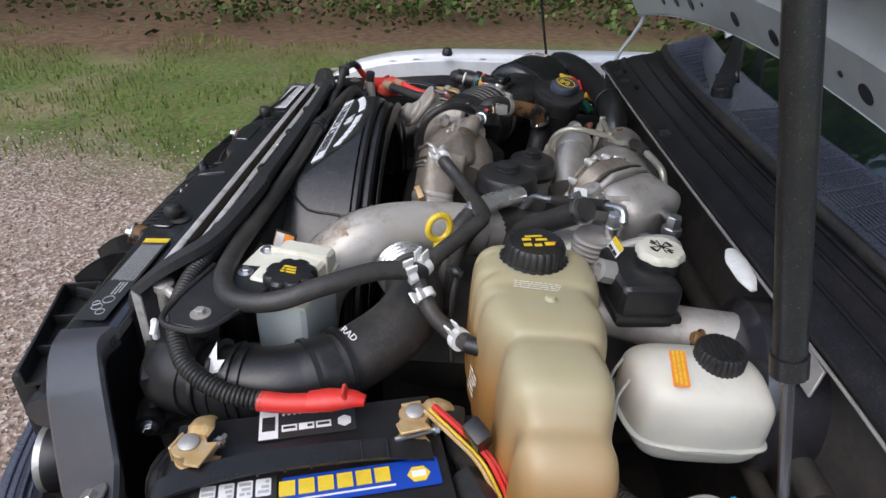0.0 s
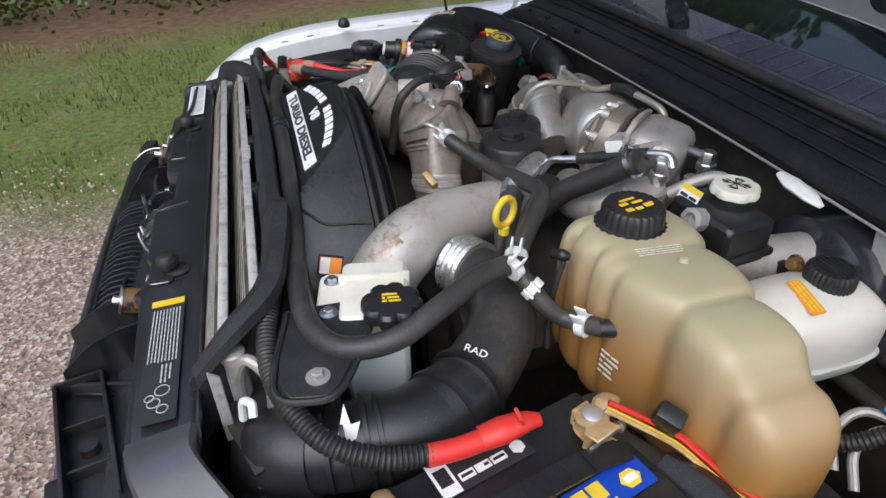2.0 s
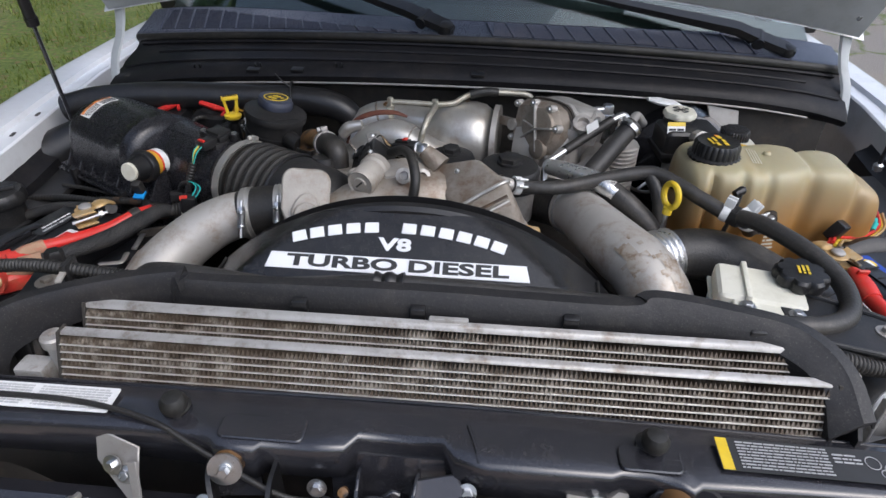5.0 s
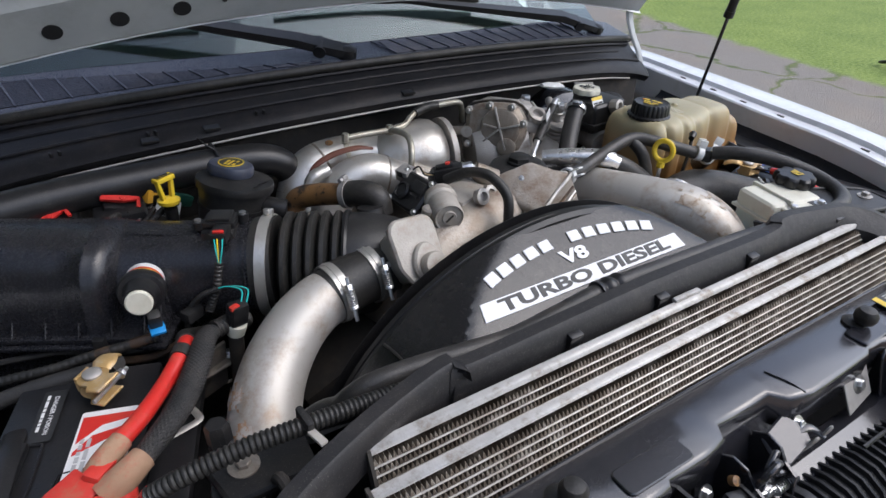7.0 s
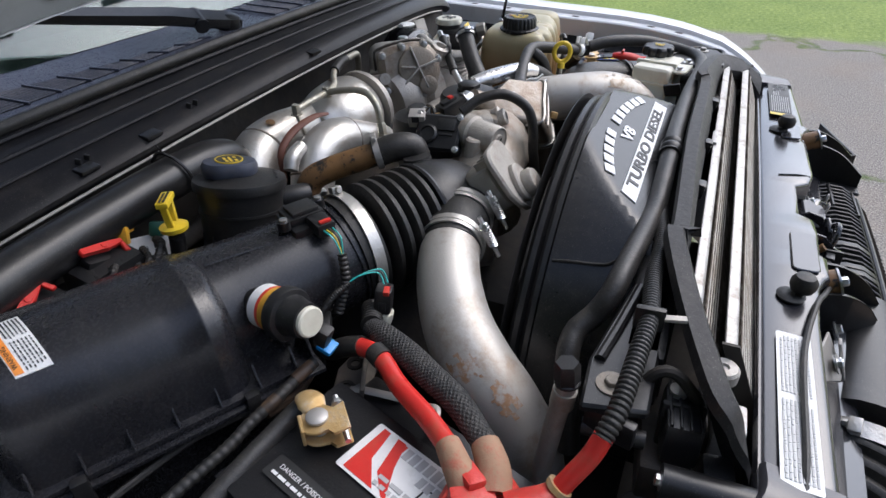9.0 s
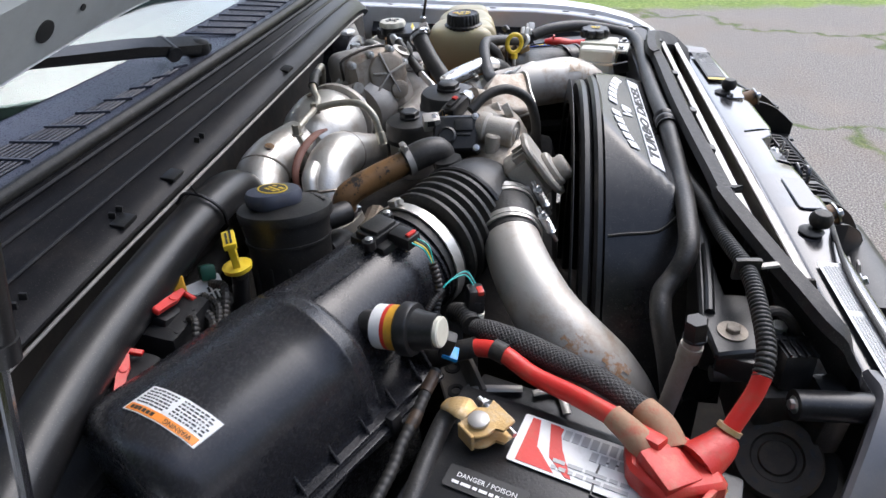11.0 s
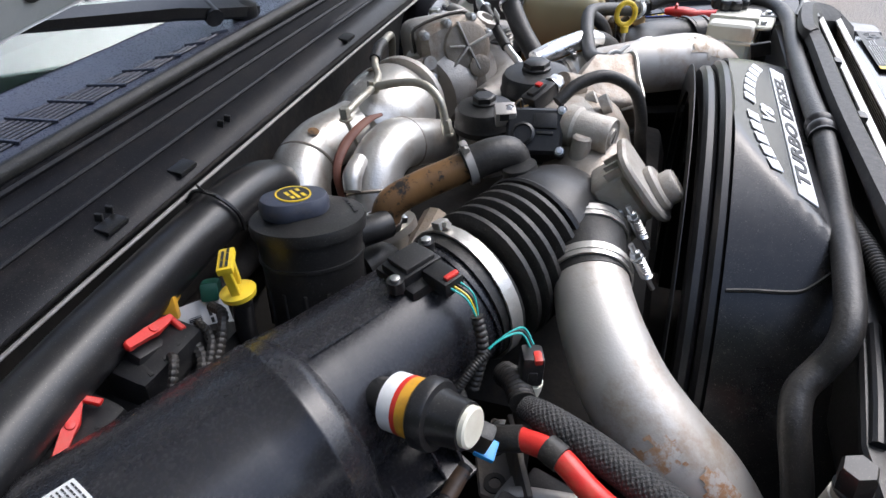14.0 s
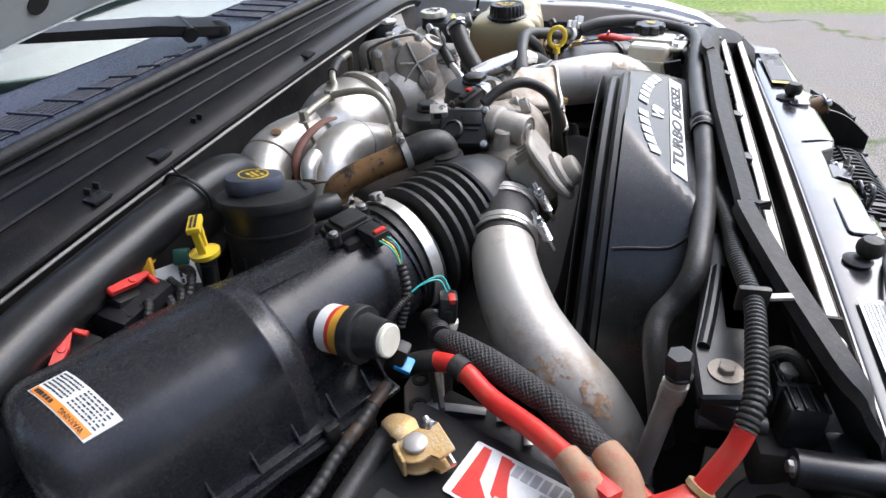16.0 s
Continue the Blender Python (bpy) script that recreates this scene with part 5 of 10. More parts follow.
part("lower_lever", tube([(-0.05, -0.19, 1.06), (-0.01, -0.205, 1.056), (0.05, -0.206, 1.058), (0.1, -0.195, 1.052)], [0.005, 0.007, 0.006, 0.004], 8), "plastic", latch)
bolt((-0.062, -0.178, 1.09), (0, -1, 0.4), 0.0065, 0.006, 1.8, latch)
bolt((0.075, -0.178, 1.07), (0, -1, 0.4), 0.006, 0.005, 1.6, latch)
part("rust_pin", lathe([(0.002, 0), (0.006, 0), (0.006, 0.008), (0.002, 0.009)], (-0.028, -0.185, 1.098), (0, -0.7, 0.7), 12), "rust", latch)
cable = tube([(-0.04, -0.195, 1.09), (-0.1, -0.2, 1.105), (-0.2, -0.17, 1.135), (-0.26, -0.15, 1.15), (-0.36, -0.132, 1.152), (-0.5, -0.128, 1.147), (-0.6, -0.125, 1.125)], 0.0035, 8)
part("release_cable", cable, "rubber", latch, "thin black release cable")
for x in (-0.235, 0.315):
    b = thing("hood_bumper", (x, -0.135, 1.146), "black rubber hood bumper on a threaded post", "bumper stop", "hood bumpers")
    part("post", tube([(x, -0.135, 1.14), (x, -0.135, 1.165)], 0.006, 10), "plastic", b)
    part("cap", lathe([(0.004, 0), (0.013, 0.0), (0.0155, 0.006), (0.0155, 0.013), (0.011, 0.02), (0.003, 0.022)], (x, -0.135, 1.156), (0, 0, 1), 20), "rubber", b)
# headlamp adjuster stand-offs
for x, y in ((-0.16, -0.178), (0.338, -0.19)):
    a = thing("adjuster_post", (x, y, 1.09), "rusty spring post with a zinc washer and nut", "bolt", "adjuster posts")
    part("sleeve", lathe([(0.004, -0.03), (0.017, -0.03), (0.018, 0.0), (0.0175, 0.012), (0.004, 0.012)], (x, y, 1.124), (0.1, -0.88, 0.35), 20), "rust", a, "rust-brown sleeve")
    part("washer", lathe([(0.004, 0.0), (0.0195, 0.0), (0.0195, 0.0025), (0.004, 0.003)], (x + 0.001, y - 0.0115, 1.1285), (0.1, -0.88, 0.35), 24), "zinc", a)
    bolt((x + 0.0015, y - 0.014, 1.1295), (0.1, -0.88, 0.35), 0.0065, 0.008, 1.2, a)
    part("bracket", prism([(-0.03, -0.05), (0.03, -0.05), (0.028, 0.012), (0.018, 0.02), (-0.02, 0.02), (-0.03, 0.01)], 0.004, basis((x, y + 0.016, 1.11), (1, 0.1, 0), (0, 0.3, 1)), 0.001), "black_paint", a)

# front bumper and header below
bm = bmesh.new()
rings(bm, [[(CX + x, y + 0.03 + 0.3 * (abs(x) / 1.0) ** 3, z) for y, z in ((-0.34, 0.86), (-0.38, 0.872), (-0.41, 0.86), (-0.425, 0.8), (-0.43, 0.6), (-0.4, 0.5), (-0.36, 0.5), (-0.34, 0.6))] for x in [-1.0 + 2.0 * k / 30 for k in range(31)]])
bumper = tagged(solo("front_bumper", bm, "cowl", "dark grey ribbed plastic front bumper cover", "bumper", (CX, -0.35, 0.5)))
for q in range(4):
    part("tread_rib", tube([(CX + x, -0.322 - 0.013 * q + 0.3 * abs(x) ** 3, 0.872 - 0.001 * q) for x in [-0.8 + 0.2 * k for k in range(9)]], 0.003, 6), "cowl", bumper)
# headlamp housings
for side in (-1, 1):
    x = CX + side * 0.57
    h = thing("headlamp", (x, -0.2, 0.85), "headlamp housing with a black rear shell", "headlamp", "headlamps")
    part("shell", lathe([(0.01, 0.0), (0.04, 0.005), (0.05, 0.02), (0.053, 0.06), (0.03, 0.065)], (x, -0.17, 0.9), (side * 0.2, -1, 0), 24), "plastic", h)
    part("reflector", lathe([(0.005, 0.03), (0.03, 0.04), (0.046, 0.06), (0.05, 0.07), (0.052, 0.07), (0.05, 0.06)], (x, -0.17, 0.9), (side * 0.2, -1, 0), 24), "steel", h)
    part("frame", box((0.06, 0.03, 0.16), pose(x - side * 0.05, -0.27, 0.95, 0, 0, side * 12), 0.006), "plastic_dull", h)

# ---- engine, middle ----
block = thing("engine_block", (0.05, 0.5, 0.6), "grimy dark engine block deep in the bay", "engine")
part("valley", box((0.62, 0.55, 0.36), pose(0.05, 0.5, 0.86), 0.05), "dark", block)
for side in (-1, 1):
    part("valve_cover", box((0.17, 0.5, 0.12), pose(0.05 + side * 0.33, 0.52, 0.98, 0, side * 25), 0.03), "dark", block)
for i in range(6):
    part("manifold_runner", tube([(-0.1, 0.38 + 0.06 * i, 1.06), (-0.2, 0.38 + 0.06 * i, 1.05), (-0.28, 0.38 + 0.06 * i, 1.0)], 0.022, 10), "alu_brown", block)

# intake manifold casting and its elbow
manifold = thing("intake_manifold", (0.05, 0.35, 1.0), "dusty brown cast aluminium intake manifold with an elbow duct", "intake manifold")
part("plenum", tube([(-0.17, 0.30, 1.13), (-0.1, 0.33, 1.15), (0.0, 0.36, 1.16), (0.1, 0.37, 1.13)], [0.055, 0.065, 0.075, 0.07], 18), "alu_brown", manifold)
def quad_loop(corners, r, n=4):
    """A four-cornered section with rounded corners."""
    out = []
    for k in range(4):
        c, a, b = (Vector(corners[i % 4]) for i in (k, k - 1, k + 1))
        a, b = c + (a - c).normalized() * r, c + (b - c).normalized() * r
        for q in range(n + 1):
            f = q / n
            out.append(a * (1 - f) ** 2 + c * (2 * f * (1 - f)) + b * f * f)
    return out


# four corners of each section: front top, rear top, rear below, front below
TOP_IN, LEG_IN, MITRE = Vector((0.459, 0.39, -0.8)), Vector((-0.15, 0.965, -0.21)), Vector((0.18, 0.79, -0.59))
A0, B0 = Vector((0.006, 0.386, 1.226)), Vector((0.1, 0.35, 1.264))
A1, B1 = Vector((0.056, 0.277, 1.201)), Vector((0.147, 0.303, 1.25))
A2, B2 = Vector((0.118, 0.266, 1.137)), Vector((0.19, 0.294, 1.164))
A3, B3 = Vector((0.178, 0.262, 1.03)), Vector((0.248, 0.288, 1.055))
BACK = Vector((-0.012, 0.012, -0.004))
def mix(a, b, f):
    return a.lerp(b, f)
bm = bmesh.new()
rings(bm, [quad_loop([A0 + BACK + TOP_IN * 0.012 + (B0 - A0) * 0.1, B0 + BACK + TOP_IN * 0.012 - (B0 - A0) * 0.1, B0 + BACK + TOP_IN * 0.06, A0 + BACK + TOP_IN * 0.06], 0.01),
           quad_loop([A0 + BACK * 0.4 + TOP_IN * 0.003, B0 + BACK * 0.4 + TOP_IN * 0.003, B0 + BACK * 0.4 + TOP_IN * 0.07, A0 + BACK * 0.4 + TOP_IN * 0.07], 0.014),
           quad_loop([A0, B0, B0 + TOP_IN * 0.072, A0 + TOP_IN * 0.072], 0.016),
           quad_loop([mix(A0, A1, 0.55) + TOP_IN * 0.002, mix(B0, B1, 0.55) + TOP_IN * 0.002, mix(B0, B1, 0.55) + TOP_IN * 0.075, mix(A0, A1, 0.55) + TOP_IN * 0.075], 0.014),
           quad_loop([mix(A0, A1, 0.93), mix(B0, B1, 0.93), B1 + MITRE * 0.082, A1 + MITRE * 0.082], 0.012),
           quad_loop([A1, B1, B1 + MITRE * 0.0875, A1 + MITRE * 0.0875], 0.012),
           quad_loop([mix(A1, A2, 0.1), mix(B1, B2, 0.1), mix(B1, B2, 0.1) + LEG_IN * 0.078, mix(A1, A2, 0.1) + LEG_IN * 0.078], 0.012),
           quad_loop([mix(A1, A2, 0.55), mix(B1, B2, 0.55), mix(B1, B2, 0.55) + LEG_IN * 0.07, mix(A1, A2, 0.55) + LEG_IN * 0.07], 0.018),
           quad_loop([A2, B2, B2 + LEG_IN * 0.066, A2 + LEG_IN * 0.066], 0.026),
           quad_loop([A3, B3, B3 + LEG_IN * 0.066, A3 + LEG_IN * 0.066], 0.03)])
elbow = part("elbow_duct", bm, "alu_brown", manifold, "angular brown-stained intake elbow")
part("weld_seam", tube([A1 + LEG_IN * 0.03, A1 + (B1 - A1) * 0.06 - MITRE * 0.001, mix(A1, B1, 0.5) - MITRE * 0.002, B1 - (B1 - A1) * 0.06 - MITRE * 0.001, B1 + MITRE * 0.03], 0.0032, 8), "steel", elbow, "shiny worn weld bead")
for f, r, mat in ((0.24, 0.0042, "rust_dark"), (0.33, 0.0045, "steel"), (0.42, 0.003, "alu_brown")):
    part("pressed_fold", tube([mix(A1, A2, f) + (B1 - A1) * 0.12 - LEG_IN * 0.0004, mix(mix(A1, A2, f), mix(B1, B2, f), 0.5) - LEG_IN * 0.0012, mix(B1, B2, f) - (B1 - A1) * 0.1 - LEG_IN * 0.0004], r, 8, flat=0.5), mat, elbow)
bm = bmesh.new()
for f, g in ((0.9, 1.0), (1.0, 1.05), (1.06, 1.05), (1.15, 1.0)):
    mid = mix(mix(A1, A2, f), mix(B1, B2, f) + LEG_IN * 0.066, 0.5)
    rings(bm, [[mid + (v - mid) * k for v in quad_loop([mix(A1, A2, q), mix(B1, B2, q), mix(B1, B2, q) + LEG_IN * 0.067, mix(A1, A2, q) + LEG_IN * 0.067], 0.025)] for q, k in ((f, 1.0), (f + 0.02, g + 0.02), (f + 0.08, g + 0.02), (f + 0.1, 1.0))])
part("clamp_ring", bm, "alu_cast", elbow, "worn steel clamp ring")
part("clamp_latch", box((0.034, 0.012, 0.014), basis(B2 - LEG_IN * 0.006, (0.8, 0.3, -0.3), (0, 1, 0.2)), 0.003), "gold", elbow, "brass clamp latch")
part("nipple", tube([(0.128, 0.325, 1.236), (0.15, 0.326, 1.231), (0.168, 0.33, 1.226)], 0.011, 14), "alu_cast", elbow)
part("sensor_neck", tube([(0.03, 0.375, 1.232), (0.012, 0.384, 1.246), (0.0, 0.389, 1.256)], [0.022, 0.017, 0.013], 18), "alu_brown", elbow)
for p in ((0.062, 0.335, 1.2455),):
    bolt(p, -TOP_IN, 0.0035, 0.004, 1.4, elbow)

# exhaust-gas valve with throttle actuator
egr = thing("egr_valve", (-0.08, 0.34, 1.12), "cast aluminium gas valve with a ribbed cylinder body", "valve")
CY, CA = (-0.101, 0.306, 1.226), (0.3, 0.95, 0.04)
part("cylinder", lathe([(0.004, 0.002), (0.02, 0.002), (0.0225, 0.0), (0.0245, 0.003), (0.0245, 0.046), (0.028, 0.05), (0.028, 0.064), (0.02, 0.07), (0.006, 0.07)], CY, CA, 32), "casting", egr, "smooth pale cylinder")
part("nose", lathe([(0.002, -0.0015), (0.011, -0.0015), (0.012, 0.001), (0.012, 0.004)], CY, CA, 20), "casting", egr)
part("nose_slot", box((0.016, 0.0016, 0.003), basis(Vector(CY) - Vector(CA) * 0.0015, (0.7, -0.2, 0.7), CA), 0), "dark", egr)
part("body", box((0.085, 0.07, 0.075), pose(-0.035, 0.372, 1.198, 0, 0, 20), 0.016), "casting", egr)
part("side_boss", lathe([(0.003, 0), (0.013, 0), (0.013, 0.03), (0.01, 0.033), (0.003, 0.033)], (-0.118, 0.345, 1.2), (0.1, -0.1, 1), 16), "casting", egr)
for p in ((-0.03, 0.33, 1.235), (0.0, 0.35, 1.225), (-0.055, 0.335, 1.195)):
    part("port", lathe([(0.004, 0), (0.013, 0), (0.014, 0.012), (0.008, 0.014), (0.007, 0.005), (0.002, 0.005)], p, (0.2, -0.9, 0.4), 14), "alu_cast", egr)
mg = basis((-0.083, 0.409, 1.203), (-0.12, 0.99, 0.0), (-0.69, -0.05, -0.72))
CASE = rounded(0.074, 0.062, 0.008, 3)
part("gear_case", prism(CASE, 0.05, mg @ pose(0, 0, -0.004), 0.004), "plastic", egr, "black motor housing")
part("case_lid", prism([(x * 1.07, y * 1.07) for x, y in CASE], 0.005, mg @ pose(0, 0, -0.006), 0.001), "plastic_dull", egr, "ribbed black lid")
part("lid_boss", lathe([(0.004, 0), (0.014, 0), (0.0155, 0.006), (0.012, 0.008), (0.011, 0.005), (0.004, 0.005)], mg @ Vector((0.014, 0.006, 0.045)), mg.to_3x3() @ Vector((0, 0, 1)), 24), "plastic", egr)
for k in range(3):
    part("lid_rib", box((0.022, 0.004, 0.004), mg @ pose(-0.014, -0.02 + 0.012 * k, 0.047), 0.001), "plastic_dull", egr)
part("lid_step", box((0.03, 0.02, 0.008), mg @ pose(-0.014, -0.012, 0.046), 0.002), "plastic_dull", egr)
for sx, sy in ((0.034, -0.027), (0.034, 0.027), (-0.034, -0.027), (-0.034, 0.027)):
    part("screw_ear", lathe([(0.002, -0.004), (0.007, -0.004), (0.007, 0.012), (0.002, 0.012)], mg @ Vector((sx, sy, 0.034)), mg.to_3x3() @ Vector((0, 0, 1)), 14), "plastic", egr)
    bolt(mg @ Vector((sx, sy, 0.046)), mg.to_3x3() @ Vector((0, 0, 1)), 0.0042, 0.0035, 1.3, egr)
pg = basis((-0.036, 0.414, 1.246), (0.86, -0.45, 0.2), (0.45, 0.88, 0.0))
part("plug", box((0.05, 0.026, 0.024), pg, 0.004), "plastic", egr, "black wiring plug")
part("plug_latch", box((0.03, 0.012, 0.006), pg @ pose(-0.004, 0, 0.014), 0.002), "plastic", egr)
part("plug_lock", box((0.008, 0.009, 0.004), pg @ pose(0.002, 0, 0.018), 0.001), "red", egr, "red plug lock")
part("plug_nut", hexbolt(pg @ Vector((0.026, 0, 0)), pg.to_3x3() @ Vector((1, 0, 0)), 0.012, 0.016, 1.15), "zinc", egr)
part("sensor_body", tube([pg @ Vector((0.03, 0, 0)), pg @ Vector((0.05, 0, -0.004))], 0.009, 14), "zinc", egr)
for k, mat in enumerate(("rubber", "gold", "rubber")):
    part("wire", tube([pg @ Vector((-0.024, -0.006 + 0.006 * k, 0)), pg @ Vector((-0.04, -0.006 + 0.004 * k, 0.008)), (-0.085, 0.43, 1.262), (-0.098, 0.44, 1.25)], 0.0016, 6), mat, egr)
part("socket", box((0.028, 0.026, 0.022), basis((-0.1, 0.447, 1.246), (-0.3, 0.95, 0), (0.9, 0.3, 0.2)), 0.003), "plate", egr, "grey wiring plug")
part("socket_slot", box((0.012, 0.002, 0.01), basis((-0.113, 0.445, 1.248), (-0.3, 0.95, 0), (0.9, 0.3, 0.2)), 0), "ink", egr)
part("wire_hose", tube([(-0.06, 0.385, 1.25), (-0.035, 0.36, 1.268), (-0.015, 0.325, 1.272), (-0.004, 0.29, 1.25), (-0.008, 0.276, 1.215), (-0.014, 0.272, 1.18), (-0.012, 0.265, 1.13)], 0.0085, 12), "rubber", egr, "black hose loop")

# grey bracket plate with a stepped knob
bracket = thing("actuator_bracket", (-0.17, 0.26, 1.15), "grey rounded metal plate with a stepped knob", "bracket")
mb = basis((-0.185, 0.265, 1.21), (0.98, 0.1, -0.07), (0, 0.588, 0.81))
PLATE = [(-0.04, 0.036), (-0.036, 0.047), (-0.026, 0.054), (0.024, 0.054), (0.035, 0.048), (0.04, 0.037), (0.04, -0.02), (0.034, -0.036), (0.012, -0.056), (-0.004, -0.058), (-0.026, -0.04), (-0.038, -0.016)]
part("plate", prism(PLATE, 0.011, mb, 0.003), "casting", bracket, "smooth grey plate")
part("knob_base", prism([(0.026 * math.cos(a) + 0.006, 0.024 * math.sin(a) - 0.022 + 0.012 * max(0, math.sin(a)) ** 2) for a in [2 * math.pi * k / 22 for k in range(22)]], 0.012, mb @ pose(0, 0, 0.009), 0.003), "casting", bracket)
part("knob", lathe([(0.004, 0.0), (0.0205, 0.0), (0.0205, 0.012), (0.018, 0.016), (0.004, 0.0168)], mb @ Vector((0.008, -0.024, 0.02)), mb.to_3x3() @ Vector((0, 0, 1)), 28), "casting", bracket, "round capped boss")
part("back_box", prism([(-0.034, 0.03), (-0.028, 0.042), (0.024, 0.042), (0.034, 0.02), (0.03, -0.034), (-0.02, -0.036), (-0.034, -0.01)], 0.045, mb @ pose(0.002, -0.004, -0.046), 0.006), "casting", bracket)
for k in range(3):
    part("web", box((0.004, 0.05, 0.02), mb @ pose(-0.024 + 0.018 * k, 0.02, -0.012), 0.001), "casting", bracket)
part("pivot_screw", hexbolt(mb @ Vector((-0.03, -0.004, -0.03)), mb.to_3x3() @ Vector((-1, 0, 0)), 0.006, 0.006, 1.5), "zinc", bracket)

# oil filter and fuel filter caps
def filter_cap(x, y, ztop, r, label):
    f = thing("filter_housing", (x, y, ztop - 0.13), label, "filter", "filter housings")
    part("bowl", lathe([(r * 0.8, 0.0), (r * 0.92, 0.005), (r * 0.95, 0.08), (r * 1.02, 0.082), (r * 1.02, 0.095)], (x, y, ztop - 0.13), seg=32), "alu_cast", f, "grey cast bowl")
    part("cap", lathe([(r * 0.5, 0), (r * 1.08, 0), (r * 1.1, 0.01), (r * 1.05, 0.014), (r * 1.04, 0.03), (r * 0.96, 0.037), (r * 0.6, 0.041), (r * 0.3, 0.042)], (x, y, ztop - 0.055), seg=36), "plastic_dull", f, "black plastic screw cap")
    part("hex", hexbolt((x, y, ztop - 0.014), (0, 0, 1), r * 0.4, 0.011, 1.08), "plastic_dull", f)
    return f
filter_cap(0.155, 0.455, 1.222, 0.056, "black round filter cap on a grey housing")
filter_cap(0.04, 0.515, 1.208, 0.046, "smaller black round filter cap")

# turbocharger and exhaust elbows
turbo = thing("turbocharger", (0.1, 0.65, 1.0), "cast turbocharger with bright steel outlet elbows", "turbocharger")
part("outlet_elbow", tube([(-0.215, 0.7, 1.02), (-0.205, 0.725, 1.1), (-0.165, 0.745, 1.15), (-0.105, 0.745, 1.165), (-0.05, 0.73, 1.165), (0.02, 0.71, 1.16)], [0.045, 0.046, 0.046, 0.044, 0.044, 0.046], 28), "steel", turbo, "bright steel outlet elbow")
part("inlet_elbow", tube([(-0.19, 0.6, 1.03), (-0.18, 0.62, 1.1), (-0.14, 0.632, 1.155), (-0.085, 0.625, 1.172), (-0.035, 0.61, 1.155), (0.04, 0.6, 1.12)], [0.036, 0.038, 0.04, 0.04, 0.037, 0.036], 28), "steel", turbo, "bright steel inlet elbow")
part("elbow_lug", tube([(-0.21, 0.634, 1.168), (-0.195, 0.638, 1.184), (-0.165, 0.64, 1.192)], [0.012, 0.014, 0.012], 14), "steel", turbo)
part("elbow_flange", lathe([(0.035, -0.006), (0.056, -0.006), (0.056, 0.006), (0.035, 0.006)], (-0.183, 0.616, 1.085), (0.15, 0.3, 0.9), 24), "steel", turbo)
for at, ax, r in (((-0.2, 0.729, 1.108), (0.35, 0.3, 0.85), 0.0465), ((-0.14, 0.746, 1.16), (1, 0.1, 0.3), 0.0455), ((-0.16, 0.628, 1.135), (0.5, 0.2, 0.75), 0.0405), ((-0.055, 0.617, 1.164), (1, -0.25, -0.2), 0.0395)):
    part("weld_bead", lathe([(r - 0.003, -0.003), (r, -0.002), (r + 0.0012, 0), (r, 0.002), (r - 0.003, 0.003)], at, ax, 28), "alu_brown", turbo)
for at, n in (((-0.125, 0.731, 1.2065), (-0.1, -0.3, 0.9)), ((0.088, 0.634, 1.186), (0, -0.8, 0.45)), ((0.06, 0.715, 1.229), (0, 0.2, 1))):
    part("drain_hole", lathe([(0.001, 0), (0.007, 0), (0.0085, 0.0012), (0.001, 0.0014)], at, n, 14), "rust", turbo, "rusty drain hole")
part("gasket", tube([(-0.205, 0.655, 1.14), (-0.19, 0.665, 1.185), (-0.15, 0.665, 1.208), (-0.1, 0.655, 1.218), (-0.066, 0.645, 1.214)], [0.004, 0.006, 0.007, 0.006, 0.003], 10, flat=0.6), "gasket", turbo, "rusty red gasket edge")
part("heat_shield", lathe([(0.03, -0.085), (0.05, -0.082), (0.06, -0.07), (0.066, -0.05), (0.069, -0.046), (0.076, -0.02), (0.08, 0.01), (0.081, 0.03), (0.077, 0.05), (0.066, 0.066), (0.045, 0.076), (0.02, 0.08)], (0.05, 0.7, 1.15), (1, -0.12, 0.0), 40), "steel", turbo, "bright pressed turbine shield")
part("shield_band", lathe([(0.066, -0.006), (0.078, -0.006), (0.078, 0.006), (0.066, 0.006)], (0.128, 0.69, 1.15), (1, -0.12, 0), 32), "alu_cast", turbo)
part("compressor", lathe([(0.03, -0.07), (0.068, -0.068), (0.078, -0.05), (0.08, -0.02), (0.07, -0.005), (0.082, 0.01), (0.08, 0.05), (0.056, 0.065), (0.02, 0.067)], (0.25, 0.645, 1.15), (1, -0.35, 0.1), 28), "alu_cast", turbo, "cast grey compressor housing")
part("cover_plate", box((0.1, 0.08, 0.03), pose(0.29, 0.615, 1.222, 10, 5, -15), 0.01), "alu_cast", turbo)
for k in range(5):
    part("web", box((0.006, 0.07, 0.014), pose(0.252 + 0.018 * k, 0.61, 1.238, 10, 0, -15), 0.003), "alu_cast", turbo)
cm = basis((0.205, 0.604, 1.216), (0.65, -0.76, 0.0), Vector((0.16, 0.13, 0.98)))
OUTLINE = [(-0.068, -0.03), (-0.05, -0.05), (0.01, -0.056), (0.045, -0.05), (0.062, -0.025), (0.066, 0.01), (0.055, 0.042), (0.03, 0.058), (-0.02, 0.056), (-0.062, 0.046), (-0.07, 0.03)]
cover = part("actuator_cover", prism(OUTLINE, 0.05, cm @ pose(0, 0, -0.05), 0.012), "alu_brown", turbo, "ribbed brown-grey actuator cover")
part("cover_lip", prism([(x * 1.09, y * 1.09) for x, y in OUTLINE], 0.01, cm @ pose(0, 0, -0.062), 0.002), "alu_cast", cover)
part("back_housing", box((0.14, 0.115, 0.1), cm @ pose(0, 0, -0.105), 0.036, seg=4), "alu_cast", cover)
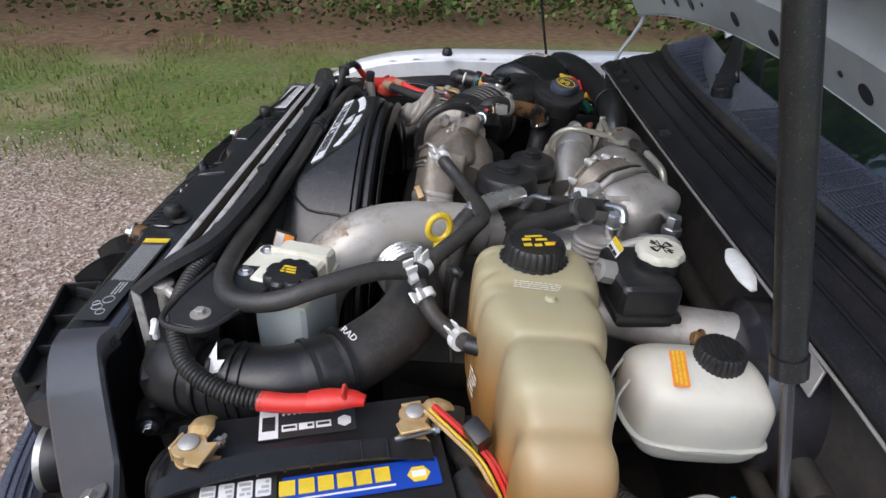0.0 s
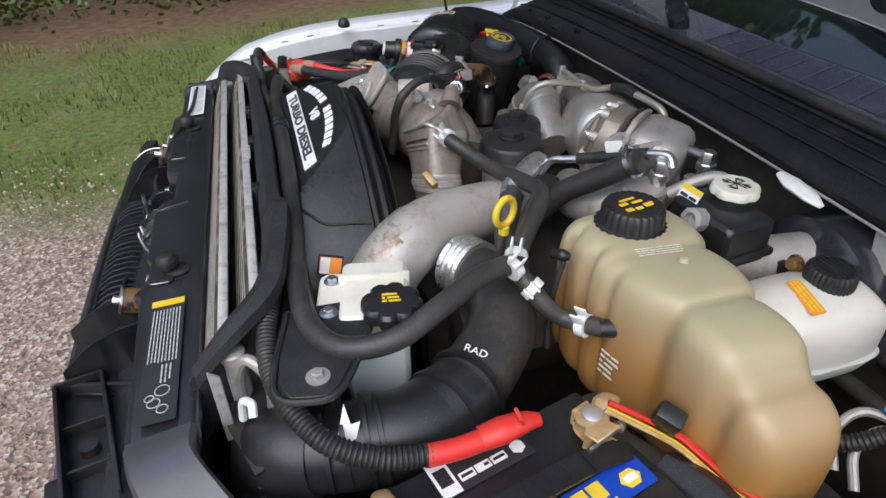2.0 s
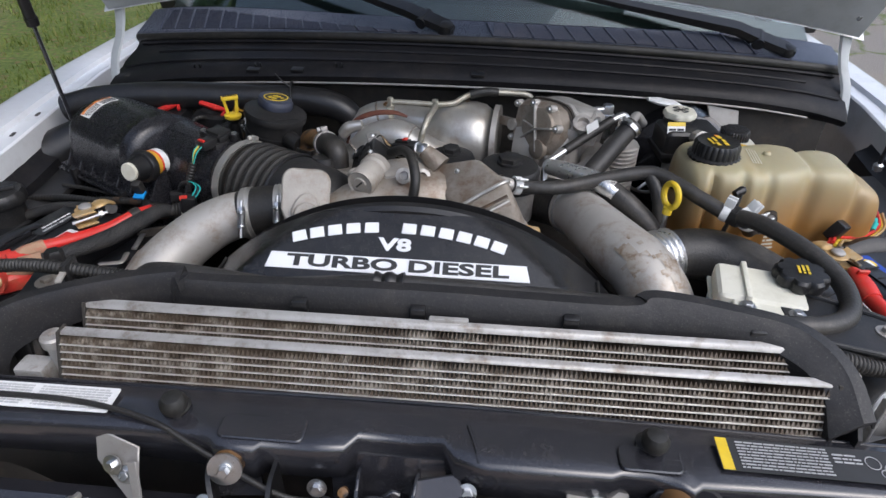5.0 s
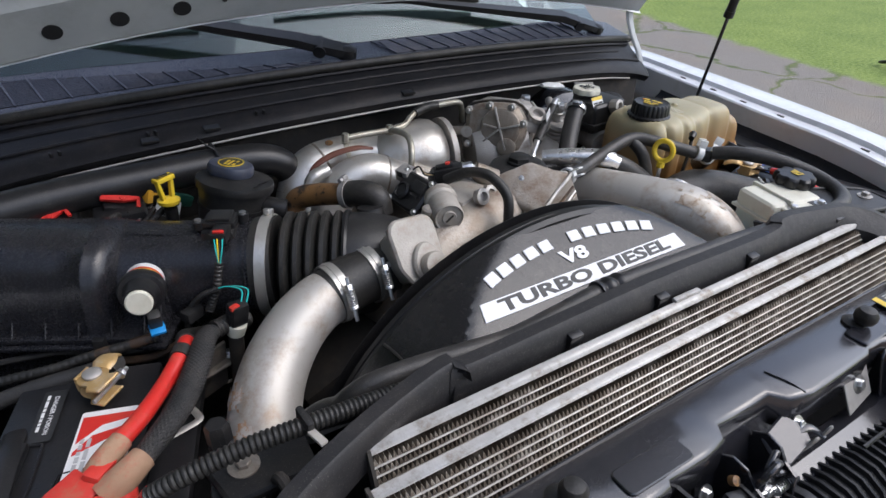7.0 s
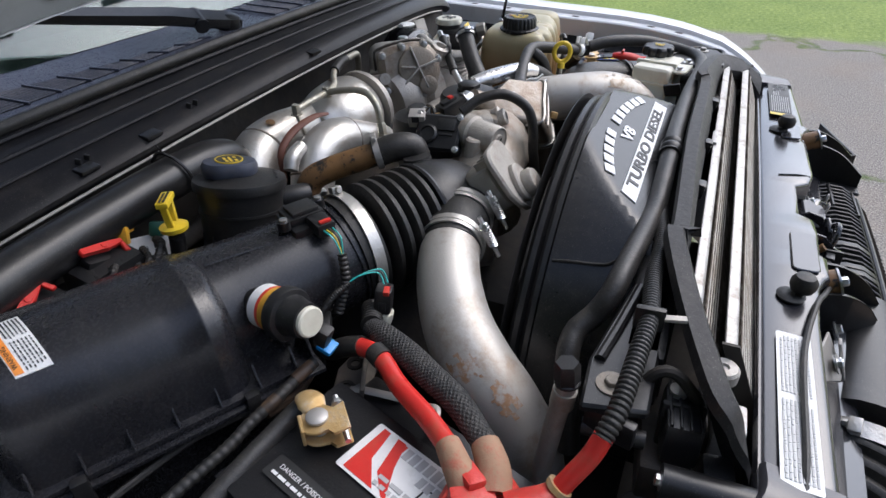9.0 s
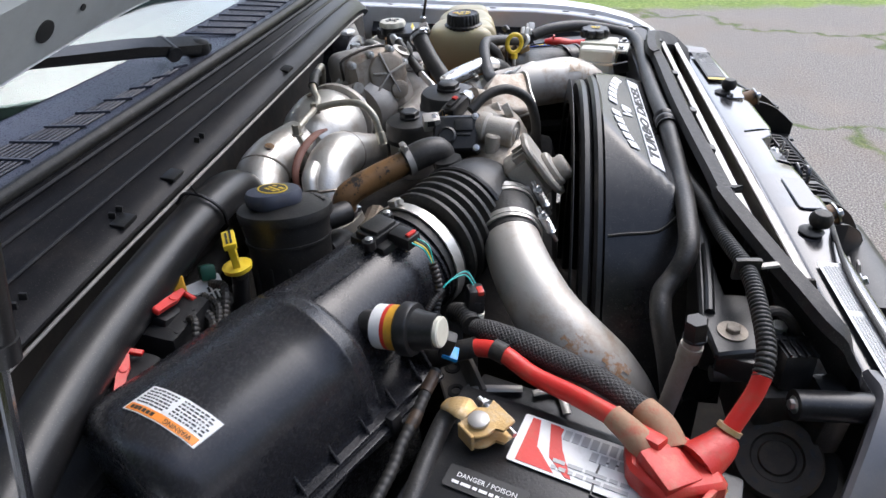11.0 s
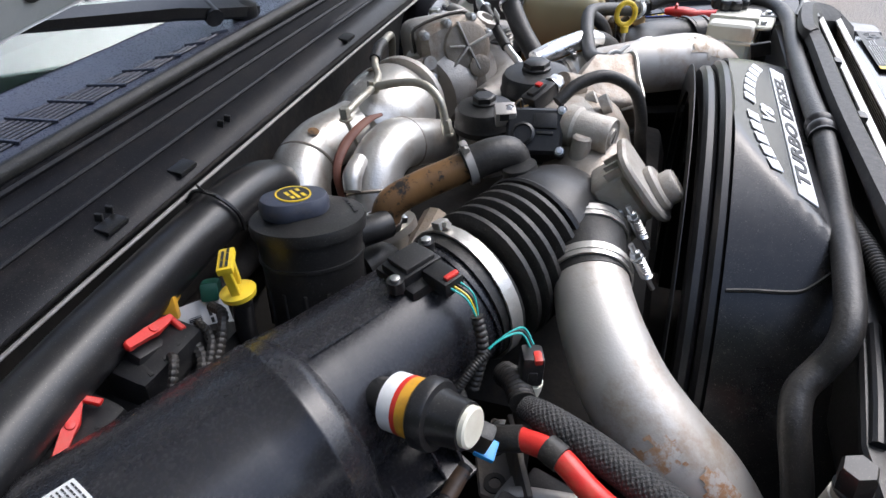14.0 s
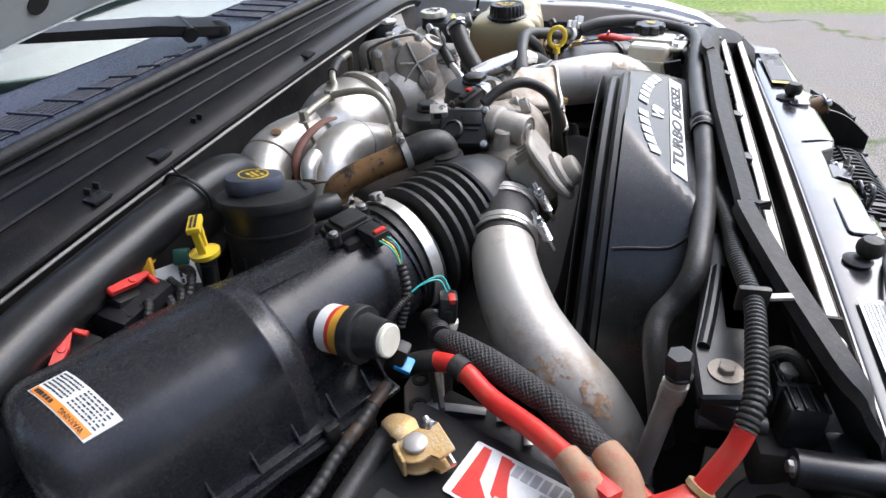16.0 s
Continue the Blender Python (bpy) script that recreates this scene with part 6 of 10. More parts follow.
part("gasket_line", tube([cm @ Vector((x * 1.02, y * 1.02, -0.046)) for x, y in OUTLINE + OUTLINE[:1]], 0.003, 6, 2), "dark", cover)
part("round_rise", lathe([(0.004, 0), (0.044, 0), (0.042, 0.006), (0.036, 0.009), (0.004, 0.008)], cm @ Vector((0.012, 0.006, 0)), cm.to_3x3() @ Vector((0, 0, 1)), 32), "alu_brown", cover)
for a, w in ((1.9, 0.05), (0.3, 0.044), (-1.2, 0.05), (-2.4, 0.045), (3.0, 0.03)):
    part("radial_rib", box((w, 0.004, 0.009), cm @ pose(0.012 + 0.022 * math.cos(a), 0.006 + 0.022 * math.sin(a), 0.01, 0, 0, math.degrees(a)), 0.0015), "alu_cast", cover)
part("shaft_boss", lathe([(0.003, 0), (0.02, 0), (0.02, 0.012), (0.015, 0.014), (0.003, 0.013)], cm @ Vector((0.03, -0.032, 0.0)), cm.to_3x3() @ Vector((0, 0, 1)), 20), "alu_brown", cover)
for x, y in ((-0.062, 0.036), (-0.058, -0.036), (0.02, -0.052), (0.058, 0.02), (0.03, 0.052), (-0.018, 0.05)):
    part("screw_post", lathe([(0.002, -0.012), (0.009, -0.012), (0.0075, 0.003), (0.002, 0.003)], cm @ Vector((x, y, 0)), cm.to_3x3() @ Vector((0, 0, 1)), 14), "alu_cast", cover)
    bolt(cm @ Vector((x, y, 0.003)), cm.to_3x3() @ Vector((0, 0, 1)), 0.0045, 0.004, 1.3, cover)
part("crank_lever", box((0.055, 0.02, 0.01), cm @ pose(-0.085, -0.012, -0.01, 0, 0, 8), 0.004), "alu_brown", cover)
part("crank_pin", lathe([(0.003, 0), (0.012, 0), (0.012, 0.012), (0.003, 0.012)], cm @ Vector((-0.062, -0.01, -0.006)), cm.to_3x3() @ Vector((0, 0, 1)), 16), "alu_cast", cover)
part("pivot_boss", lathe([(0.006, 0), (0.02, 0), (0.021, 0.012), (0.012, 0.014), (0.011, 0.004), (0.003, 0.004)], (0.3, 0.585, 1.235), (0, -0.5, 0.9), 18), "alu_cast", turbo)
for p in ((0.26, 0.6, 1.242), (0.33, 0.6, 1.236), (0.32, 0.575, 1.23)):
    bolt(p, (0, -0.3, 1), 0.0065, 0.008, 1.5, turbo)
part("volute", tube([(0.2, 0.56, 1.12), (0.27, 0.53, 1.13), (0.33, 0.56, 1.14), (0.34, 0.62, 1.15), (0.28, 0.68, 1.16)], [0.03, 0.034, 0.036, 0.034, 0.03], 16), "alu_cast", turbo)
# oil line over the turbo
line = thing("turbo_oil_line", (0.0, 0.69, 1.19), "thin steel oil line with hex fittings", "pipe")
part("steel_pipe", tube([(-0.108, 0.683, 1.231), (-0.06, 0.683, 1.231), (-0.009, 0.683, 1.23), (0.03, 0.69, 1.232), (0.05, 0.702, 1.24), (0.068, 0.71, 1.247)], 0.0062, 12), "pipe_dull", line)
part("sleeve", tube([(0.066, 0.709, 1.246), (0.1, 0.716, 1.252), (0.128, 0.72, 1.25)], 0.0095, 12), "rubber", line, "black rubber sleeve")
part("steel_pipe", tube([(0.125, 0.72, 1.25), (0.16, 0.728, 1.247), (0.2, 0.735, 1.238), (0.215, 0.745, 1.19)], 0.0068, 12), "pipe_dull", line)
for p in ((-0.108, 0.683, 1.222), (-0.009, 0.683, 1.222)):
    bolt(p, (0, 0, 1), 0.0078, 0.017, 1.3, line, "pipe_dull", "banjo_bolt", "dull plated banjo bolt")
part("branch_pipe", tube([(-0.009, 0.683, 1.23), (-0.006, 0.645, 1.238), (-0.008, 0.61, 1.242), (-0.014, 0.585, 1.237), (-0.022, 0.566, 1.218), (-0.03, 0.557, 1.185)], 0.0065, 12), "pipe_dull", line)
part("branch_nut", hexbolt((-0.033, 0.553, 1.172), (0.15, 0.2, 1), 0.0085, 0.022, 1.0), "pipe_dull", line)
part("stay", tube([(-0.108, 0.683, 1.222), (-0.106, 0.675, 1.19), (-0.105, 0.665, 1.15)], [0.01, 0.008, 0.008], 8, flat=0.4), "pipe_dull", line)

# fuel lines and fittings right of the turbo
fuel = thing("fuel_line_set", (0.35, 0.6, 1.15), "steel fuel lines with black sleeves and banjo bolts", "pipe")
part("line", tube([(0.225, 0.48, 1.16), (0.228, 0.5, 1.188), (0.25, 0.52, 1.198), (0.275, 0.54, 1.208)], 0.007, 12), "zinc", fuel)
part("sleeve", tube([(0.265, 0.533, 1.204), (0.36, 0.6, 1.245)], 0.0098, 12), "rubber", fuel, "black rubber sleeve")
tag, tm = decal((0.318, 0.566, 1.2385), (0.79, 0.55, 0.3), (-0.4, -0.2, 0.9), 0.03, 0.03, "paper", fuel, "paper_tag", text="white paper tag")
part("line", tube([(0.358, 0.6, 1.244), (0.385, 0.618, 1.25), (0.4, 0.62, 1.235)], 0.007, 12), "zinc", fuel)
part("upper_line", tube([(0.29, 0.7, 1.215), (0.33, 0.703, 1.224), (0.37, 0.708, 1.228)], 0.0075, 12), "zinc", fuel)
for p, h in (((0.37, 0.708, 1.215), 0.03), ((0.388, 0.608, 1.222), 0.03), ((0.4, 0.66, 1.2), 0.02)):
    part("post", lathe([(0.004, -0.05), (0.012, -0.05), (0.012, -0.01), (0.016, -0.008), (0.016, 0.0)], p, (0, 0, 1), 12), "zinc", fuel)
    bolt(p, (0, 0, 1), 0.0125, h * 0.7, 1.25, fuel)
part("finned_cylinder", tube([(0.385, 0.585, 1.1), (0.385, 0.585, 1.205)], 0.036, 20, 4, rib=(0.009, 0.006)), "alu_cast", fuel, "finned alloy cylinder")
part("return_hose", tube([(0.4, 0.62, 1.19), (0.415, 0.66, 1.215), (0.43, 0.69, 1.222), (0.45, 0.7, 1.2)], 0.01, 12), "alu_cast", fuel)

# foil-wrapped hose and the black hoses behind the tank
wrap = thing("coolant_hose", (0.36, 0.45, 1.1), "black coolant hose with a foil heat wrap", "hose")
part("foil", tube([(0.232, 0.474, 1.196), (0.262, 0.447, 1.202), (0.295, 0.418, 1.206), (0.325, 0.392, 1.205), (0.345, 0.376, 1.197)], [0.017, 0.019, 0.0185, 0.0205, 0.018], 18, 6, flat=0.85), "foil", wrap, "crinkled foil sleeve")
part("hose_end", tube([(0.335, 0.384, 1.2), (0.37, 0.362, 1.18), (0.41, 0.345, 1.14), (0.43, 0.338, 1.06)], 0.0185, 16), "hose", wrap)
big = thing("heater_hose", (0.35, 0.5, 1.1), "thick black rubber heater hose", "hose")
part("hose", tube([(0.396, 0.56, 1.255), (0.375, 0.545, 1.235), (0.345, 0.52, 1.205), (0.31, 0.485, 1.17), (0.29, 0.45, 1.12)], 0.019, 16), "hose", big)
band((0.388, 0.555, 1.248), (0.02, 0.015, 0.02), 0.02, 0.008, big)

# vent hose that runs from the elbow across to the tank
vent = thing("vent_hose", (0.4, 0.4, 1.15), "dusty black vent hose with white spring clips", "hose")
part("hose", tube([(0.155, 0.326, 1.23), (0.175, 0.335, 1.224), (0.2, 0.355, 1.212), (0.25, 0.378, 1.204), (0.33, 0.395, 1.218), (0.40, 0.40, 1.23), (0.44, 0.375, 1.225), (0.475, 0.345, 1.215), (0.51, 0.318, 1.205), (0.53, 0.31, 1.2)], 0.0125, 14), "hose", vent)
part("drop_hose", tube([(0.40, 0.4, 1.228), (0.415, 0.375, 1.2), (0.425, 0.36, 1.15), (0.43, 0.35, 1.08)], 0.012, 14), "hose", vent)
part("long_hose", tube([(-0.475, 0.085, 1.03), (-0.458, 0.096, 1.085), (-0.43, 0.107, 1.13), (-0.404, 0.105, 1.148), (-0.386, 0.09, 1.162), (-0.374, 0.078, 1.182), (-0.35, 0.071, 1.196), (-0.3, 0.065, 1.2), (-0.235, 0.058, 1.199), (-0.17, 0.053, 1.197), (-0.1, 0.052, 1.205), (-0.01, 0.053, 1.214), (0.12, 0.053, 1.211), (0.27, 0.05, 1.207), (0.38, 0.044, 1.204), (0.48, 0.038, 1.2), (0.56, 0.045, 1.198), (0.605, 0.075, 1.198), (0.617, 0.13, 1.206), (0.595, 0.185, 1.217), (0.555, 0.25, 1.22), (0.53, 0.295, 1.21)], 0.0135, 16), "hose", vent, "long dusty overflow hose")
part("hose_guide", tube([(-0.03, 0.053, 1.213), (0.01, 0.053, 1.214)], 0.0175, 16, 6, rib=(0.02, 0.004)), "plastic", vent, "black hose guide")
part("tee", box((0.03, 0.026, 0.026), pose(0.528, 0.308, 1.203, 0, 0, 35), 0.006), "plastic", vent)
part("tank_hose", tube([(0.535, 0.31, 1.198), (0.555, 0.32, 1.185), (0.57, 0.335, 1.165), (0.58, 0.355, 1.15), (0.6, 0.372, 1.152), (0.625, 0.388, 1.16)], 0.012, 14), "hose", vent)


def spring_clip(at, axis, r, turn):
    bm = lathe([(r, -0.006), (r + 0.002, -0.006), (r + 0.002, 0.006), (r, 0.006)], at, axis, 18)
    ax = Vector(axis).normalized()
    t = Vector(turn)
    t = (t - ax * t.dot(ax)).normalized()
    s = ax.cross(t)
    for k in (-1, 1):
        box((0.003, 0.016, 0.016), basis(Vector(at) + t * (r + 0.008) + s * 0.006 * k, s, t), 0.001, bm)
    return part("spring_clip", bm, "white_clip", vent, "white spring clip")


for at, ax, turn in (((0.164, 0.329, 1.228), (0.9, 0.3, -0.2), (-0.2, -0.8, 0.6)), ((0.512, 0.315, 1.206), (1, -0.6, -0.2), (0, 0, 1)), ((0.538, 0.3, 1.21), (-0.5, 1, 0.3), (0.6, 0, 1)), ((0.555, 0.321, 1.186), (0.6, 0.5, -0.5), (0.5, -0.5, 0.6)), ((0.603, 0.372, 1.152), (1, 0.6, 0.2), (0.3, -0.4, 1))):
    spring_clip(at, ax, 0.0135, turn)

# engine dipstick with its ring
dip = thing("oil_dipstick", (0.425, 0.335, 1.0), "yellow ring handle of the engine dipstick", "dipstick")
bm = tube([(0.424 - 0.0075 * math.sin(a), 0.334 + 0.0165 * math.sin(a), 1.222 + 0.021 * math.cos(a)) for a in [2 * math.pi * k / 16 for k in range(17)]], 0.0052, 10, 3)
part("ring", bm, "yellow", dip)
part("stem", lathe([(0.003, 0), (0.008, 0), (0.008, 0.012), (0.005, 0.014)], (0.424, 0.334, 1.187), seg=14), "yellow", dip)
part("tube", tube([(0.424, 0.334, 1.19), (0.422, 0.335, 1.12), (0.415, 0.34, 1.0)], 0.004, 10), "zinc", dip)

# charge pipe, driver's hand
pipe = thing("charge_pipe", (0.36, 0.25, 1.0), "large brushed aluminium charge pipe with brown stains", "pipe")
part("bend", tube([(0.265, 0.43, 1.135), (0.285, 0.395, 1.145), (0.305, 0.33, 1.155), (0.335, 0.255, 1.16), (0.365, 0.205, 1.155), (0.39, 0.16, 1.125), (0.405, 0.125, 1.06), (0.41, 0.11, 0.95)], [0.045, 0.046, 0.047, 0.05, 0.051, 0.051, 0.05, 0.05], 32), "alu_pipe", pipe)
part("beaded_end", tube([(0.272, 0.415, 1.139), (0.276, 0.408, 1.141)], 0.047, 32), "alu_pipe", pipe)
part("coupler", tube([(0.225, 0.5, 1.11), (0.25, 0.455, 1.128), (0.27, 0.42, 1.138)], 0.046, 28), "rubber", pipe, "dark rubber coupler")
band((0.28, 0.402, 1.142), (0.2, -0.8, 0.15), 0.0455, 0.012, pipe)
part("stamp", lathe([(0.002, 0), (0.016, 0), (0.016, 0.0008), (0.002, 0.001)], (0.357, 0.228, 1.2005), (0.1, 0.1, 1), 20), "alu_brown", pipe, "worn oval stamp")

# charge pipe, passenger's hand
pipe2 = thing("charge_pipe", (-0.4, 0.25, 0.95), "brushed aluminium charge pipe with rusty patches", "pipe")
part("bend", tube([(-0.3, 0.303, 1.158), (-0.335, 0.294, 1.152), (-0.373, 0.277, 1.137), (-0.412, 0.249, 1.112), (-0.442, 0.212, 1.085), (-0.46, 0.172, 1.05), (-0.466, 0.14, 0.99), (-0.464, 0.125, 0.88)], [0.041, 0.0415, 0.043, 0.045, 0.047, 0.048, 0.048, 0.048], 32), "alu_pipe", pipe2)
part("coupler", tube([(-0.205, 0.312, 1.163), (-0.24, 0.312, 1.166), (-0.278, 0.308, 1.163), (-0.312, 0.3, 1.156)], 0.0425, 30), "rubber", pipe2, "black rubber coupler")
for at in ((-0.3, 0.303, 1.158), (-0.24, 0.312, 1.166)):
    ax = Vector((-1, -0.15, -0.1))
    c = band(at, ax, 0.043, 0.018, pipe2, "steel", screw=False, name="bolt_clamp")
    part("clamp_rib", lathe([(0.043, -0.003), (0.0466, -0.002), (0.0466, 0.002), (0.043, 0.003)], at, ax, 30, hollow=True), "steel", c)
    tn = Vector((0.08, -0.93, 0.3)).normalized()
    q = Vector(at) + tn * 0.056
    up = Vector((0, 0.45, 0.86))
    part("spring", tube([q + up * (-0.012 + 0.0004 * k) + Vector((math.cos(k * 0.8), math.sin(k * 0.8), 0)) * 0.0055 for k in range(64)], 0.0016, 5, 2), "zinc", c)
    part("t_bolt", tube([q - up * 0.03, q + up * 0.035], 0.003, 8), "zinc", c)
    part("nut", hexbolt(q + up * 0.016, up, 0.006, 0.007, 1.2), "zinc", c)
part("root", box((0.12, 0.1, 0.12), pose(-0.18, 0.33, 1.12, 0, 0, 20), 0.03), "alu_brown", pipe2)
# rust bloom where the pipe's paint has lifted
def surface_patch(line, r, i0, i1, a0, a1, name, mat, owner, label, seed):
    """A ragged thin crust that follows a pipe's wall."""
    rnd = random.Random(seed)
    pts = spline(line, 8)
    bm = bmesh.new()
    n, m = 14, 14
    grid = {}
    for i in range(n + 1):
        f = i0 + (i1 - i0) * i / n
        k = min(int(f), len(pts) - 2)
        c = pts[k].lerp(pts[k + 1], f - k)
        d = (pts[min(k + 2, len(pts) - 1)] - pts[max(k - 1, 0)]).normalized()
        s = d.cross(Vector((0, 0, 1))).normalized()
        u = s.cross(d)
        for j in range(m + 1):
            g = a0 + (a1 - a0) * j / m
            edge = math.hypot(2 * i / n - 1, 2 * j / m - 1) + 0.7 * noise.noise(Vector((i * 0.45, j * 0.45, seed)))
            if edge < 0.85:
                grid[i, j] = bm.verts.new(c + (s * math.cos(g) + u * math.sin(g)) * (r + 0.0006))
    for i in range(n):
        for j in range(m):
            q = [(i, j), (i + 1, j), (i + 1, j + 1), (i, j + 1)]
            if all(v in grid for v in q):
                bm.faces.new([grid[v] for v in q])
    part(name, bm, mat, owner, label)


P2 = [(-0.3, 0.303, 1.158), (-0.335, 0.294, 1.152), (-0.373, 0.277, 1.137), (-0.412, 0.249, 1.112), (-0.442, 0.212, 1.085), (-0.46, 0.172, 1.05), (-0.466, 0.14, 0.99), (-0.464, 0.125, 0.88)]
surface_patch(P2, 0.0478, 29, 35, 0.2, 1.3, "rust_bloom", "rust_patch", pipe2, "flaking rust bloom", 3)
surface_patch(P2, 0.0482, 33.5, 40, -0.5, 0.5, "rust_bloom", "rust_patch", pipe2, "flaking rust bloom", 8)
surface_patch(P2, 0.0482, 35, 41, 0.7, 1.6, "rust_bloom", "rust_patch", pipe2, "flaking rust bloom", 13)
P1 = [(0.265, 0.43, 1.135), (0.285, 0.395, 1.145), (0.305, 0.33, 1.155), (0.335, 0.255, 1.16), (0.365, 0.205, 1.155), (0.39, 0.16, 1.125), (0.405, 0.125, 1.06), (0.41, 0.11, 0.95)]
surface_patch(P1, 0.0514, 27, 36, 0.3, 1.5, "oil_stain", "brown_film", pipe, "dried brown oil stain", 21)
surface_patch(P1, 0.0514, 31, 40, 1.3, 2.3, "oil_stain", "brown_film", pipe, "dried brown oil stain", 27)
surface_patch(P1, 0.0516, 37, 45, 0.2, 1.2, "oil_stain", "brown_film", pipe, "dried brown oil stain", 33)

# ---- driver's hand of the bay ----
def tank(sections, seg=40, flutes=(), sub=5):
    """Blow-moulded shell from stations (x, front y, rear y, bottom, top, squareness); flutes: (x, width, depth) grooves down its front."""
    bm = bmesh.new()
    loops = []
    n = len(sections)
    for i in range((n - 1) * sub + 1):
        k = min(i // sub, n - 2)
        t = i / sub - k
        a, b, c, d = (np.array(sections[min(max(q, 0), n - 1)]) for q in (k - 1, k, k + 1, k + 2))
        x, f, r, lo, hi, sq = 0.5 * (2 * b + (c - a) * t + (2 * a - 5 * b + 4 * c - d) * t * t + (3 * b - a - 3 * c + d) * t ** 3)
        groove = sum(dp * math.exp(-((x - fx) / w) ** 2) for fx, w, dp in flutes)
        lp = []
        for q in range(seg):
            g = 2 * math.pi * q / seg
            ca, sa = math.cos(g), math.sin(g)
            y = (f + r) / 2 + (r - f) / 2 * math.copysign(abs(ca) ** sq, ca)
            z = (lo + hi) / 2 + (hi - lo) / 2 * math.copysign(abs(sa) ** sq, sa)
            lp.append((x, y + groove * max(0.0, -ca) ** 0.6, z))
        loops.append(lp)
    rings(bm, loops)
    return bm


degas = thing("coolant_tank", (0.68, 0.48, 1.0), "yellowed translucent coolant tank with brown stained walls", "coolant tank")
ST = [(0.466, 0.45, 0.49, 1.08, 1.15, 0.7), (0.47, 0.42, 0.52, 1.04, 1.205, 0.5), (0.48, 0.396, 0.545, 1.02, 1.23, 0.4), (0.5, 0.386, 0.556, 1.015, 1.239, 0.36), (0.54, 0.384, 0.56, 1.01, 1.242, 0.35),
      (0.575, 0.386, 0.557, 1.01, 1.242, 0.35), (0.592, 0.388, 0.545, 1.01, 1.239, 0.36), (0.61, 0.389, 0.55, 1.01, 1.24, 0.36), (0.645, 0.398, 0.553, 1.01, 1.242, 0.36), (0.68, 0.409, 0.546, 1.01, 1.24, 0.37),
      (0.692, 0.412, 0.536, 1.01, 1.235, 0.38), (0.71, 0.414, 0.54, 1.012, 1.237, 0.38), (0.74, 0.417, 0.543, 1.012, 1.237, 0.38), (0.765, 0.42, 0.541, 1.015, 1.231, 0.4), (0.782, 0.424, 0.537, 1.02, 1.214, 0.42),
      (0.795, 0.427, 0.537, 1.02, 1.202, 0.42), (0.815, 0.43, 0.54, 1.025, 1.196, 0.42), (0.835, 0.438, 0.536, 1.03, 1.182, 0.45), (0.847, 0.452, 0.525, 1.045, 1.157, 0.55), (0.852, 0.475, 0.505, 1.07, 1.12, 0.75)]
shell = part("shell", tank(ST, 48, ((0.513, 0.007, 0.014), (0.565, 0.009, 0.01), (0.61, 0.01, 0.008), (0.69, 0.018, 0.01), (0.785, 0.014, 0.008)), 8), "degas", degas, smooth=50)
part("pip", lathe([(0.003, 0), (0.008, 0.001), (0.005, 0.005), (0.001, 0.006)], (0.625, 0.48, 1.241), seg=12), "degas", degas)
part("neck", lathe([(0.03, -0.02), (0.043, -0.015), (0.043, 0.01), (0.03, 0.012)], (0.528, 0.468, 1.232), seg=32), "degas", degas)
cap = part("cap", lathe([(0.03, 0), (0.047, 0.0), (0.048, 0.006), (0.0415, 0.009), (0.0405, 0.028), (0.037, 0.033), (0.033, 0.031), (0.01, 0.031)], (0.528, 0.468, 1.235), seg=72, lobes=(24, 0.05)), "plastic", degas, "black ribbed screw cap with yellow symbols")
mcap = basis((0.528, 0.468, 1.2672), (0.2, -1, 0), (1, 0.2, 0))
bm = bmesh.new()
for x, y, w, h in ((-0.016, 0.008, 0.012, 0.008), (0.0, 0.01, 0.01, 0.006), (0.014, 0.008, 0.011, 0.007), (-0.008, -0.004, 0.016, 0.005), (0.012, -0.006, 0.012, 0.006), (0.0, -0.014, 0.024, 0.004)):
    prism([(x - w / 2, y - h / 2), (x + w / 2, y - h / 2), (x + w / 2, y + h / 2), (x - w / 2, y + h / 2)], 0.0008, mcap, 0, bm)
part("cap_symbols", bm, "yellow", cap, "yellow printed symbols")
part("warning_mark", prism([(-0.026, 0.004), (-0.019, 0.004), (-0.0225, 0.011)], 0.0009, mcap, 0), "orange", cap)
rows_of_print(basis((0.597, 0.466, 1.2412), (0.1, 1, 0), (-1, 0.1, 0.0)), 0.06, 0.018, 4, "white_plastic", degas, 8, "moulded_print", 0.3)
rows_of_print(basis((0.64, 0.3925, 1.11), (1, 0.25, 0), (0, 0.05, 1)), 0.03, 0.04, 5, "white_plastic", degas, 9, "moulded_print", 0.4)
part("nipple", lathe([(0.006, 0), (0.012, 0), (0.011, 0.02), (0.006, 0.02)], (0.628, 0.4, 1.16), (-0.3, -1, 0), 14), "plastic_dull", degas)
# sensor with a thin ribbed lead
lead = thing("level_sensor_lead", (0.55, 0.362, 1.1), "black level sensor with a thin ribbed lead", "cable")
part("head", tube([(0.552, 0.37, 1.222), (0.548, 0.362, 1.224), (0.535, 0.355, 1.22)], [0.005, 0.008, 0.006], 12), "plastic", lead)
part("lead", tube([(0.55, 0.364, 1.218), (0.545, 0.36, 1.18), (0.535, 0.36, 1.12), (0.53, 0.365, 1.05)], 0.0042, 8, 8, rib=(0.004, 0.001)), "rubber", lead)
# loom tray with wires along the tank's foot
tray = thing("wire_run", (0.75, 0.42, 1.08), "red and yellow wires with teal butt splices", "wires")
run = [(0.715, 0.345, 1.14), (0.735, 0.375, 1.128), (0.76, 0.41, 1.112), (0.79, 0.43, 1.1), (0.83, 0.445, 1.098), (0.868, 0.475, 1.105), (0.885, 0.52, 1.11)]
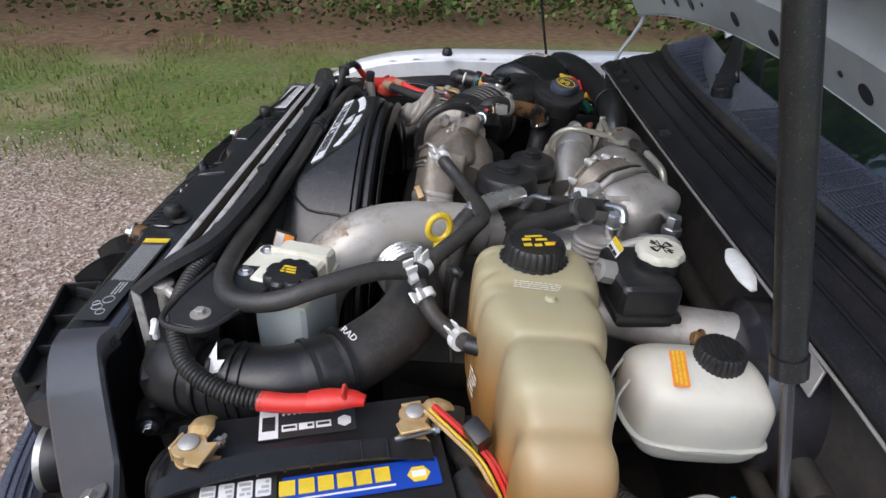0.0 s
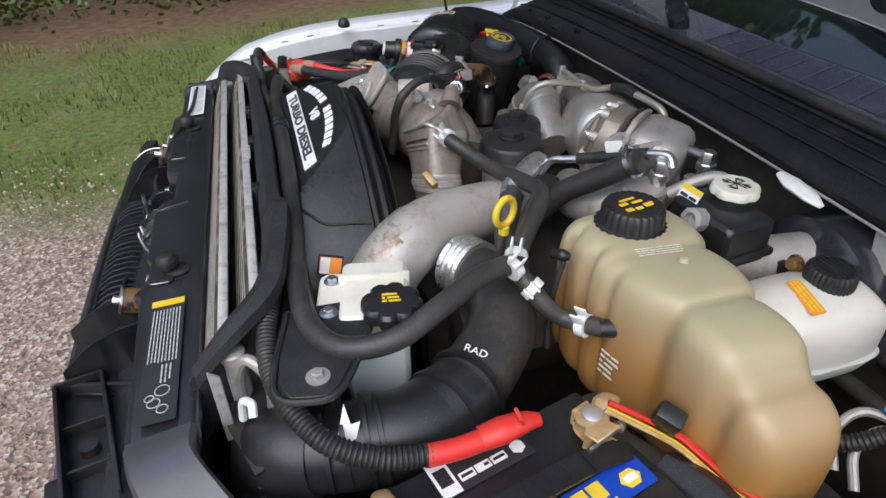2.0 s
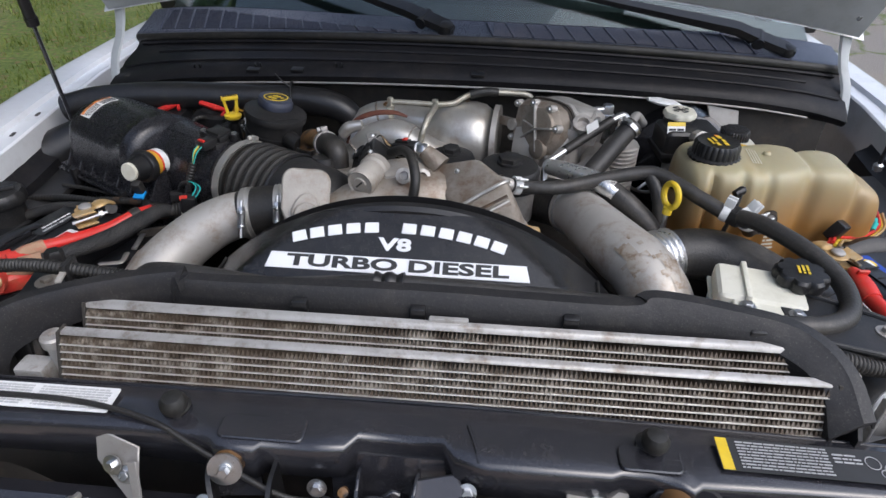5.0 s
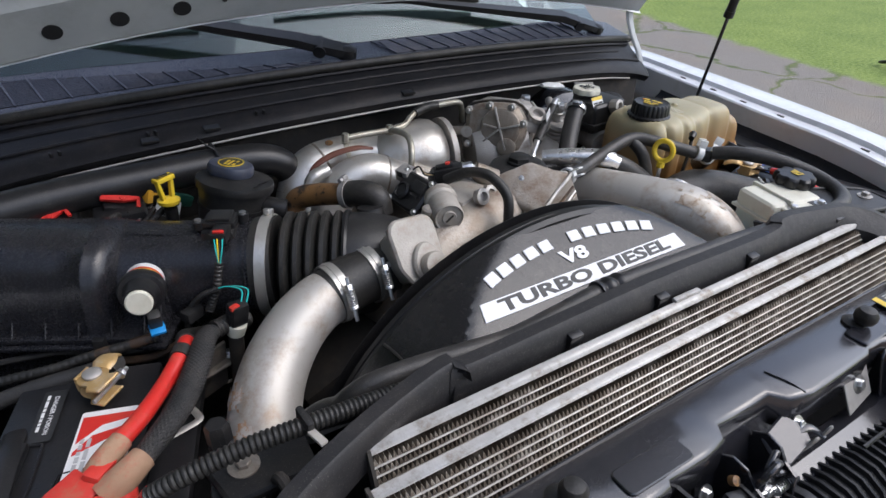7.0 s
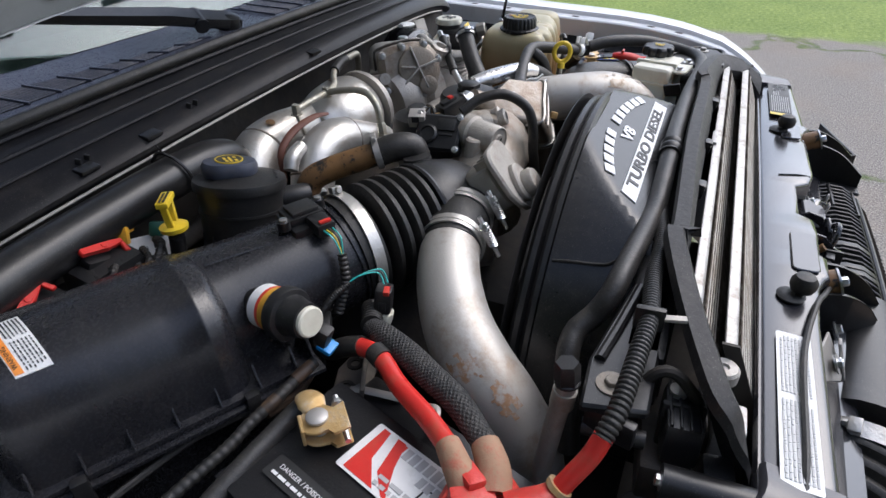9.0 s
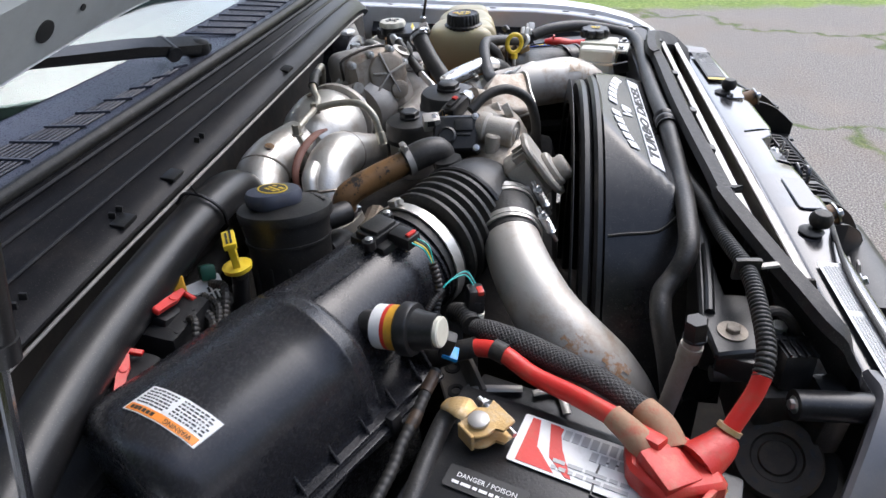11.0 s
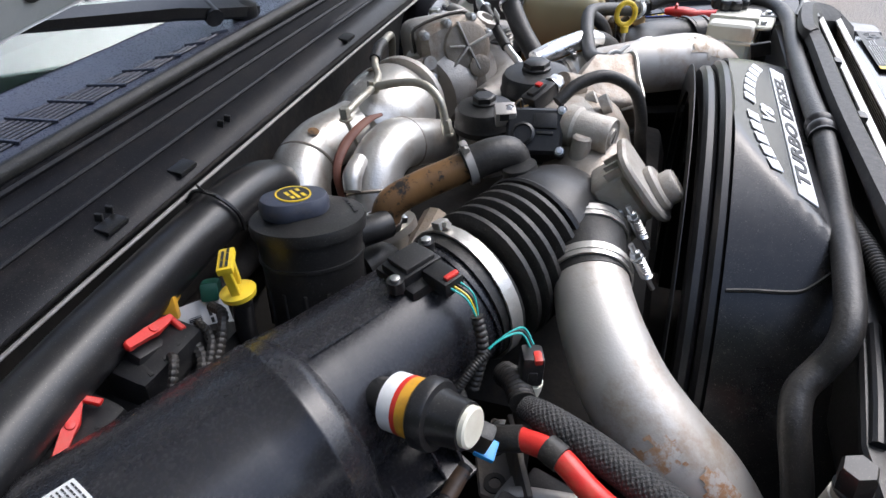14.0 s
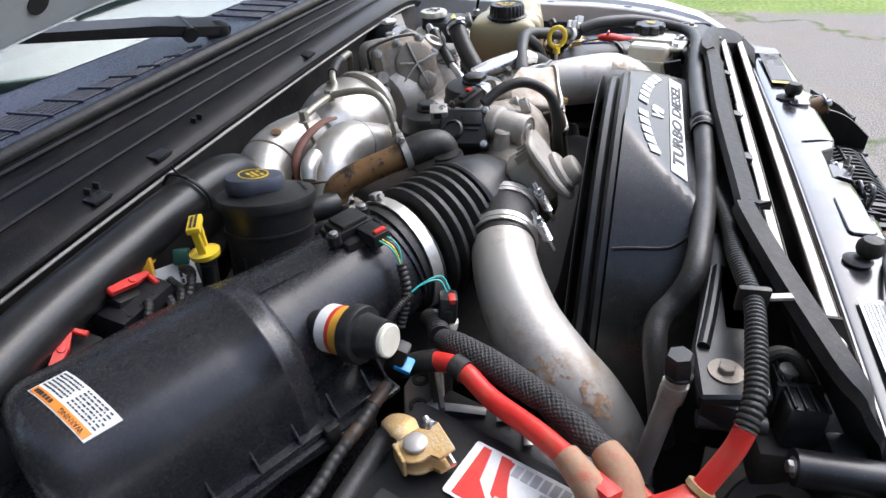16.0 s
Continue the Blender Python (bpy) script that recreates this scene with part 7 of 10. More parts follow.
for i, (mat, r) in enumerate((("red", 0.0032), ("red", 0.003), ("yellow", 0.003), ("gold", 0.0026))):
    part("wire", tube([(x + 0.004 * i, y - 0.004 * i + 0.002 * math.sin(7 * k + i), z + 0.004 * (i % 2)) for k, (x, y, z) in enumerate(run)], r, 8), mat, tray)
for i, k in enumerate((0.855, 0.862)):
    part("splice", tube([(k, 0.455 + 0.014 * i, 1.106), (k + 0.014, 0.475 + 0.016 * i, 1.11)], 0.005, 10), "wire_teal", tray, "teal butt splice")
part("fuse_holder", box((0.03, 0.022, 0.036), pose(0.752, 0.396, 1.136, 20, 15, 40), 0.004), "plastic", tray, "black fuse holder")
part("gutter", tube([(0.64, 0.372, 1.06), (0.7, 0.375, 1.06), (0.76, 0.4, 1.07), (0.82, 0.425, 1.08), (0.87, 0.455, 1.088), (0.9, 0.52, 1.09)], 0.014, 12, flat=0.5), "hose", tray, "grey rubber edge")

# brake master cylinder with its black fluid box
brake = thing("brake_master_cylinder", (0.52, 0.62, 1.1), "black brake fluid box on a cast cylinder", "brake reservoir")
part("reservoir", box((0.115, 0.085, 0.07), pose(0.52, 0.618, 1.2, 0, 0, 6), 0.014, seg=3), "plastic", brake)
part("reservoir_skirt", box((0.125, 0.092, 0.012), pose(0.52, 0.618, 1.185, 0, 0, 6), 0.004), "plastic", brake)
part("neck", lathe([(0.01, 0), (0.03, 0), (0.03, 0.022), (0.01, 0.022)], (0.505, 0.645, 1.225), seg=24), "plastic", brake)
part("cap", lathe([(0.008, 0), (0.033, 0), (0.034, 0.006), (0.031, 0.012), (0.008, 0.013)], (0.505, 0.645, 1.244), seg=48, lobes=(8, 0.08)), "white_plastic", brake, "cream cap with printed warnings")
for k in range(4):
    part("cap_print", box((0.034, 0.0016, 0.0006), pose(0.505, 0.645, 1.2578, 0, 0, 45 * k + 10), 0), "ink", brake, smooth=0)
    part("cap_print", box((0.009, 0.004, 0.0006), pose(0.505 + 0.015 * math.cos(1.57 * k + 0.6), 0.645 + 0.015 * math.sin(1.57 * k + 0.6), 1.2578, 0, 0, 30), 0), "ink", brake, smooth=0)
decal((0.487, 0.585, 1.234), (1, 0.1, 0), (0, 0.5, 0.86), 0.036, 0.036, "paper", brake, "warning_label", text="white warning label with a yellow edge")
part("label_edge", prism([(-0.018, 0.01), (0.018, 0.01), (0.018, 0.018), (-0.018, 0.018)], 0.0006, basis((0.487, 0.585, 1.234), (1, 0.1, 0), (0, 0.5, 0.86)) @ pose(0, 0, 0.0016), 0), "yellow", brake)
rows_of_print(basis((0.487, 0.585, 1.234), (1, 0.1, 0), (0, 0.5, 0.86)) @ pose(0, -0.005, 0.0012), 0.03, 0.024, 3, "ink", brake, 12)
part("level_switch", lathe([(0.006, 0), (0.017, 0), (0.017, 0.02), (0.01, 0.022), (0.009, 0.012), (0.003, 0.012)], (0.528, 0.577, 1.225), (0.2, -1, 0.3), 8), "plate", brake)
part("cylinder", tube([(0.5, 0.56, 1.14), (0.53, 0.66, 1.14), (0.56, 0.8, 1.14)], [0.03, 0.034, 0.04], 18), "alu_cast", brake)
part("flange", box((0.12, 0.02, 0.08), pose(0.56, 0.7, 1.12, 0, 0, 10), 0.012), "black_paint", brake)
part("booster", lathe([(0.02, -0.06), (0.08, -0.055), (0.12, -0.03), (0.125, 0.02), (0.12, 0.05)], (0.57, 0.8, 1.08), (0.1, 1, 0), 30), "black_paint", brake)
bolt((0.6, 0.69, 1.175), (0, -1, 0.2), 0.009, 0.01, 1.5, brake, "rust")
for i in range(2):
    part("brake_pipe", tube([(0.49, 0.57 + 0.04 * i, 1.12), (0.46, 0.575 + 0.04 * i, 1.1), (0.44, 0.62, 1.08), (0.44, 0.72, 1.05)], 0.0035, 8), "zinc", brake)

# white clutch or brake fluid bottle behind the coolant tank
white = thing("fluid_bottle", (0.65, 0.68, 1.05), "milky white plastic bottle with a ribbed black cap", "fluid bottle")
part("body", tank([(0.582, 0.65, 0.69, 1.09, 1.13, 0.8), (0.588, 0.61, 0.725, 1.07, 1.15, 0.66), (0.602, 0.592, 0.745, 1.06, 1.165, 0.5), (0.64, 0.587, 0.757, 1.055, 1.182, 0.5), (0.682, 0.594, 0.76, 1.055, 1.176, 0.5), (0.705, 0.612, 0.752, 1.06, 1.16, 0.5), (0.714, 0.665, 0.705, 1.09, 1.13, 0.8)]), "washer", white)
part("seam", tank([(0.579, 0.64, 0.7, 1.088, 1.094, 0.6), (0.586, 0.604, 0.73, 1.087, 1.095, 0.58), (0.602, 0.587, 0.75, 1.087, 1.095, 0.56), (0.64, 0.582, 0.762, 1.087, 1.095, 0.56), (0.684, 0.589, 0.765, 1.087, 1.095, 0.56), (0.708, 0.606, 0.757, 1.087, 1.095, 0.6), (0.718, 0.65, 0.72, 1.088, 1.094, 0.7)]), "washer", white, "moulded seam")
part("cap", lathe([(0.01, 0), (0.03, 0), (0.031, 0.004), (0.031, 0.02), (0.028, 0.025), (0.01, 0.026)], (0.648, 0.695, 1.176), (0, 0, 1), 60, lobes=(30, 0.06)), "plastic_dull", white, "ribbed black cap")
for k in range(-3, 4):
    part("cap_rib", box((0.05 - 0.003 * k * k, 0.003, 0.003), pose(0.648, 0.695 + 0.007 * k, 1.2025), 0.001), "plastic_dull", white)
dl, dm = decal((0.667, 0.641, 1.1795), (1, -0.14, -0.14), (0.1, 1, 0.16), 0.058, 0.019, "orange", white, "warning_label", text="orange and yellow warning label")
rows_of_print(dm, 0.055, 0.015, 3, "yellow", dl, 14)
for x in (0.62, 0.66):
    part("mould_line", tube([(x, 0.588, 1.15), (x + 0.002, 0.578, 1.12), (x + 0.002, 0.582, 1.08)], 0.002, 6), "washer", white)

# ribbed loom and lines beside the booster
loom = thing("wiring_loom", (0.75, 0.65, 1.0), "black ribbed wiring loom beside the firewall", "cable")
part("sleeve", tube([(0.66, 0.57, 1.03), (0.74, 0.58, 1.035), (0.8, 0.62, 1.07), (0.83, 0.68, 1.11), (0.88, 0.75, 1.12)], 0.011, 10, 8, rib=(0.006, 0.0018)), "rubber", loom)
lines = thing("brake_line_fittings", (0.8, 0.7, 1.0), "aluminium line ends with blue caps", "pipe")
for i in range(2):
    part("line", tube([(0.80 + 0.03 * i, 0.62, 1.02), (0.77 + 0.03 * i, 0.64, 1.05), (0.77 + 0.03 * i, 0.68, 1.07), (0.82 + 0.03 * i, 0.71, 1.07)], 0.006, 10), "alu_cast", lines)
    part("blue_cap", tube([(0.78 + 0.05 * i, 0.69, 1.085), (0.80 + 0.05 * i, 0.7, 1.087)], 0.0075, 10), "blue_clip", lines, "blue plastic cap")
    part("coupling", tube([(0.815 + 0.03 * i, 0.68, 1.05), (0.84 + 0.03 * i, 0.72, 1.055)], 0.012, 12), "plastic", lines)

# small reservoir with wing cap
res = thing("fluid_reservoir", (0.51, 0.13, 1.02), "white plastic fluid reservoir with a black star cap", "reservoir")
mr = pose(0.508, 0.128, 1.12, 0, 0, -12)
part("body", box((0.115, 0.082, 0.15), mr, 0.016, seg=3), "small_tank", res, "pale translucent tank")
part("top", box((0.118, 0.085, 0.035), mr @ pose(0, 0, 0.062), 0.012, seg=3), "white_plastic", res, "cream upper half")
part("seam", box((0.124, 0.09, 0.006), mr @ pose(0, 0, 0.045), 0.002), "white_plastic", res)
part("rib", box((0.008, 0.09, 0.05), mr @ pose(-0.02, 0, 0.06), 0.003), "white_plastic", res)
part("ear", prism(rounded(0.1, 0.035, 0.012), 0.007, mr @ pose(0.01, -0.052, 0.067), 0.002), "white_plastic", res)
for dx in (-0.022, 0.04):
    bolt(mr @ Vector((dx, -0.053, 0.074)), (0, 0, 1), 0.0065, 0.006, 1.7, res)
part("neck", lathe([(0.01, 0), (0.022, 0), (0.022, 0.012), (0.01, 0.012)], (0.563, 0.139, 1.19), seg=20), "white_plastic", res)
part("cap", lathe([(0.01, 0), (0.035, 0.0), (0.037, 0.004), (0.036, 0.015), (0.032, 0.019), (0.008, 0.02)], (0.563, 0.139, 1.2), seg=64, lobes=(8, 0.16)), "plastic", res, "black star-shaped cap")
rows_of_print(basis((0.563, 0.139, 1.2205), (0.2, 1, 0), (-1, 0.2, 0)), 0.022, 0.018, 3, "yellow", res, 15, "cap_print", 0.55)

# radiator hose
rad = thing("radiator_hose", (0.6, 0.2, 1.0), "thick black radiator hose with moulded ridges", "hose")
part("hose", tube([(0.415, 0.285, 1.125), (0.45, 0.297, 1.13), (0.5, 0.302, 1.128), (0.55, 0.283, 1.122), (0.595, 0.243, 1.113), (0.63, 0.198, 1.105)], [0.042, 0.042, 0.045, 0.046, 0.046, 0.046], 32), "hose", rad)
part("foil_end", tube([(0.395, 0.275, 1.128), (0.43, 0.292, 1.13)], 0.048, 28, 8, rib=(0.01, 0.003)), "foil", rad, "crinkled foil collar")
part("coupling", tube([(0.622, 0.21, 1.107), (0.635, 0.19, 1.104), (0.645, 0.168, 1.102)], [0.05, 0.052, 0.05], 32), "plastic", rad)
part("ridge", tube([(0.616, 0.216, 1.108), (0.62, 0.211, 1.108)], 0.053, 32), "plastic", rad)
part("ridge", tube([(0.639, 0.18, 1.103), (0.643, 0.174, 1.103)], 0.054, 32), "plastic", rad)
part("elbow", tube([(0.643, 0.172, 1.102), (0.652, 0.145, 1.1), (0.655, 0.115, 1.098), (0.652, 0.07, 1.095), (0.64, 0.03, 1.09)], [0.05, 0.05, 0.05, 0.049, 0.049], 32), "plastic", rad, "smooth black plastic elbow")
for y in (0.1, 0.085, 0.06, 0.04):
    part("ridge", lathe([(0.048, -0.003), (0.053, -0.0025), (0.053, 0.0025), (0.048, 0.003)], (0.6545 - 0.2 * (0.1 - y) ** 1.1, y, 1.098), (0.05, 1, 0.05), 32), "plastic", rad)
part("white_mark", prism([(0, 0), (0.012, 0.004), (0.02, 0.03), (0.01, 0.028), (0.004, 0.05), (-0.004, 0.02)], 0.0008, basis((0.683, 0.055, 1.125), (0.15, 1, 0), (-0.7, 0.1, 0.7)) @ pose(0, 0, 0.003), 0), "white_clip", rad, "white paint mark")
lettering("RAD", 0.0125, basis((0.613, 0.226, 1.1565), (0.69, 0.72, -0.05), (-0.62, 0.62, 0.42)) @ pose(0, 0, 0.002), "white_clip", rad, "hose_print", stretch=1.2)
tankp = thing("intercooler_tank", (0.6, 0.0, 0.95), "black ribbed plastic end tank", "cooler tank")
part("shell", tube([(0.645, 0.035, 1.09), (0.625, -0.005, 1.08), (0.6, -0.02, 1.04), (0.58, -0.03, 0.9)], [0.05, 0.052, 0.055, 0.05], 20), "plastic_dull", tankp)
for k in range(5):
    part("rib", box((0.11, 0.1, 0.006), pose(0.6, -0.01, 1.11 - 0.025 * k, 8, 0, 20), 0.002), "plastic_dull", tankp)
part("nozzle", tube([(0.64, -0.05, 1.03), (0.68, -0.035, 1.035)], 0.018, 14), "plastic", tankp)
bolt((0.682, -0.034, 1.035), (1, 0.3, 0), 0.008, 0.008, 1.5, tankp)
part("duct_mouth", tube([(0.68, 0.0, 0.93), (0.7, 0.03, 0.95), (0.7, 0.08, 0.98)], [0.06, 0.06, 0.05], 20, 8, rib=(0.016, 0.006)), "rubber", tankp)
part("white_tab", tube([(0.6, -0.045, 1.12), (0.605, -0.04, 1.15), (0.62, -0.03, 1.16), (0.63, -0.03, 1.15)], 0.005, 8), "white_clip", tankp, "white plastic hook")

# flat panel with a bolt over the radiator end
panel = thing("radiator_end_panel", (0.6, 0.07, 1.18), "flat black plastic panel with a zinc bolt", "trim panel")
part("plate", prism([(0.515, 0.02), (0.56, 0.01), (0.635, 0.0), (0.66, 0.012), (0.668, 0.05), (0.655, 0.065), (0.52, 0.14)], 0.008, pose(0, 0, 1.187), 0.003), "plastic_dull", panel)
part("rim", tube([(0.525, 0.02, 1.196), (0.64, -0.003, 1.194), (0.667, 0.03, 1.193), (0.655, 0.068, 1.194), (0.56, 0.118, 1.196)], 0.004, 8), "plastic_dull", panel)
bolt((0.637, 0.043, 1.195), (0, 0, 1), 0.0068, 0.007, 1.9, panel, "plate")
part("tab_backing", prism(rounded(0.034, 0.028, 0.002), 0.006, basis((0.408, 0.085, 1.172), (0.1, 1, -0.25), (-0.3, 0.1, 0.95)) @ pose(0, 0, -0.0066), 0.001), "plastic_dull", panel)
part("tab_label", prism(rounded(0.03, 0.024, 0.002), 0.0008, basis((0.408, 0.085, 1.172), (0.1, 1, -0.25), (-0.3, 0.1, 0.95)), 0), "orange", panel, "orange warning tab")
part("tab_print", prism([(-0.014, -0.0115), (-0.001, -0.0115), (-0.001, 0.0115), (-0.014, 0.0115)], 0.0006, basis((0.408, 0.085, 1.172), (0.1, 1, -0.25), (-0.3, 0.1, 0.95)) @ pose(0, 0, 0.0006), 0), "paper", panel, "white half of the tab")

# ribbed cable that sweeps from the seal to the battery, with its red end
loom2 = thing("battery_cable", (0.7, 0.1, 1.1), "black ribbed battery cable ending in a red sleeve", "cable")
part("sleeve", tube([(0.34, 0.03, 1.2), (0.45, 0.012, 1.2), (0.54, -0.004, 1.192), (0.6, -0.005, 1.178), (0.645, 0.01, 1.168), (0.69, 0.04, 1.155), (0.715, 0.09, 1.142), (0.72, 0.14, 1.135)], 0.0125, 12, 8, rib=(0.0055, 0.002)), "rubber", loom2)
part("red_sleeve", tube([(0.72, 0.135, 1.135), (0.72, 0.17, 1.134), (0.716, 0.205, 1.134)], [0.0125, 0.012, 0.012], 14), "red", loom2, "glossy red sleeve")
part("red_boot", tube([(0.717, 0.195, 1.136), (0.716, 0.22, 1.14), (0.715, 0.245, 1.143), (0.716, 0.262, 1.142)], [0.0145, 0.016, 0.0125, 0.008], 14, flat=0.8), "red", loom2, "red terminal boot")
part("boot_ear", box((0.018, 0.005, 0.012), pose(0.716, 0.238, 1.154, 20), 0.002), "red", loom2)


def terminal(at, yaw, owner_label, group="battery terminals"):
    """Brass-coloured battery clamp with its bolts."""
    m = pose(*at, 0, 0, yaw)
    t = thing("battery_terminal", at, owner_label, "battery terminal", group)
    part("post", lathe([(0.003, -0.02), (0.009, -0.02), (0.008, 0.012), (0.003, 0.013)], m @ Vector((0, 0, 0)), seg=18), "plate", t)
    for z in (-0.014, 0.004):
        part("jaw", prism([(0.019 * math.cos(a), 0.019 * math.sin(a)) for a in [2 * math.pi * k / 18 + 0.3 for k in range(15)]] + [(0.012, -0.026), (0.03, -0.024), (0.03, 0.012)], 0.004, m @ pose(0, 0, z, 0, -6 if z > 0 else 3), 0.001), "gold", t)
    part("fold", prism([(-0.019, -0.012), (-0.015, -0.012), (-0.015, 0.012), (-0.019, 0.012)], 0.022, m @ pose(0, 0, -0.014), 0.001), "gold", t)
    part("lug", tube([m @ Vector(p) for p in ((0.0, 0.014, 0.006), (-0.002, 0.024, 0.008), (-0.006, 0.036, 0.006), (-0.008, 0.048, -0.002))], [0.012, 0.015, 0.012, 0.009], 14, flat=0.35), "gold", t, "crusted cable lug")
    part("bolt_head", lathe([(0.002, 0), (0.0115, 0), (0.0115, 0.003), (0.009, 0.005), (0.002, 0.0055)], m @ Vector((0, 0, 0.009)), (0.05, 0, 1), 20), "plate", t)
    part("clamp_bolt", tube([m @ Vector((0.024, -0.03, -0.003)), m @ Vector((0.024, 0.03, 0.0))], 0.0032, 8), "zinc", t)
    part("nut", hexbolt(m @ Vector((0.024, 0.016, 0)), m.to_3x3() @ Vector((0, 1, 0)), 0.006, 0.006, 1.2), "zinc", t)
    return t


def battery(centre, yaw, size, label):
    b = thing("car_battery", (centre[0], centre[1], centre[2] - size[2]), label, "battery", "batteries")
    m = pose(*centre, 0, 0, yaw)
    part("case", box((size[0] - 0.006, size[1] - 0.006, size[2] - 0.03), m @ pose(0, 0, -size[2] / 2 - 0.018), 0.008), "battery", b)
    part("lid", box((size[0], size[1], 0.036), m @ pose(0, 0, -0.019), 0.006), "battery", b)
    part("rim", box((size[0] + 0.006, size[1] + 0.006, 0.008), m @ pose(0, 0, -0.04), 0.002), "battery", b)
    return b, m


# driver's battery; its own x runs along the post side
bat, mb1 = battery((0.792, 0.213, 1.108), 104.5, (0.306, 0.19, 0.19), "black car battery with blue and yellow label, strapped in its tray")
terminal((0.722, 0.322, 1.126), 20, "corroded brass battery terminal with silver deposit")
terminal((0.787, 0.078, 1.124), 75, "brass-coloured battery clamp with a silver bolt")
U1 = mb1.to_3x3() @ Vector((1, 0, 0))
V1 = mb1.to_3x3() @ Vector((0, 1, 0))


def on_bat(x, y, lift=0.0):
    return (x, y, 1.1085 + lift)


# letters are upright as seen from the front passenger corner: text right is -U1
lab, lm = decal(on_bat(0.803, 0.272, 0.0), -U1, -V1, 0.172, 0.037, "blue", bat, "blue_label", text="blue battery label with yellow print")
for i in range(6):
    part("brand_block", prism([(-0.0085, -0.0095), (0.0085, -0.0095), (0.0085, 0.0095), (-0.0085, 0.0095)], 0.001, lm @ pose(-0.022 + 0.0205 * i, -0.004, 0), 0), "yellow", lab, "yellow brand block")
part("label_line", prism([(-0.045, -0.001), (0.06, -0.001), (0.06, 0.001), (-0.045, 0.001)], 0.001, lm @ pose(0.01, 0.0115, 0), 0), "paper", lab)
part("hexagon", prism([(0.012 * math.cos(a) * 1.1, 0.011 * math.sin(a)) for a in [math.pi / 3 * k for k in range(6)]], 0.001, lm @ pose(-0.062, 0.002, 0), 0), "yellow", lab)
part("hexagon_core", prism([(0.008, -0.004), (0.008, 0.004), (-0.008, 0.004), (-0.008, -0.004)], 0.0012, lm @ pose(-0.062, 0.002, 0.0004), 0), "paper", lab)
lab2, lm2 = decal((0.722, 0.192, 1.1086), -U1, -V1, 0.115, 0.048, "ink", bat, "rating_label", text="black rating label with white print")
part("barcode_field", prism([(0.034, -0.023), (0.056, -0.023), (0.056, 0.023), (0.034, 0.023)], 0.0006, lm2, 0), "paper", lab2)
bm = bmesh.new()
for k in range(12):
    w = 0.0005 + 0.0004 * ((k * 7) % 3)
    prism([(-w, -0.0075), (w, -0.0075), (w, 0.0075), (-w, 0.0075)], 0.0006, lm2 @ pose(0.045, 0.0085 - 0.0018 * k + 0.002, 0.0007, 0, 0, 90), 0, bm)
part("barcode", bm, "ink", lab2)
bm = bmesh.new()
for r in range(2):
    for k in range(12):
        lathe([(0.0006, 0), (0.0019, 0), (0.0019, 0.0007), (0.0006, 0.0007)], lm2 @ Vector((0.028 - 0.0065 * k, -0.013 - 0.0055 * r, 0)), (0, 0, 1), 8, bm)
part("date_dots", bm, "paper", lab2, "white date dots", smooth=0)
for k in range(3):
    part("field", prism([(-0.009, -0.005), (0.009, -0.005), (0.009, 0.005), (-0.009, 0.005)], 0.0006, lm2 @ pose(0.021 - 0.02 * k, 0.009, 0), 0), "paper", lab2)
    rows_of_print(lm2 @ pose(0.021 - 0.02 * k, 0.009, 0.0004), 0.014, 0.006, 1, "ink", lab2, 20 + k)
part("brand_tile", prism([(0.009 * math.cos(a), 0.009 * math.sin(a)) for a in [math.pi / 3 * k + 0.5 for k in range(6)]], 0.0006, lm2 @ pose(-0.044, 0.008, 0), 0), "paper", lab2)
lab3, lm3 = decal((0.833, 0.14, 1.1086), -U1, -V1, 0.088, 0.044, "ink", bat, "danger_label", text="black danger label with white symbols")
for k in range(4):
    part("symbol", prism(rounded(0.016, 0.022, 0.002), 0.0006, lm3 @ pose(-0.03 + 0.019 * k, -0.006, 0), 0), "paper", lab3)
    rows_of_print(lm3 @ pose(-0.03 + 0.019 * k, -0.006, 0.0004), 0.012, 0.018, 3, "ink_grey", lab3, 30 + k)
lettering("DANGER/POISON", 0.0085, lm3 @ pose(0.0, 0.014, 0.0004), "paper", lab3, "danger_words", 0.0002, 1.05)
# carrying strap moulded over the lid
bm = bmesh.new()
rings(bm, [[Vector(p) + V1 * a + Vector((0, 0, b)) for a, b in ((-0.014, 0), (-0.014, 0.004), (0.014, 0.004), (0.014, 0))] for p in spline([(0.85, 0.05, 1.09), (0.838, 0.066, 1.118), (0.805, 0.146, 1.124), (0.772, 0.276, 1.122), (0.757, 0.345, 1.11)], 6)])
strap = part("carry_strap", bm, "battery", bat, "black moulded carry strap")
for k in range(8):
    c = Vector((0.82, 0.105, 1.1255)).lerp(Vector((0.769, 0.295, 1.1265)), k / 7)
    part("strap_rib", box((0.0025, 0.026, 0.003), basis(c, U1, V1), 0.0008), "battery", strap)
part("tray_lip", tube([(0.73, 0.035, 1.06), (0.86, 0.06, 1.06), (0.875, 0.075, 1.05)], 0.01, 10), "plastic_dull", bat)
part("vent_ribs", box((0.1, 0.012, 0.05), mb1 @ pose(-0.154, -0.03, -0.06, 0, 0, 90), 0.004), "battery", bat)
shelf = thing("battery_shelf", (0.85, 0.35, 0.9), "dusty black battery tray and apron shelf", "battery tray")
part("shelf", box((0.34, 0.42, 0.02), pose(0.83, 0.22, 0.908, 0, 0, 14), 0.006), "plastic_dull", shelf)
part("apron_shelf", prism([(0.9, 0.33), (0.985, 0.3), (0.99, 0.72), (0.9, 0.7)], 0.012, pose(0, 0, 1.085), 0.004), "plastic_dull", shelf)
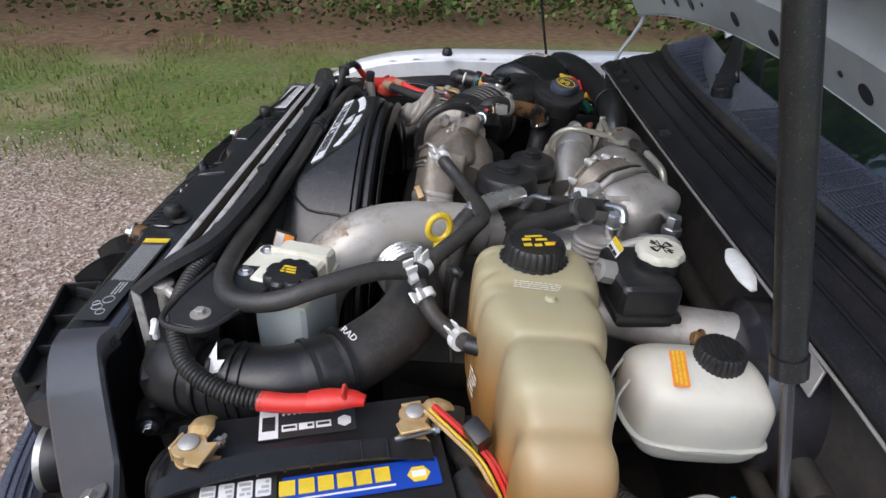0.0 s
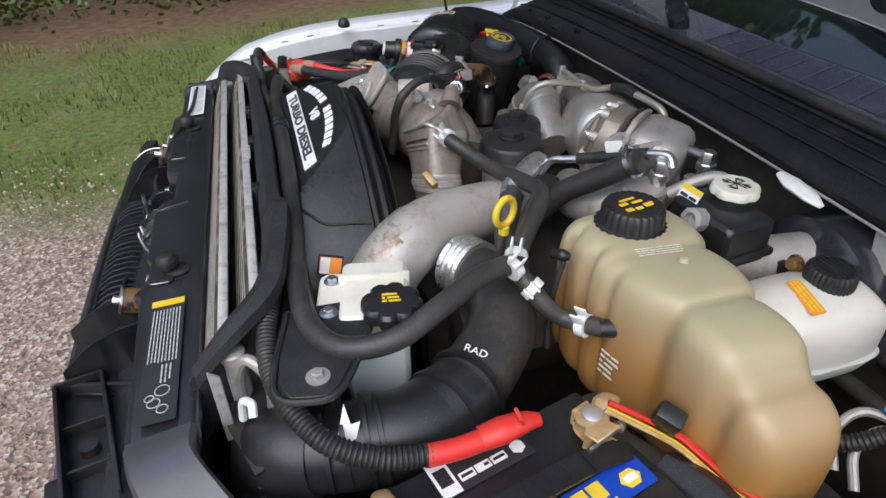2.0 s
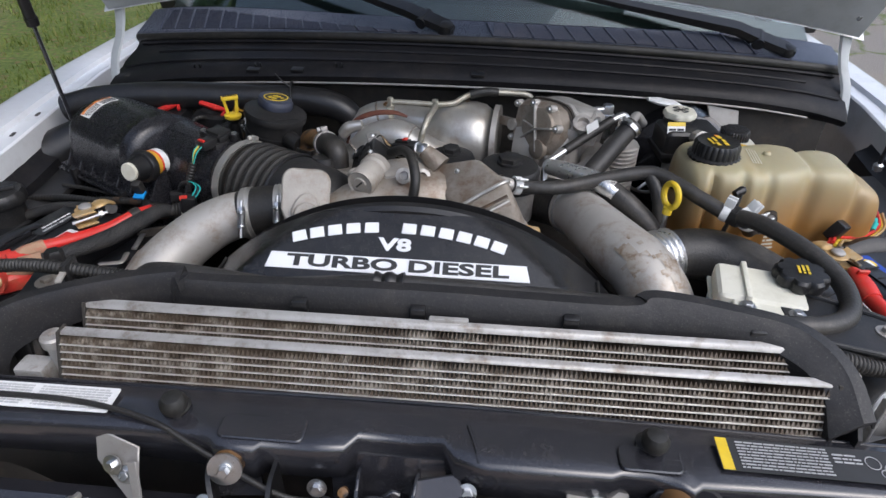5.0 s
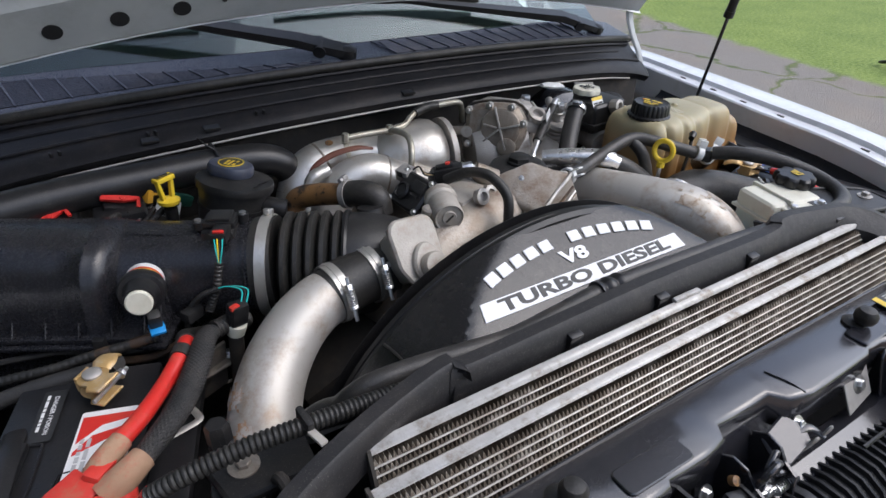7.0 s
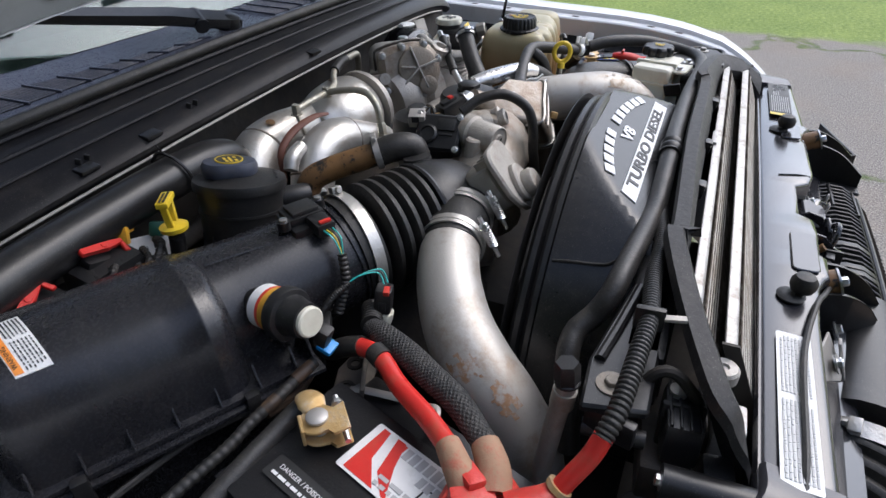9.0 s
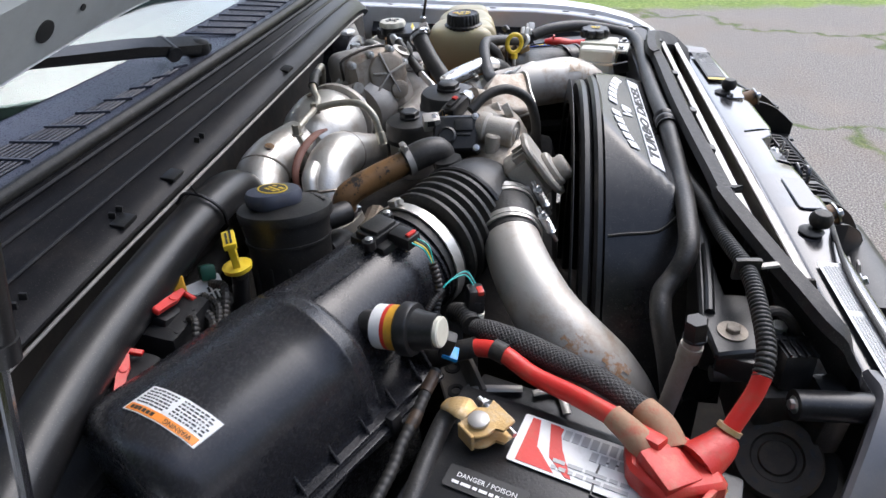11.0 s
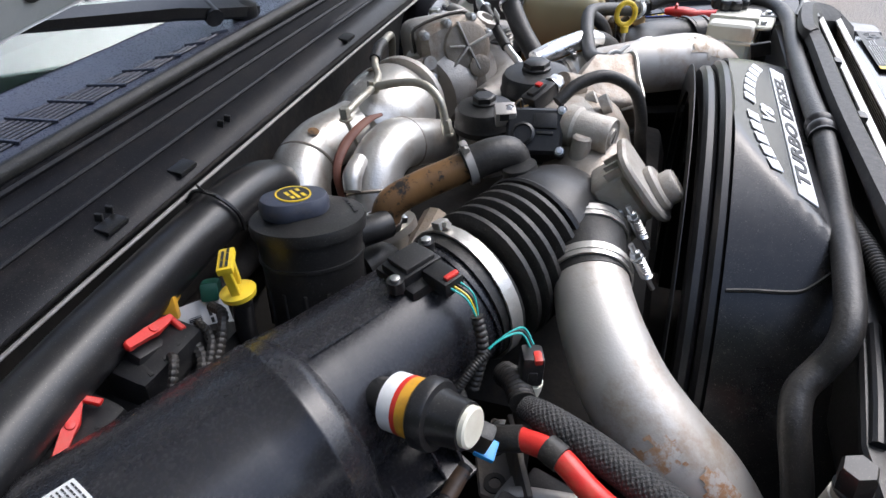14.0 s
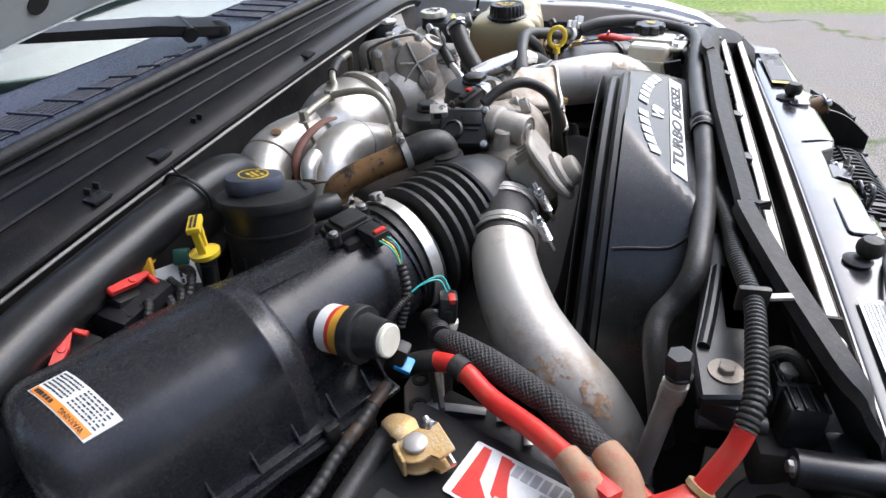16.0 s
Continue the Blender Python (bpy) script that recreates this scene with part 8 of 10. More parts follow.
part("tank_shelf", prism([(0.6, 0.36), (0.9, 0.42), (0.9, 0.62), (0.6, 0.58)], 0.012, pose(0, 0, 1.0), 0.004), "plastic_dull", shelf)
part("splash_wall", tube([(0.78, 0.39, 1.06), (0.84, 0.41, 1.07), (0.9, 0.4, 1.06), (0.95, 0.36, 1.05)], 0.03, 12, flat=1.6), "plastic_dull", shelf)

# ---- passenger's hand of the bay ----
AX = Vector((0.87, -0.48, 0)).normalized()
SD = Vector((-0.48, -0.87, 0)).normalized()
O = Vector((-0.475, 0.502, 1.123))


def along(s, side=0.0, up=0.0):
    return O + AX * s + SD * side + Vector((0, 0, up))


box_air = thing("air_filter_box", tuple(along(-0.2, 0, -0.2)), "large black plastic air filter housing with a warning label", "air filter box")


# housing's section over the flange: (across, up), flat crown and straight flanks
SECTION = [(0.127, -0.006), (0.121, 0.03), (0.116, 0.058), (0.108, 0.078), (0.094, 0.094), (0.075, 0.105), (0.05, 0.1125), (0.026, 0.1135), (0.0, 0.109), (-0.03, 0.098),
           (-0.054, 0.082), (-0.072, 0.063), (-0.083, 0.042), (-0.089, 0.02), (-0.093, -0.006)]


def shell_loop(s, inset):
    return [along(s, 0.01 + (x - 0.01) * (1 - inset / 0.112), max(-0.006, z - inset * max(0, z) / 0.119)) for x, z in SECTION]


bm = bmesh.new()
END = [(-0.304 + 0.034 * (1 - math.cos(k * math.pi / 10)), 0.034 * (1 - math.sin(k * math.pi / 10))) for k in range(6)]
rings(bm, [shell_loop(s, i) for s, i in END + [(-0.2, 0.0005), (-0.13, 0.0), (-0.097, 0.0), (-0.095, -0.0012), (-0.092, -0.0012), (-0.09, 0.0), (-0.08, 0.001), (-0.072, 0.005), (-0.066, 0.012), (-0.062, 0.024), (-0.061, 0.04)]])
part("shell", bm, "airbox", box_air, smooth=50)
part("neck", tube([along(-0.075, 0, 0.008), along(-0.05, 0, 0.011), along(-0.02, 0, 0.014), along(0.04, 0, 0.02), along(0.125, 0, 0.026)], [0.092, 0.087, 0.083, 0.078, 0.073], 40), "airbox", box_air)
part("neck_bead", tube([along(0.118, 0, 0.0255), along(0.122, 0, 0.026)], 0.0765, 40), "airbox", box_air)
part("lower_tray", box((0.3, 0.216, 0.15), basis(along(-0.152, 0.008, -0.09), AX, -SD), 0.012), "airbox", box_air)
part("flange", box((0.318, 0.252, 0.008), basis(along(-0.152, 0.011, -0.01), AX, -SD), 0.003), "airbox", box_air, "thin joint flange")
part("flange_lip", box((0.33, 0.266, 0.006), basis(along(-0.15, 0.011, -0.018), AX, -SD), 0.002), "airbox", box_air)
part("neck_ridge", tube([along(q, 0.02, 0.098 - 0.05 * (q + 0.06)) for q in (-0.06, 0.0, 0.06, 0.115)], 0.0012, 6), "airbox", box_air)
part("corner_gusset", prism([(0, 0), (0.05, 0.0), (0.05, 0.01), (0.012, 0.075), (0.0, 0.08)], 0.004, basis(along(0.008, 0.085, -0.016), SD, Vector((0, 0, 1))), 0.001), "airbox", box_air)
for k in range(7):
    part("flange_rib", prism([(-0.004, 0), (0.013, 0), (-0.004, 0.026)], 0.003, basis(along(-0.285 + 0.045 * k, 0.124, -0.006), SD, Vector((0, 0, 1))), 0.001), "airbox", box_air)
for s in (-0.25, -0.075):
    part("clip", box((0.016, 0.012, 0.04), basis(along(s, 0.142, -0.02), AX, -SD), 0.003), "plastic", box_air)
part("intake_snout", box((0.09, 0.16, 0.11), basis(along(-0.34, -0.01, -0.05), AX, -SD), 0.03, seg=3), "airbox", box_air, "boxy inlet snout")
# warning label bent over the crown
def crown(s, side, off=0.0):
    """A point on the housing's top; the label lies slightly askew on it."""
    rows = SECTION[::-1]
    for (x0, z0), (x1, z1) in zip(rows, rows[1:]):
        if x0 <= side <= x1:
            return along(s + 0.19 * (side - 0.01), side, z0 + (z1 - z0) * (side - x0) / (x1 - x0) + off)


def sheet(s0, s1, a0, a1, off, thick):
    b = bmesh.new()
    rings(b, [[crown(q, a, o) for q, o in ((s0, off), (s0, off + thick), (s1, off + thick), (s1, off))] for a in [a0 + (a1 - a0) * k / 14 for k in range(15)]])
    return b


lab = part("warning_label", sheet(-0.2735, -0.242, 0.008, 0.088, 0.0004, 0.001), "paper", box_air, "white warning label with an orange band")
part("orange_band", sheet(-0.2725, -0.265, 0.01, 0.086, 0.0013, 0.0006), "orange", lab)
bm = bmesh.new()
rnd = random.Random(5)
for half in (0.0, 0.039):
    for k in range(6):
        q, a = -0.2615 + 0.0033 * k, 0.012 + half
        while a < 0.044 + half:
            w = min(rnd.uniform(0.0015, 0.005), 0.0465 + half - a)
            box((w, 0.0013, 0.0005), basis(crown(q, a + w / 2, 0.0017), crown(q, a + 0.004) - crown(q, a), AX), 0, bm)
            a += w + 0.0012
part("fine_print", bm, "ink", lab, smooth=0, kind="stuff")
mw = basis(crown(-0.2688, 0.068, 0.0021), crown(-0.2688, 0.06) - crown(-0.2688, 0.076), -AX)
lettering("WARNING", 0.0062, mw, "ink", lab, "warning_lettering", 0.0002)
for k in range(6):
    part("orange_print", box((0.0036, 0.0036, 0.0005), basis(crown(-0.2688, 0.016 + 0.0048 * k, 0.0021), crown(-0.2688, 0.02 + 0.0048 * k) - crown(-0.2688, 0.016 + 0.0048 * k), AX), 0), "ink", lab, smooth=0)
# flow sensor on the neck
flow = thing("airflow_sensor", tuple(along(0.075, 0, 0.09)), "black airflow sensor with red locked plug", "sensor")
mf = basis(along(0.075, 0.0, 0.108), AX, -SD)
part("body", box((0.048, 0.036, 0.011), mf, 0.003), "plastic", flow)
part("raised_lid", box((0.036, 0.03, 0.006), mf @ pose(0.0, 0.0, 0.008), 0.002), "plastic_dull", flow)
part("base", box((0.05, 0.06, 0.03), mf @ pose(0, 0, -0.02), 0.006), "plastic", flow)
part("plug", box((0.024, 0.034, 0.017), mf @ pose(0.008, -0.036, -0.003), 0.003), "plastic", flow, "black wiring plug")
part("plug_lock", box((0.016, 0.006, 0.004), mf @ pose(0.009, -0.047, 0.007), 0.002), "red", flow, "red plug lock")
for dx, dy in ((-0.03, -0.012), (0.03, 0.012)):
    part("screw_ear", lathe([(0.001, -0.012), (0.0085, -0.012), (0.0085, 0.0), (0.001, 0.0)], mf @ Vector((dx, dy, 0.0055)), (0, 0, 1), 14), "plastic", flow)
    part("screw", lathe([(0.001, 0), (0.005, 0), (0.005, 0.003), (0.002, 0.004)], mf @ Vector((dx, dy, 0.0055)), seg=12), "zinc", flow)
for i, mat in enumerate(("wire_teal", "yellow", "rubber", "wire_teal")):
    part("wire", tube([mf @ Vector((0.003 + 0.004 * i, -0.052, -0.002)), mf @ Vector((0.008 + 0.003 * i, -0.068, -0.01)), mf @ Vector((0.012, -0.078, -0.034))], 0.0011, 6), mat, flow)
part("loom", tube([mf @ Vector((0.012, -0.076, -0.028)), mf @ Vector((0.006, -0.088, -0.06)), mf @ Vector((-0.01, -0.09, -0.1))], 0.0065, 10, 8, rib=(0.006, 0.0015)), "rubber", flow)
# clamp and bellows
bell = thing("intake_bellows", tuple(along(0.18, 0, -0.05)), "black rubber intake bellows with a steel band", "bellows")
band(along(0.14, 0, 0.027), AX, 0.079, 0.016, bell, "steel", turn=(0.2, 0.3, 1))
part("cuff", tube([along(0.124, 0, 0.026), along(0.156, 0, 0.028)], 0.0775, 36), "rubber", bell)
for k in range(5):
    q = 0.172 + 0.019 * k
    part("fold", lathe([(0.06, -0.0085), (0.075, -0.008), (0.0835, -0.0028), (0.0835, 0.0028), (0.075, 0.008), (0.06, 0.0085)], along(q, -0.05 * max(0, q - 0.19), 0.028), AX, 40), "rubber", bell)
part("end_lip", lathe([(0.06, -0.004), (0.084, -0.004), (0.0855, 0.0), (0.084, 0.004), (0.06, 0.004)], along(0.262, -0.004, 0.027), AX, 40), "plastic", bell)
part("dome", tube([along(0.258, 0, 0.026), along(0.285, -0.004, 0.026), along(0.32, -0.018, 0.016), along(0.345, -0.055, -0.007), along(0.355, -0.115, -0.032)], [0.081, 0.082, 0.078, 0.066, 0.06], 36), "plastic_dull", bell, "smooth rubber elbow")
part("nipple", tube([along(0.298, -0.05, 0.07), along(0.296, -0.056, 0.1)], [0.026, 0.021], 20), "plastic_dull", bell)
# crankcase vent tube stained with oil
oil = thing("vent_tube", (-0.22, 0.5, 1.18), "rust-brown stained vent tube with clamped ends", "hose")
part("brown_tube", tube([(-0.268, 0.562, 1.165), (-0.258, 0.555, 1.19), (-0.235, 0.525, 1.205), (-0.2, 0.47, 1.222)], [0.019, 0.02, 0.0195, 0.019], 18), "rust", oil)
part("black_elbow", tube([(-0.203, 0.474, 1.221), (-0.183, 0.444, 1.23), (-0.168, 0.424, 1.226), (-0.165, 0.415, 1.2)], [0.0215, 0.022, 0.021, 0.02], 18), "rubber", oil, "black rubber elbow")
band((-0.2, 0.469, 1.2225), (0.4, -0.6, 0.15), 0.0222, 0.01, oil, "plate")
band((-0.27, 0.563, 1.17), (0.1, -0.1, 0.6), 0.021, 0.01, oil, "zinc", turn=(0.6, -0.5, 0.6))
# restriction gauge
gauge = thing("filter_gauge", tuple(along(0.0, 0.11, 0.0)), "black filter gauge with a cream end disc and a striped band", "gauge")
g0, g1 = Vector((-0.5345, 0.4275, 1.182)), Vector((-0.548, 0.368, 1.192))
gd = (g1 - g0).normalized()
part("stub", lathe([(0.01, -0.05), (0.018, -0.045), (0.018, -0.006), (0.01, -0.006)], g0, gd, 24), "plastic", gauge)
part("printed_band", lathe([(0.01, -0.014), (0.026, -0.014), (0.026, 0.022), (0.01, 0.022)], g0, gd, 32), "paper", gauge, "white band")
part("red_stripe", lathe([(0.018, 0.0), (0.0263, 0.0), (0.0263, 0.005), (0.018, 0.005)], g0, gd, 32), "red", gauge)
part("yellow_stripe", lathe([(0.018, 0.005), (0.0263, 0.005), (0.0263, 0.016), (0.018, 0.016)], g0, gd, 32), "amber", gauge)
part("collar", lathe([(0.01, 0.016), (0.028, 0.016), (0.031, 0.019), (0.031, 0.03), (0.0295, 0.033), (0.024, 0.034), (0.0215, 0.045), (0.02, 0.06), (0.01, 0.061)], g0, gd, 32), "plastic", gauge)
part("end_disc", lathe([(0.002, 0.06), (0.0175, 0.06), (0.0175, 0.0645), (0.0155, 0.066), (0.002, 0.066)], g0, gd, 28), "white_plastic", gauge, "cream end disc")
part("lead_stub", box((0.017, 0.016, 0.03), pose(-0.536, 0.362, 1.162, 20), 0.004), "rubber", gauge)
part("blue_lock", box((0.02, 0.019, 0.006), pose(-0.536, 0.359, 1.149, 20), 0.002), "blue_clip", gauge, "blue plug lock")
# coolant temperature style plug by the pipe
plug = thing("pressure_sensor", (-0.42, 0.34, 1.1), "black sensor plug with red lock and teal wires", "sensor")
part("base", lathe([(0.004, 0), (0.013, 0), (0.0145, 0.01), (0.0145, 0.018), (0.004, 0.018)], (-0.44, 0.345, 1.112), (0.2, -0.15, 1), 18), "white_plastic", plug, "cream collar")
part("plug", box((0.026, 0.022, 0.034), basis((-0.4335, 0.341, 1.147), (0.9, 0.3, -0.15), (-0.3, 0.95, 0.1)), 0.005), "plastic", plug)
part("grip", box((0.03, 0.01, 0.014), basis((-0.434, 0.341, 1.142), (0.9, 0.3, -0.15), (-0.3, 0.95, 0.1)), 0.003), "plastic", plug)
part("lock", box((0.014, 0.008, 0.007), pose(-0.437, 0.334, 1.163, 0, 0, 20), 0.002), "red", plug, "red plug lock")
part("stub_pipe", tube([(-0.44, 0.345, 1.115), (-0.445, 0.348, 1.05), (-0.45, 0.35, 0.98)], 0.011, 12), "dark", plug)
for i in range(3):
    part("wire", tube([(-0.426 + 0.004 * i, 0.342, 1.16), (-0.42 + 0.004 * i, 0.355, 1.174), (-0.438, 0.375, 1.174), (-0.462, 0.392, 1.16)], 0.0012, 6), ("wire_teal", "rubber", "wire_teal")[i], plug)
part("loom", tube([(-0.445, 0.38, 1.17), (-0.47, 0.396, 1.155), (-0.49, 0.41, 1.12), (-0.5, 0.4, 1.07)], 0.0048, 10, 8, rib=(0.003, 0.0006)), "rubber", plug)
part("holder", box((0.03, 0.02, 0.018), pose(-0.485, 0.4, 1.128, 0, 0, 30), 0.004), "plastic_dull", plug)

# steering fluid pot
pot = thing("power_steering_pot", (-0.372, 0.612, 1.02), "round black fluid pot with a blue-grey oval cap", "reservoir")
PN = Vector((0.225, 0.04, 1)).normalized()
PO = Vector((-0.345, 0.617, 1.23))  # middle of the lid


def pot_at(up, x=0.0, y=0.0):
    m = frame_at(PO, PN)
    return m @ Vector((x, y, up))


part("body", lathe([(0.03, -0.175), (0.05, -0.172), (0.055, -0.15), (0.059, -0.04), (0.0605, -0.028), (0.0605, -0.02), (0.02, -0.016)], PO, PN, 44), "plastic_dull", pot)
for k in range(14):
    a = 2 * math.pi * k / 14
    part("side_rib", box((0.003, 0.004, 0.06), frame_at(PO, PN) @ pose(0.0575 * math.cos(a), 0.0575 * math.sin(a), -0.11, 0, 0, math.degrees(a)), 0.001), "plastic_dull", pot)
part("body_band", lathe([(0.05, -0.053), (0.0605, -0.053), (0.0605, -0.049), (0.05, -0.049)], PO, PN, 44), "plastic_dull", pot)
part("lid_ring", lathe([(0.03, -0.02), (0.065, -0.02), (0.066, -0.012), (0.0645, -0.006), (0.05, -0.004), (0.03, 0.0)], PO, PN, 48), "plastic_dull", pot, "flat moulded lid")
rows_of_print(frame_at(PO, PN) @ pose(0.0, -0.05, -0.0036), 0.05, 0.006, 1, "plastic", pot, 77, "moulded_print", 0.6)
cap = part("cap", lathe([(0.01, 0.0), (0.036, 0.0), (0.0385, 0.004), (0.039, 0.014), (0.036, 0.02), (0.03, 0.0215), (0.008, 0.0215)], pot_at(-0.002, 0.004, 0.012), PN, 56, lobes=(2, 0.14)), "cap_blue", pot, "blue-grey cap")
pm = frame_at(pot_at(0.0195, 0.004, 0.012), PN)
bm = bmesh.new()
own = lathe([(0.0245, 0.0), (0.027, 0.0), (0.027, 0.0012), (0.0245, 0.0012)], (0, 0, 0), (0, 0, 1), 40, hollow=True)
bmesh.ops.transform(own, matrix=pm @ Matrix.Diagonal((1.0, 0.72, 1, 1)), verts=own.verts)
part("yellow_ring", own, "yellow", cap)
own = lathe([(0.001, 0.0), (0.025, 0.0), (0.025, 0.0009), (0.001, 0.0009)], (0, 0, 0), (0, 0, 1), 40)
bmesh.ops.transform(own, matrix=pm @ Matrix.Diagonal((1.0, 0.72, 1, 1)), verts=own.verts)
part("symbol_field", own, "ink", cap, "black printed oval")
for x, y, w, h in ((-0.012, 0.005, 0.009, 0.004), (0.003, 0.006, 0.013, 0.004), (-0.003, -0.001, 0.03, 0.0035), (-0.01, -0.0085, 0.012, 0.004), (0.009, -0.0085, 0.009, 0.004)):
    prism([(x - w / 2, y - h / 2), (x + w / 2, y - h / 2), (x + w / 2, y + h / 2), (x - w / 2, y + h / 2)], 0.0008, pm @ pose(0, 0, 0.0004, 0, 0, 8), 0, bm)
part("cap_symbols", bm, "yellow", cap)
part("outlet", tube([(-0.31, 0.578, 1.178), (-0.295, 0.562, 1.178), (-0.28, 0.553, 1.176)], 0.018, 16), "plastic_dull", pot)
part("lower_outlet", tube([(-0.31, 0.582, 1.12), (-0.28, 0.567, 1.115), (-0.262, 0.56, 1.06)], 0.024, 16), "rubber", pot)
# yellow dipstick
dip2 = thing("transmission_dipstick", (-0.43, 0.665, 1.0), "yellow loop handle of the transmission dipstick", "dipstick")
md = basis((-0.457, 0.645, 1.217), (0.86, 0.5, 0.0), (0.05, 0.05, 1))
bm = bmesh.new()
for a, b, c, d in (((-0.017, 0.021), (-0.011, 0.021), (-0.005, -0.018), (-0.012, -0.018)), ((0.011, 0.021), (0.017, 0.021), (0.012, -0.018), (0.005, -0.018))):
    prism([a, b, c, d][::-1], 0.009, md @ pose(0, 0, -0.0045), 0.001, bm)
part("handle", bm, "yellow", dip2)
part("grip", box((0.036, 0.008, 0.016), md @ pose(0, 0.021, 0), 0.002), "yellow", dip2)
rows_of_print(md @ pose(0, 0.0254, 0.0, -90), 0.03, 0.01, 2, "ink", dip2, 53, "moulded_print")
part("plug", lathe([(0.004, 0), (0.012, 0), (0.018, 0.004), (0.019, 0.01), (0.01, 0.014), (0.004, 0.014)], md @ Vector((0, -0.028, 0)), (0.05, 0.05, 1), 20), "yellow", dip2)
part("tube", tube([md @ Vector((0, -0.034, 0)), (-0.455, 0.655, 1.12), (-0.44, 0.665, 1.0)], [0.011, 0.011, 0.01], 14), "plastic", dip2)
# fuse box with red catches
fuse = thing("fuse_box", (-0.6, 0.73, 1.1), "black fuse box with red release catches", "fuse box")
part("body", box((0.32, 0.1, 0.1), pose(-0.6, 0.722, 1.09, 0, 0, -4), 0.012), "plastic_dull", fuse)
for x, y, z, lift, yaw in ((-0.527, 0.703, 1.19, 17, -2), (-0.637, 0.7, 1.183, -14, 16)):
    c = part("catch", box((0.06, 0.03, 0.014), pose(x, y + 0.004, z - 0.014, 15, lift, yaw), 0.005), "plastic", fuse)
    lv = pose(x, y, z, 30, lift, yaw)
    part("red_lever", prism([(-0.032, -0.005), (-0.03, -0.007), (-0.006, -0.004), (0.004, -0.0075), (0.02, -0.003), (0.03, -0.001), (0.031, 0.006), (0.012, 0.007), (-0.004, 0.004), (-0.028, 0.005), (-0.032, 0.002)], 0.007, lv, 0.0015), "red", c, "red release lever")
    part("lever_hook", prism([(0.024, -0.016), (0.031, -0.017), (0.031, 0.004), (0.025, 0.004)], 0.006, lv, 0.0012), "red", c)
    part("pivot", lathe([(0.001, 0.006), (0.005, 0.006), (0.004, 0.0085), (0.001, 0.0088)], lv @ Vector((0.002, 0, 0)), lv.to_3x3() @ Vector((0, 0, 1)), 12), "red", c)
part("yellow_connector", box((0.034, 0.014, 0.022), pose(-0.468, 0.728, 1.186, 0, 20, 30), 0.004), "amber", fuse, "amber wiring connector")
part("connector_end", box((0.012, 0.018, 0.026), pose(-0.482, 0.72, 1.18, 0, 20, 30), 0.003), "amber", fuse)
part("green_connector", box((0.046, 0.02, 0.022), pose(-0.43, 0.71, 1.163, 10, 30, 40), 0.005), "green_plug", fuse)
tag, tmx = decal((-0.462, 0.7, 1.138), (0.62, -0.75, 0.1), (0.5, 0.35, 0.8), 0.056, 0.062, "paper", fuse, "barcode_tag", text="white barcode tag on a loom")
rows_of_print(tmx @ pose(0.014, 0.0, 0, 0, 0, 90), 0.036, 0.018, 3, "ink", tag, 41)
bm = bmesh.new()
for k in range(16):
    w = 0.0003 + 0.0003 * ((k * 5) % 3)
    prism([(-0.007, -w), (0.007, -w), (0.007, w), (-0.007, w)], 0.0005, tmx @ pose(-0.009, -0.014 + 0.0019 * k, 0.0004), 0, bm)
part("barcode", bm, "ink", tag)
part("tag_loom", tube([(-0.485, 0.725, 1.16), (-0.488, 0.715, 1.13), (-0.49, 0.69, 1.1), (-0.49, 0.66, 1.05)], 0.009, 10, 8, rib=(0.006, 0.0015)), "rubber", fuse)
for x, y in ((-0.528, 0.7), (-0.632, 0.706)):
    part("relay_block", box((0.085, 0.06, 0.07), pose(x - 0.004, y + 0.006, 1.145, 8, 0, -4), 0.012), "plastic", fuse, "black relay block")
    for k in range(3):
        part("block_rib", box((0.004, 0.052, 0.03), pose(x - 0.024 + 0.02 * k, y + 0.004, 1.165, 8, 0, -20), 0.001), "plastic_dull", fuse)
for k, (dx, r) in enumerate(((0.0, 0.007), (0.02, 0.005), (0.045, 0.006), (-0.03, 0.005))):
    part("loom", tube([(-0.5 + dx, 0.69, 1.165), (-0.52 + dx, 0.66, 1.15 + 0.01 * k), (-0.58 + dx, 0.65, 1.13), (-0.66 + dx, 0.64, 1.12)], r, 8, 8, rib=(0.006, 0.001)), "rubber", fuse)
# tube along the cowl
ct = thing("cowl_hose", (-0.5, 0.82, 1.05), "long smooth black tube strapped below the cowl", "hose")
part("tube", tube([(-0.205, 0.745, 1.135), (-0.222, 0.745, 1.175), (-0.27, 0.748, 1.195), (-0.36, 0.75, 1.2), (-0.48, 0.744, 1.202), (-0.6, 0.734, 1.204), (-0.7, 0.72, 1.203), (-0.8, 0.7, 1.195), (-0.87, 0.68, 1.18)], [0.026, 0.03, 0.032, 0.032, 0.032, 0.032, 0.032, 0.032, 0.032], 24), "plastic", ct)
part("tie_tail", tube([(-0.349, 0.735, 1.236), (-0.365, 0.733, 1.25), (-0.378, 0.728, 1.268)], 0.0014, 6), "plastic", ct, "zip tie tail")
part("zip_tie", tube([(-0.342, 0.715, 1.185), (-0.345, 0.715, 1.212), (-0.349, 0.735, 1.235), (-0.352, 0.76, 1.24), (-0.355, 0.775, 1.225)], 0.0028, 6), "plastic", ct, "black zip tie")
# passenger battery
bat2, mb2 = battery((-0.6685, 0.2235, 1.108), 72, (0.306, 0.167, 0.19), "black car battery with a red and white label")
terminal((-0.622, 0.318, 1.131), -46, "brass-coloured battery clamp with a dull bolt")
lab, lm = decal((-0.634, 0.212, 1.1088), Vector((-0.31, -0.95, 0)), Vector((0.95, -0.31, 0)), 0.14, 0.064, "paper", bat2, "brand_label", text="red and white battery label")
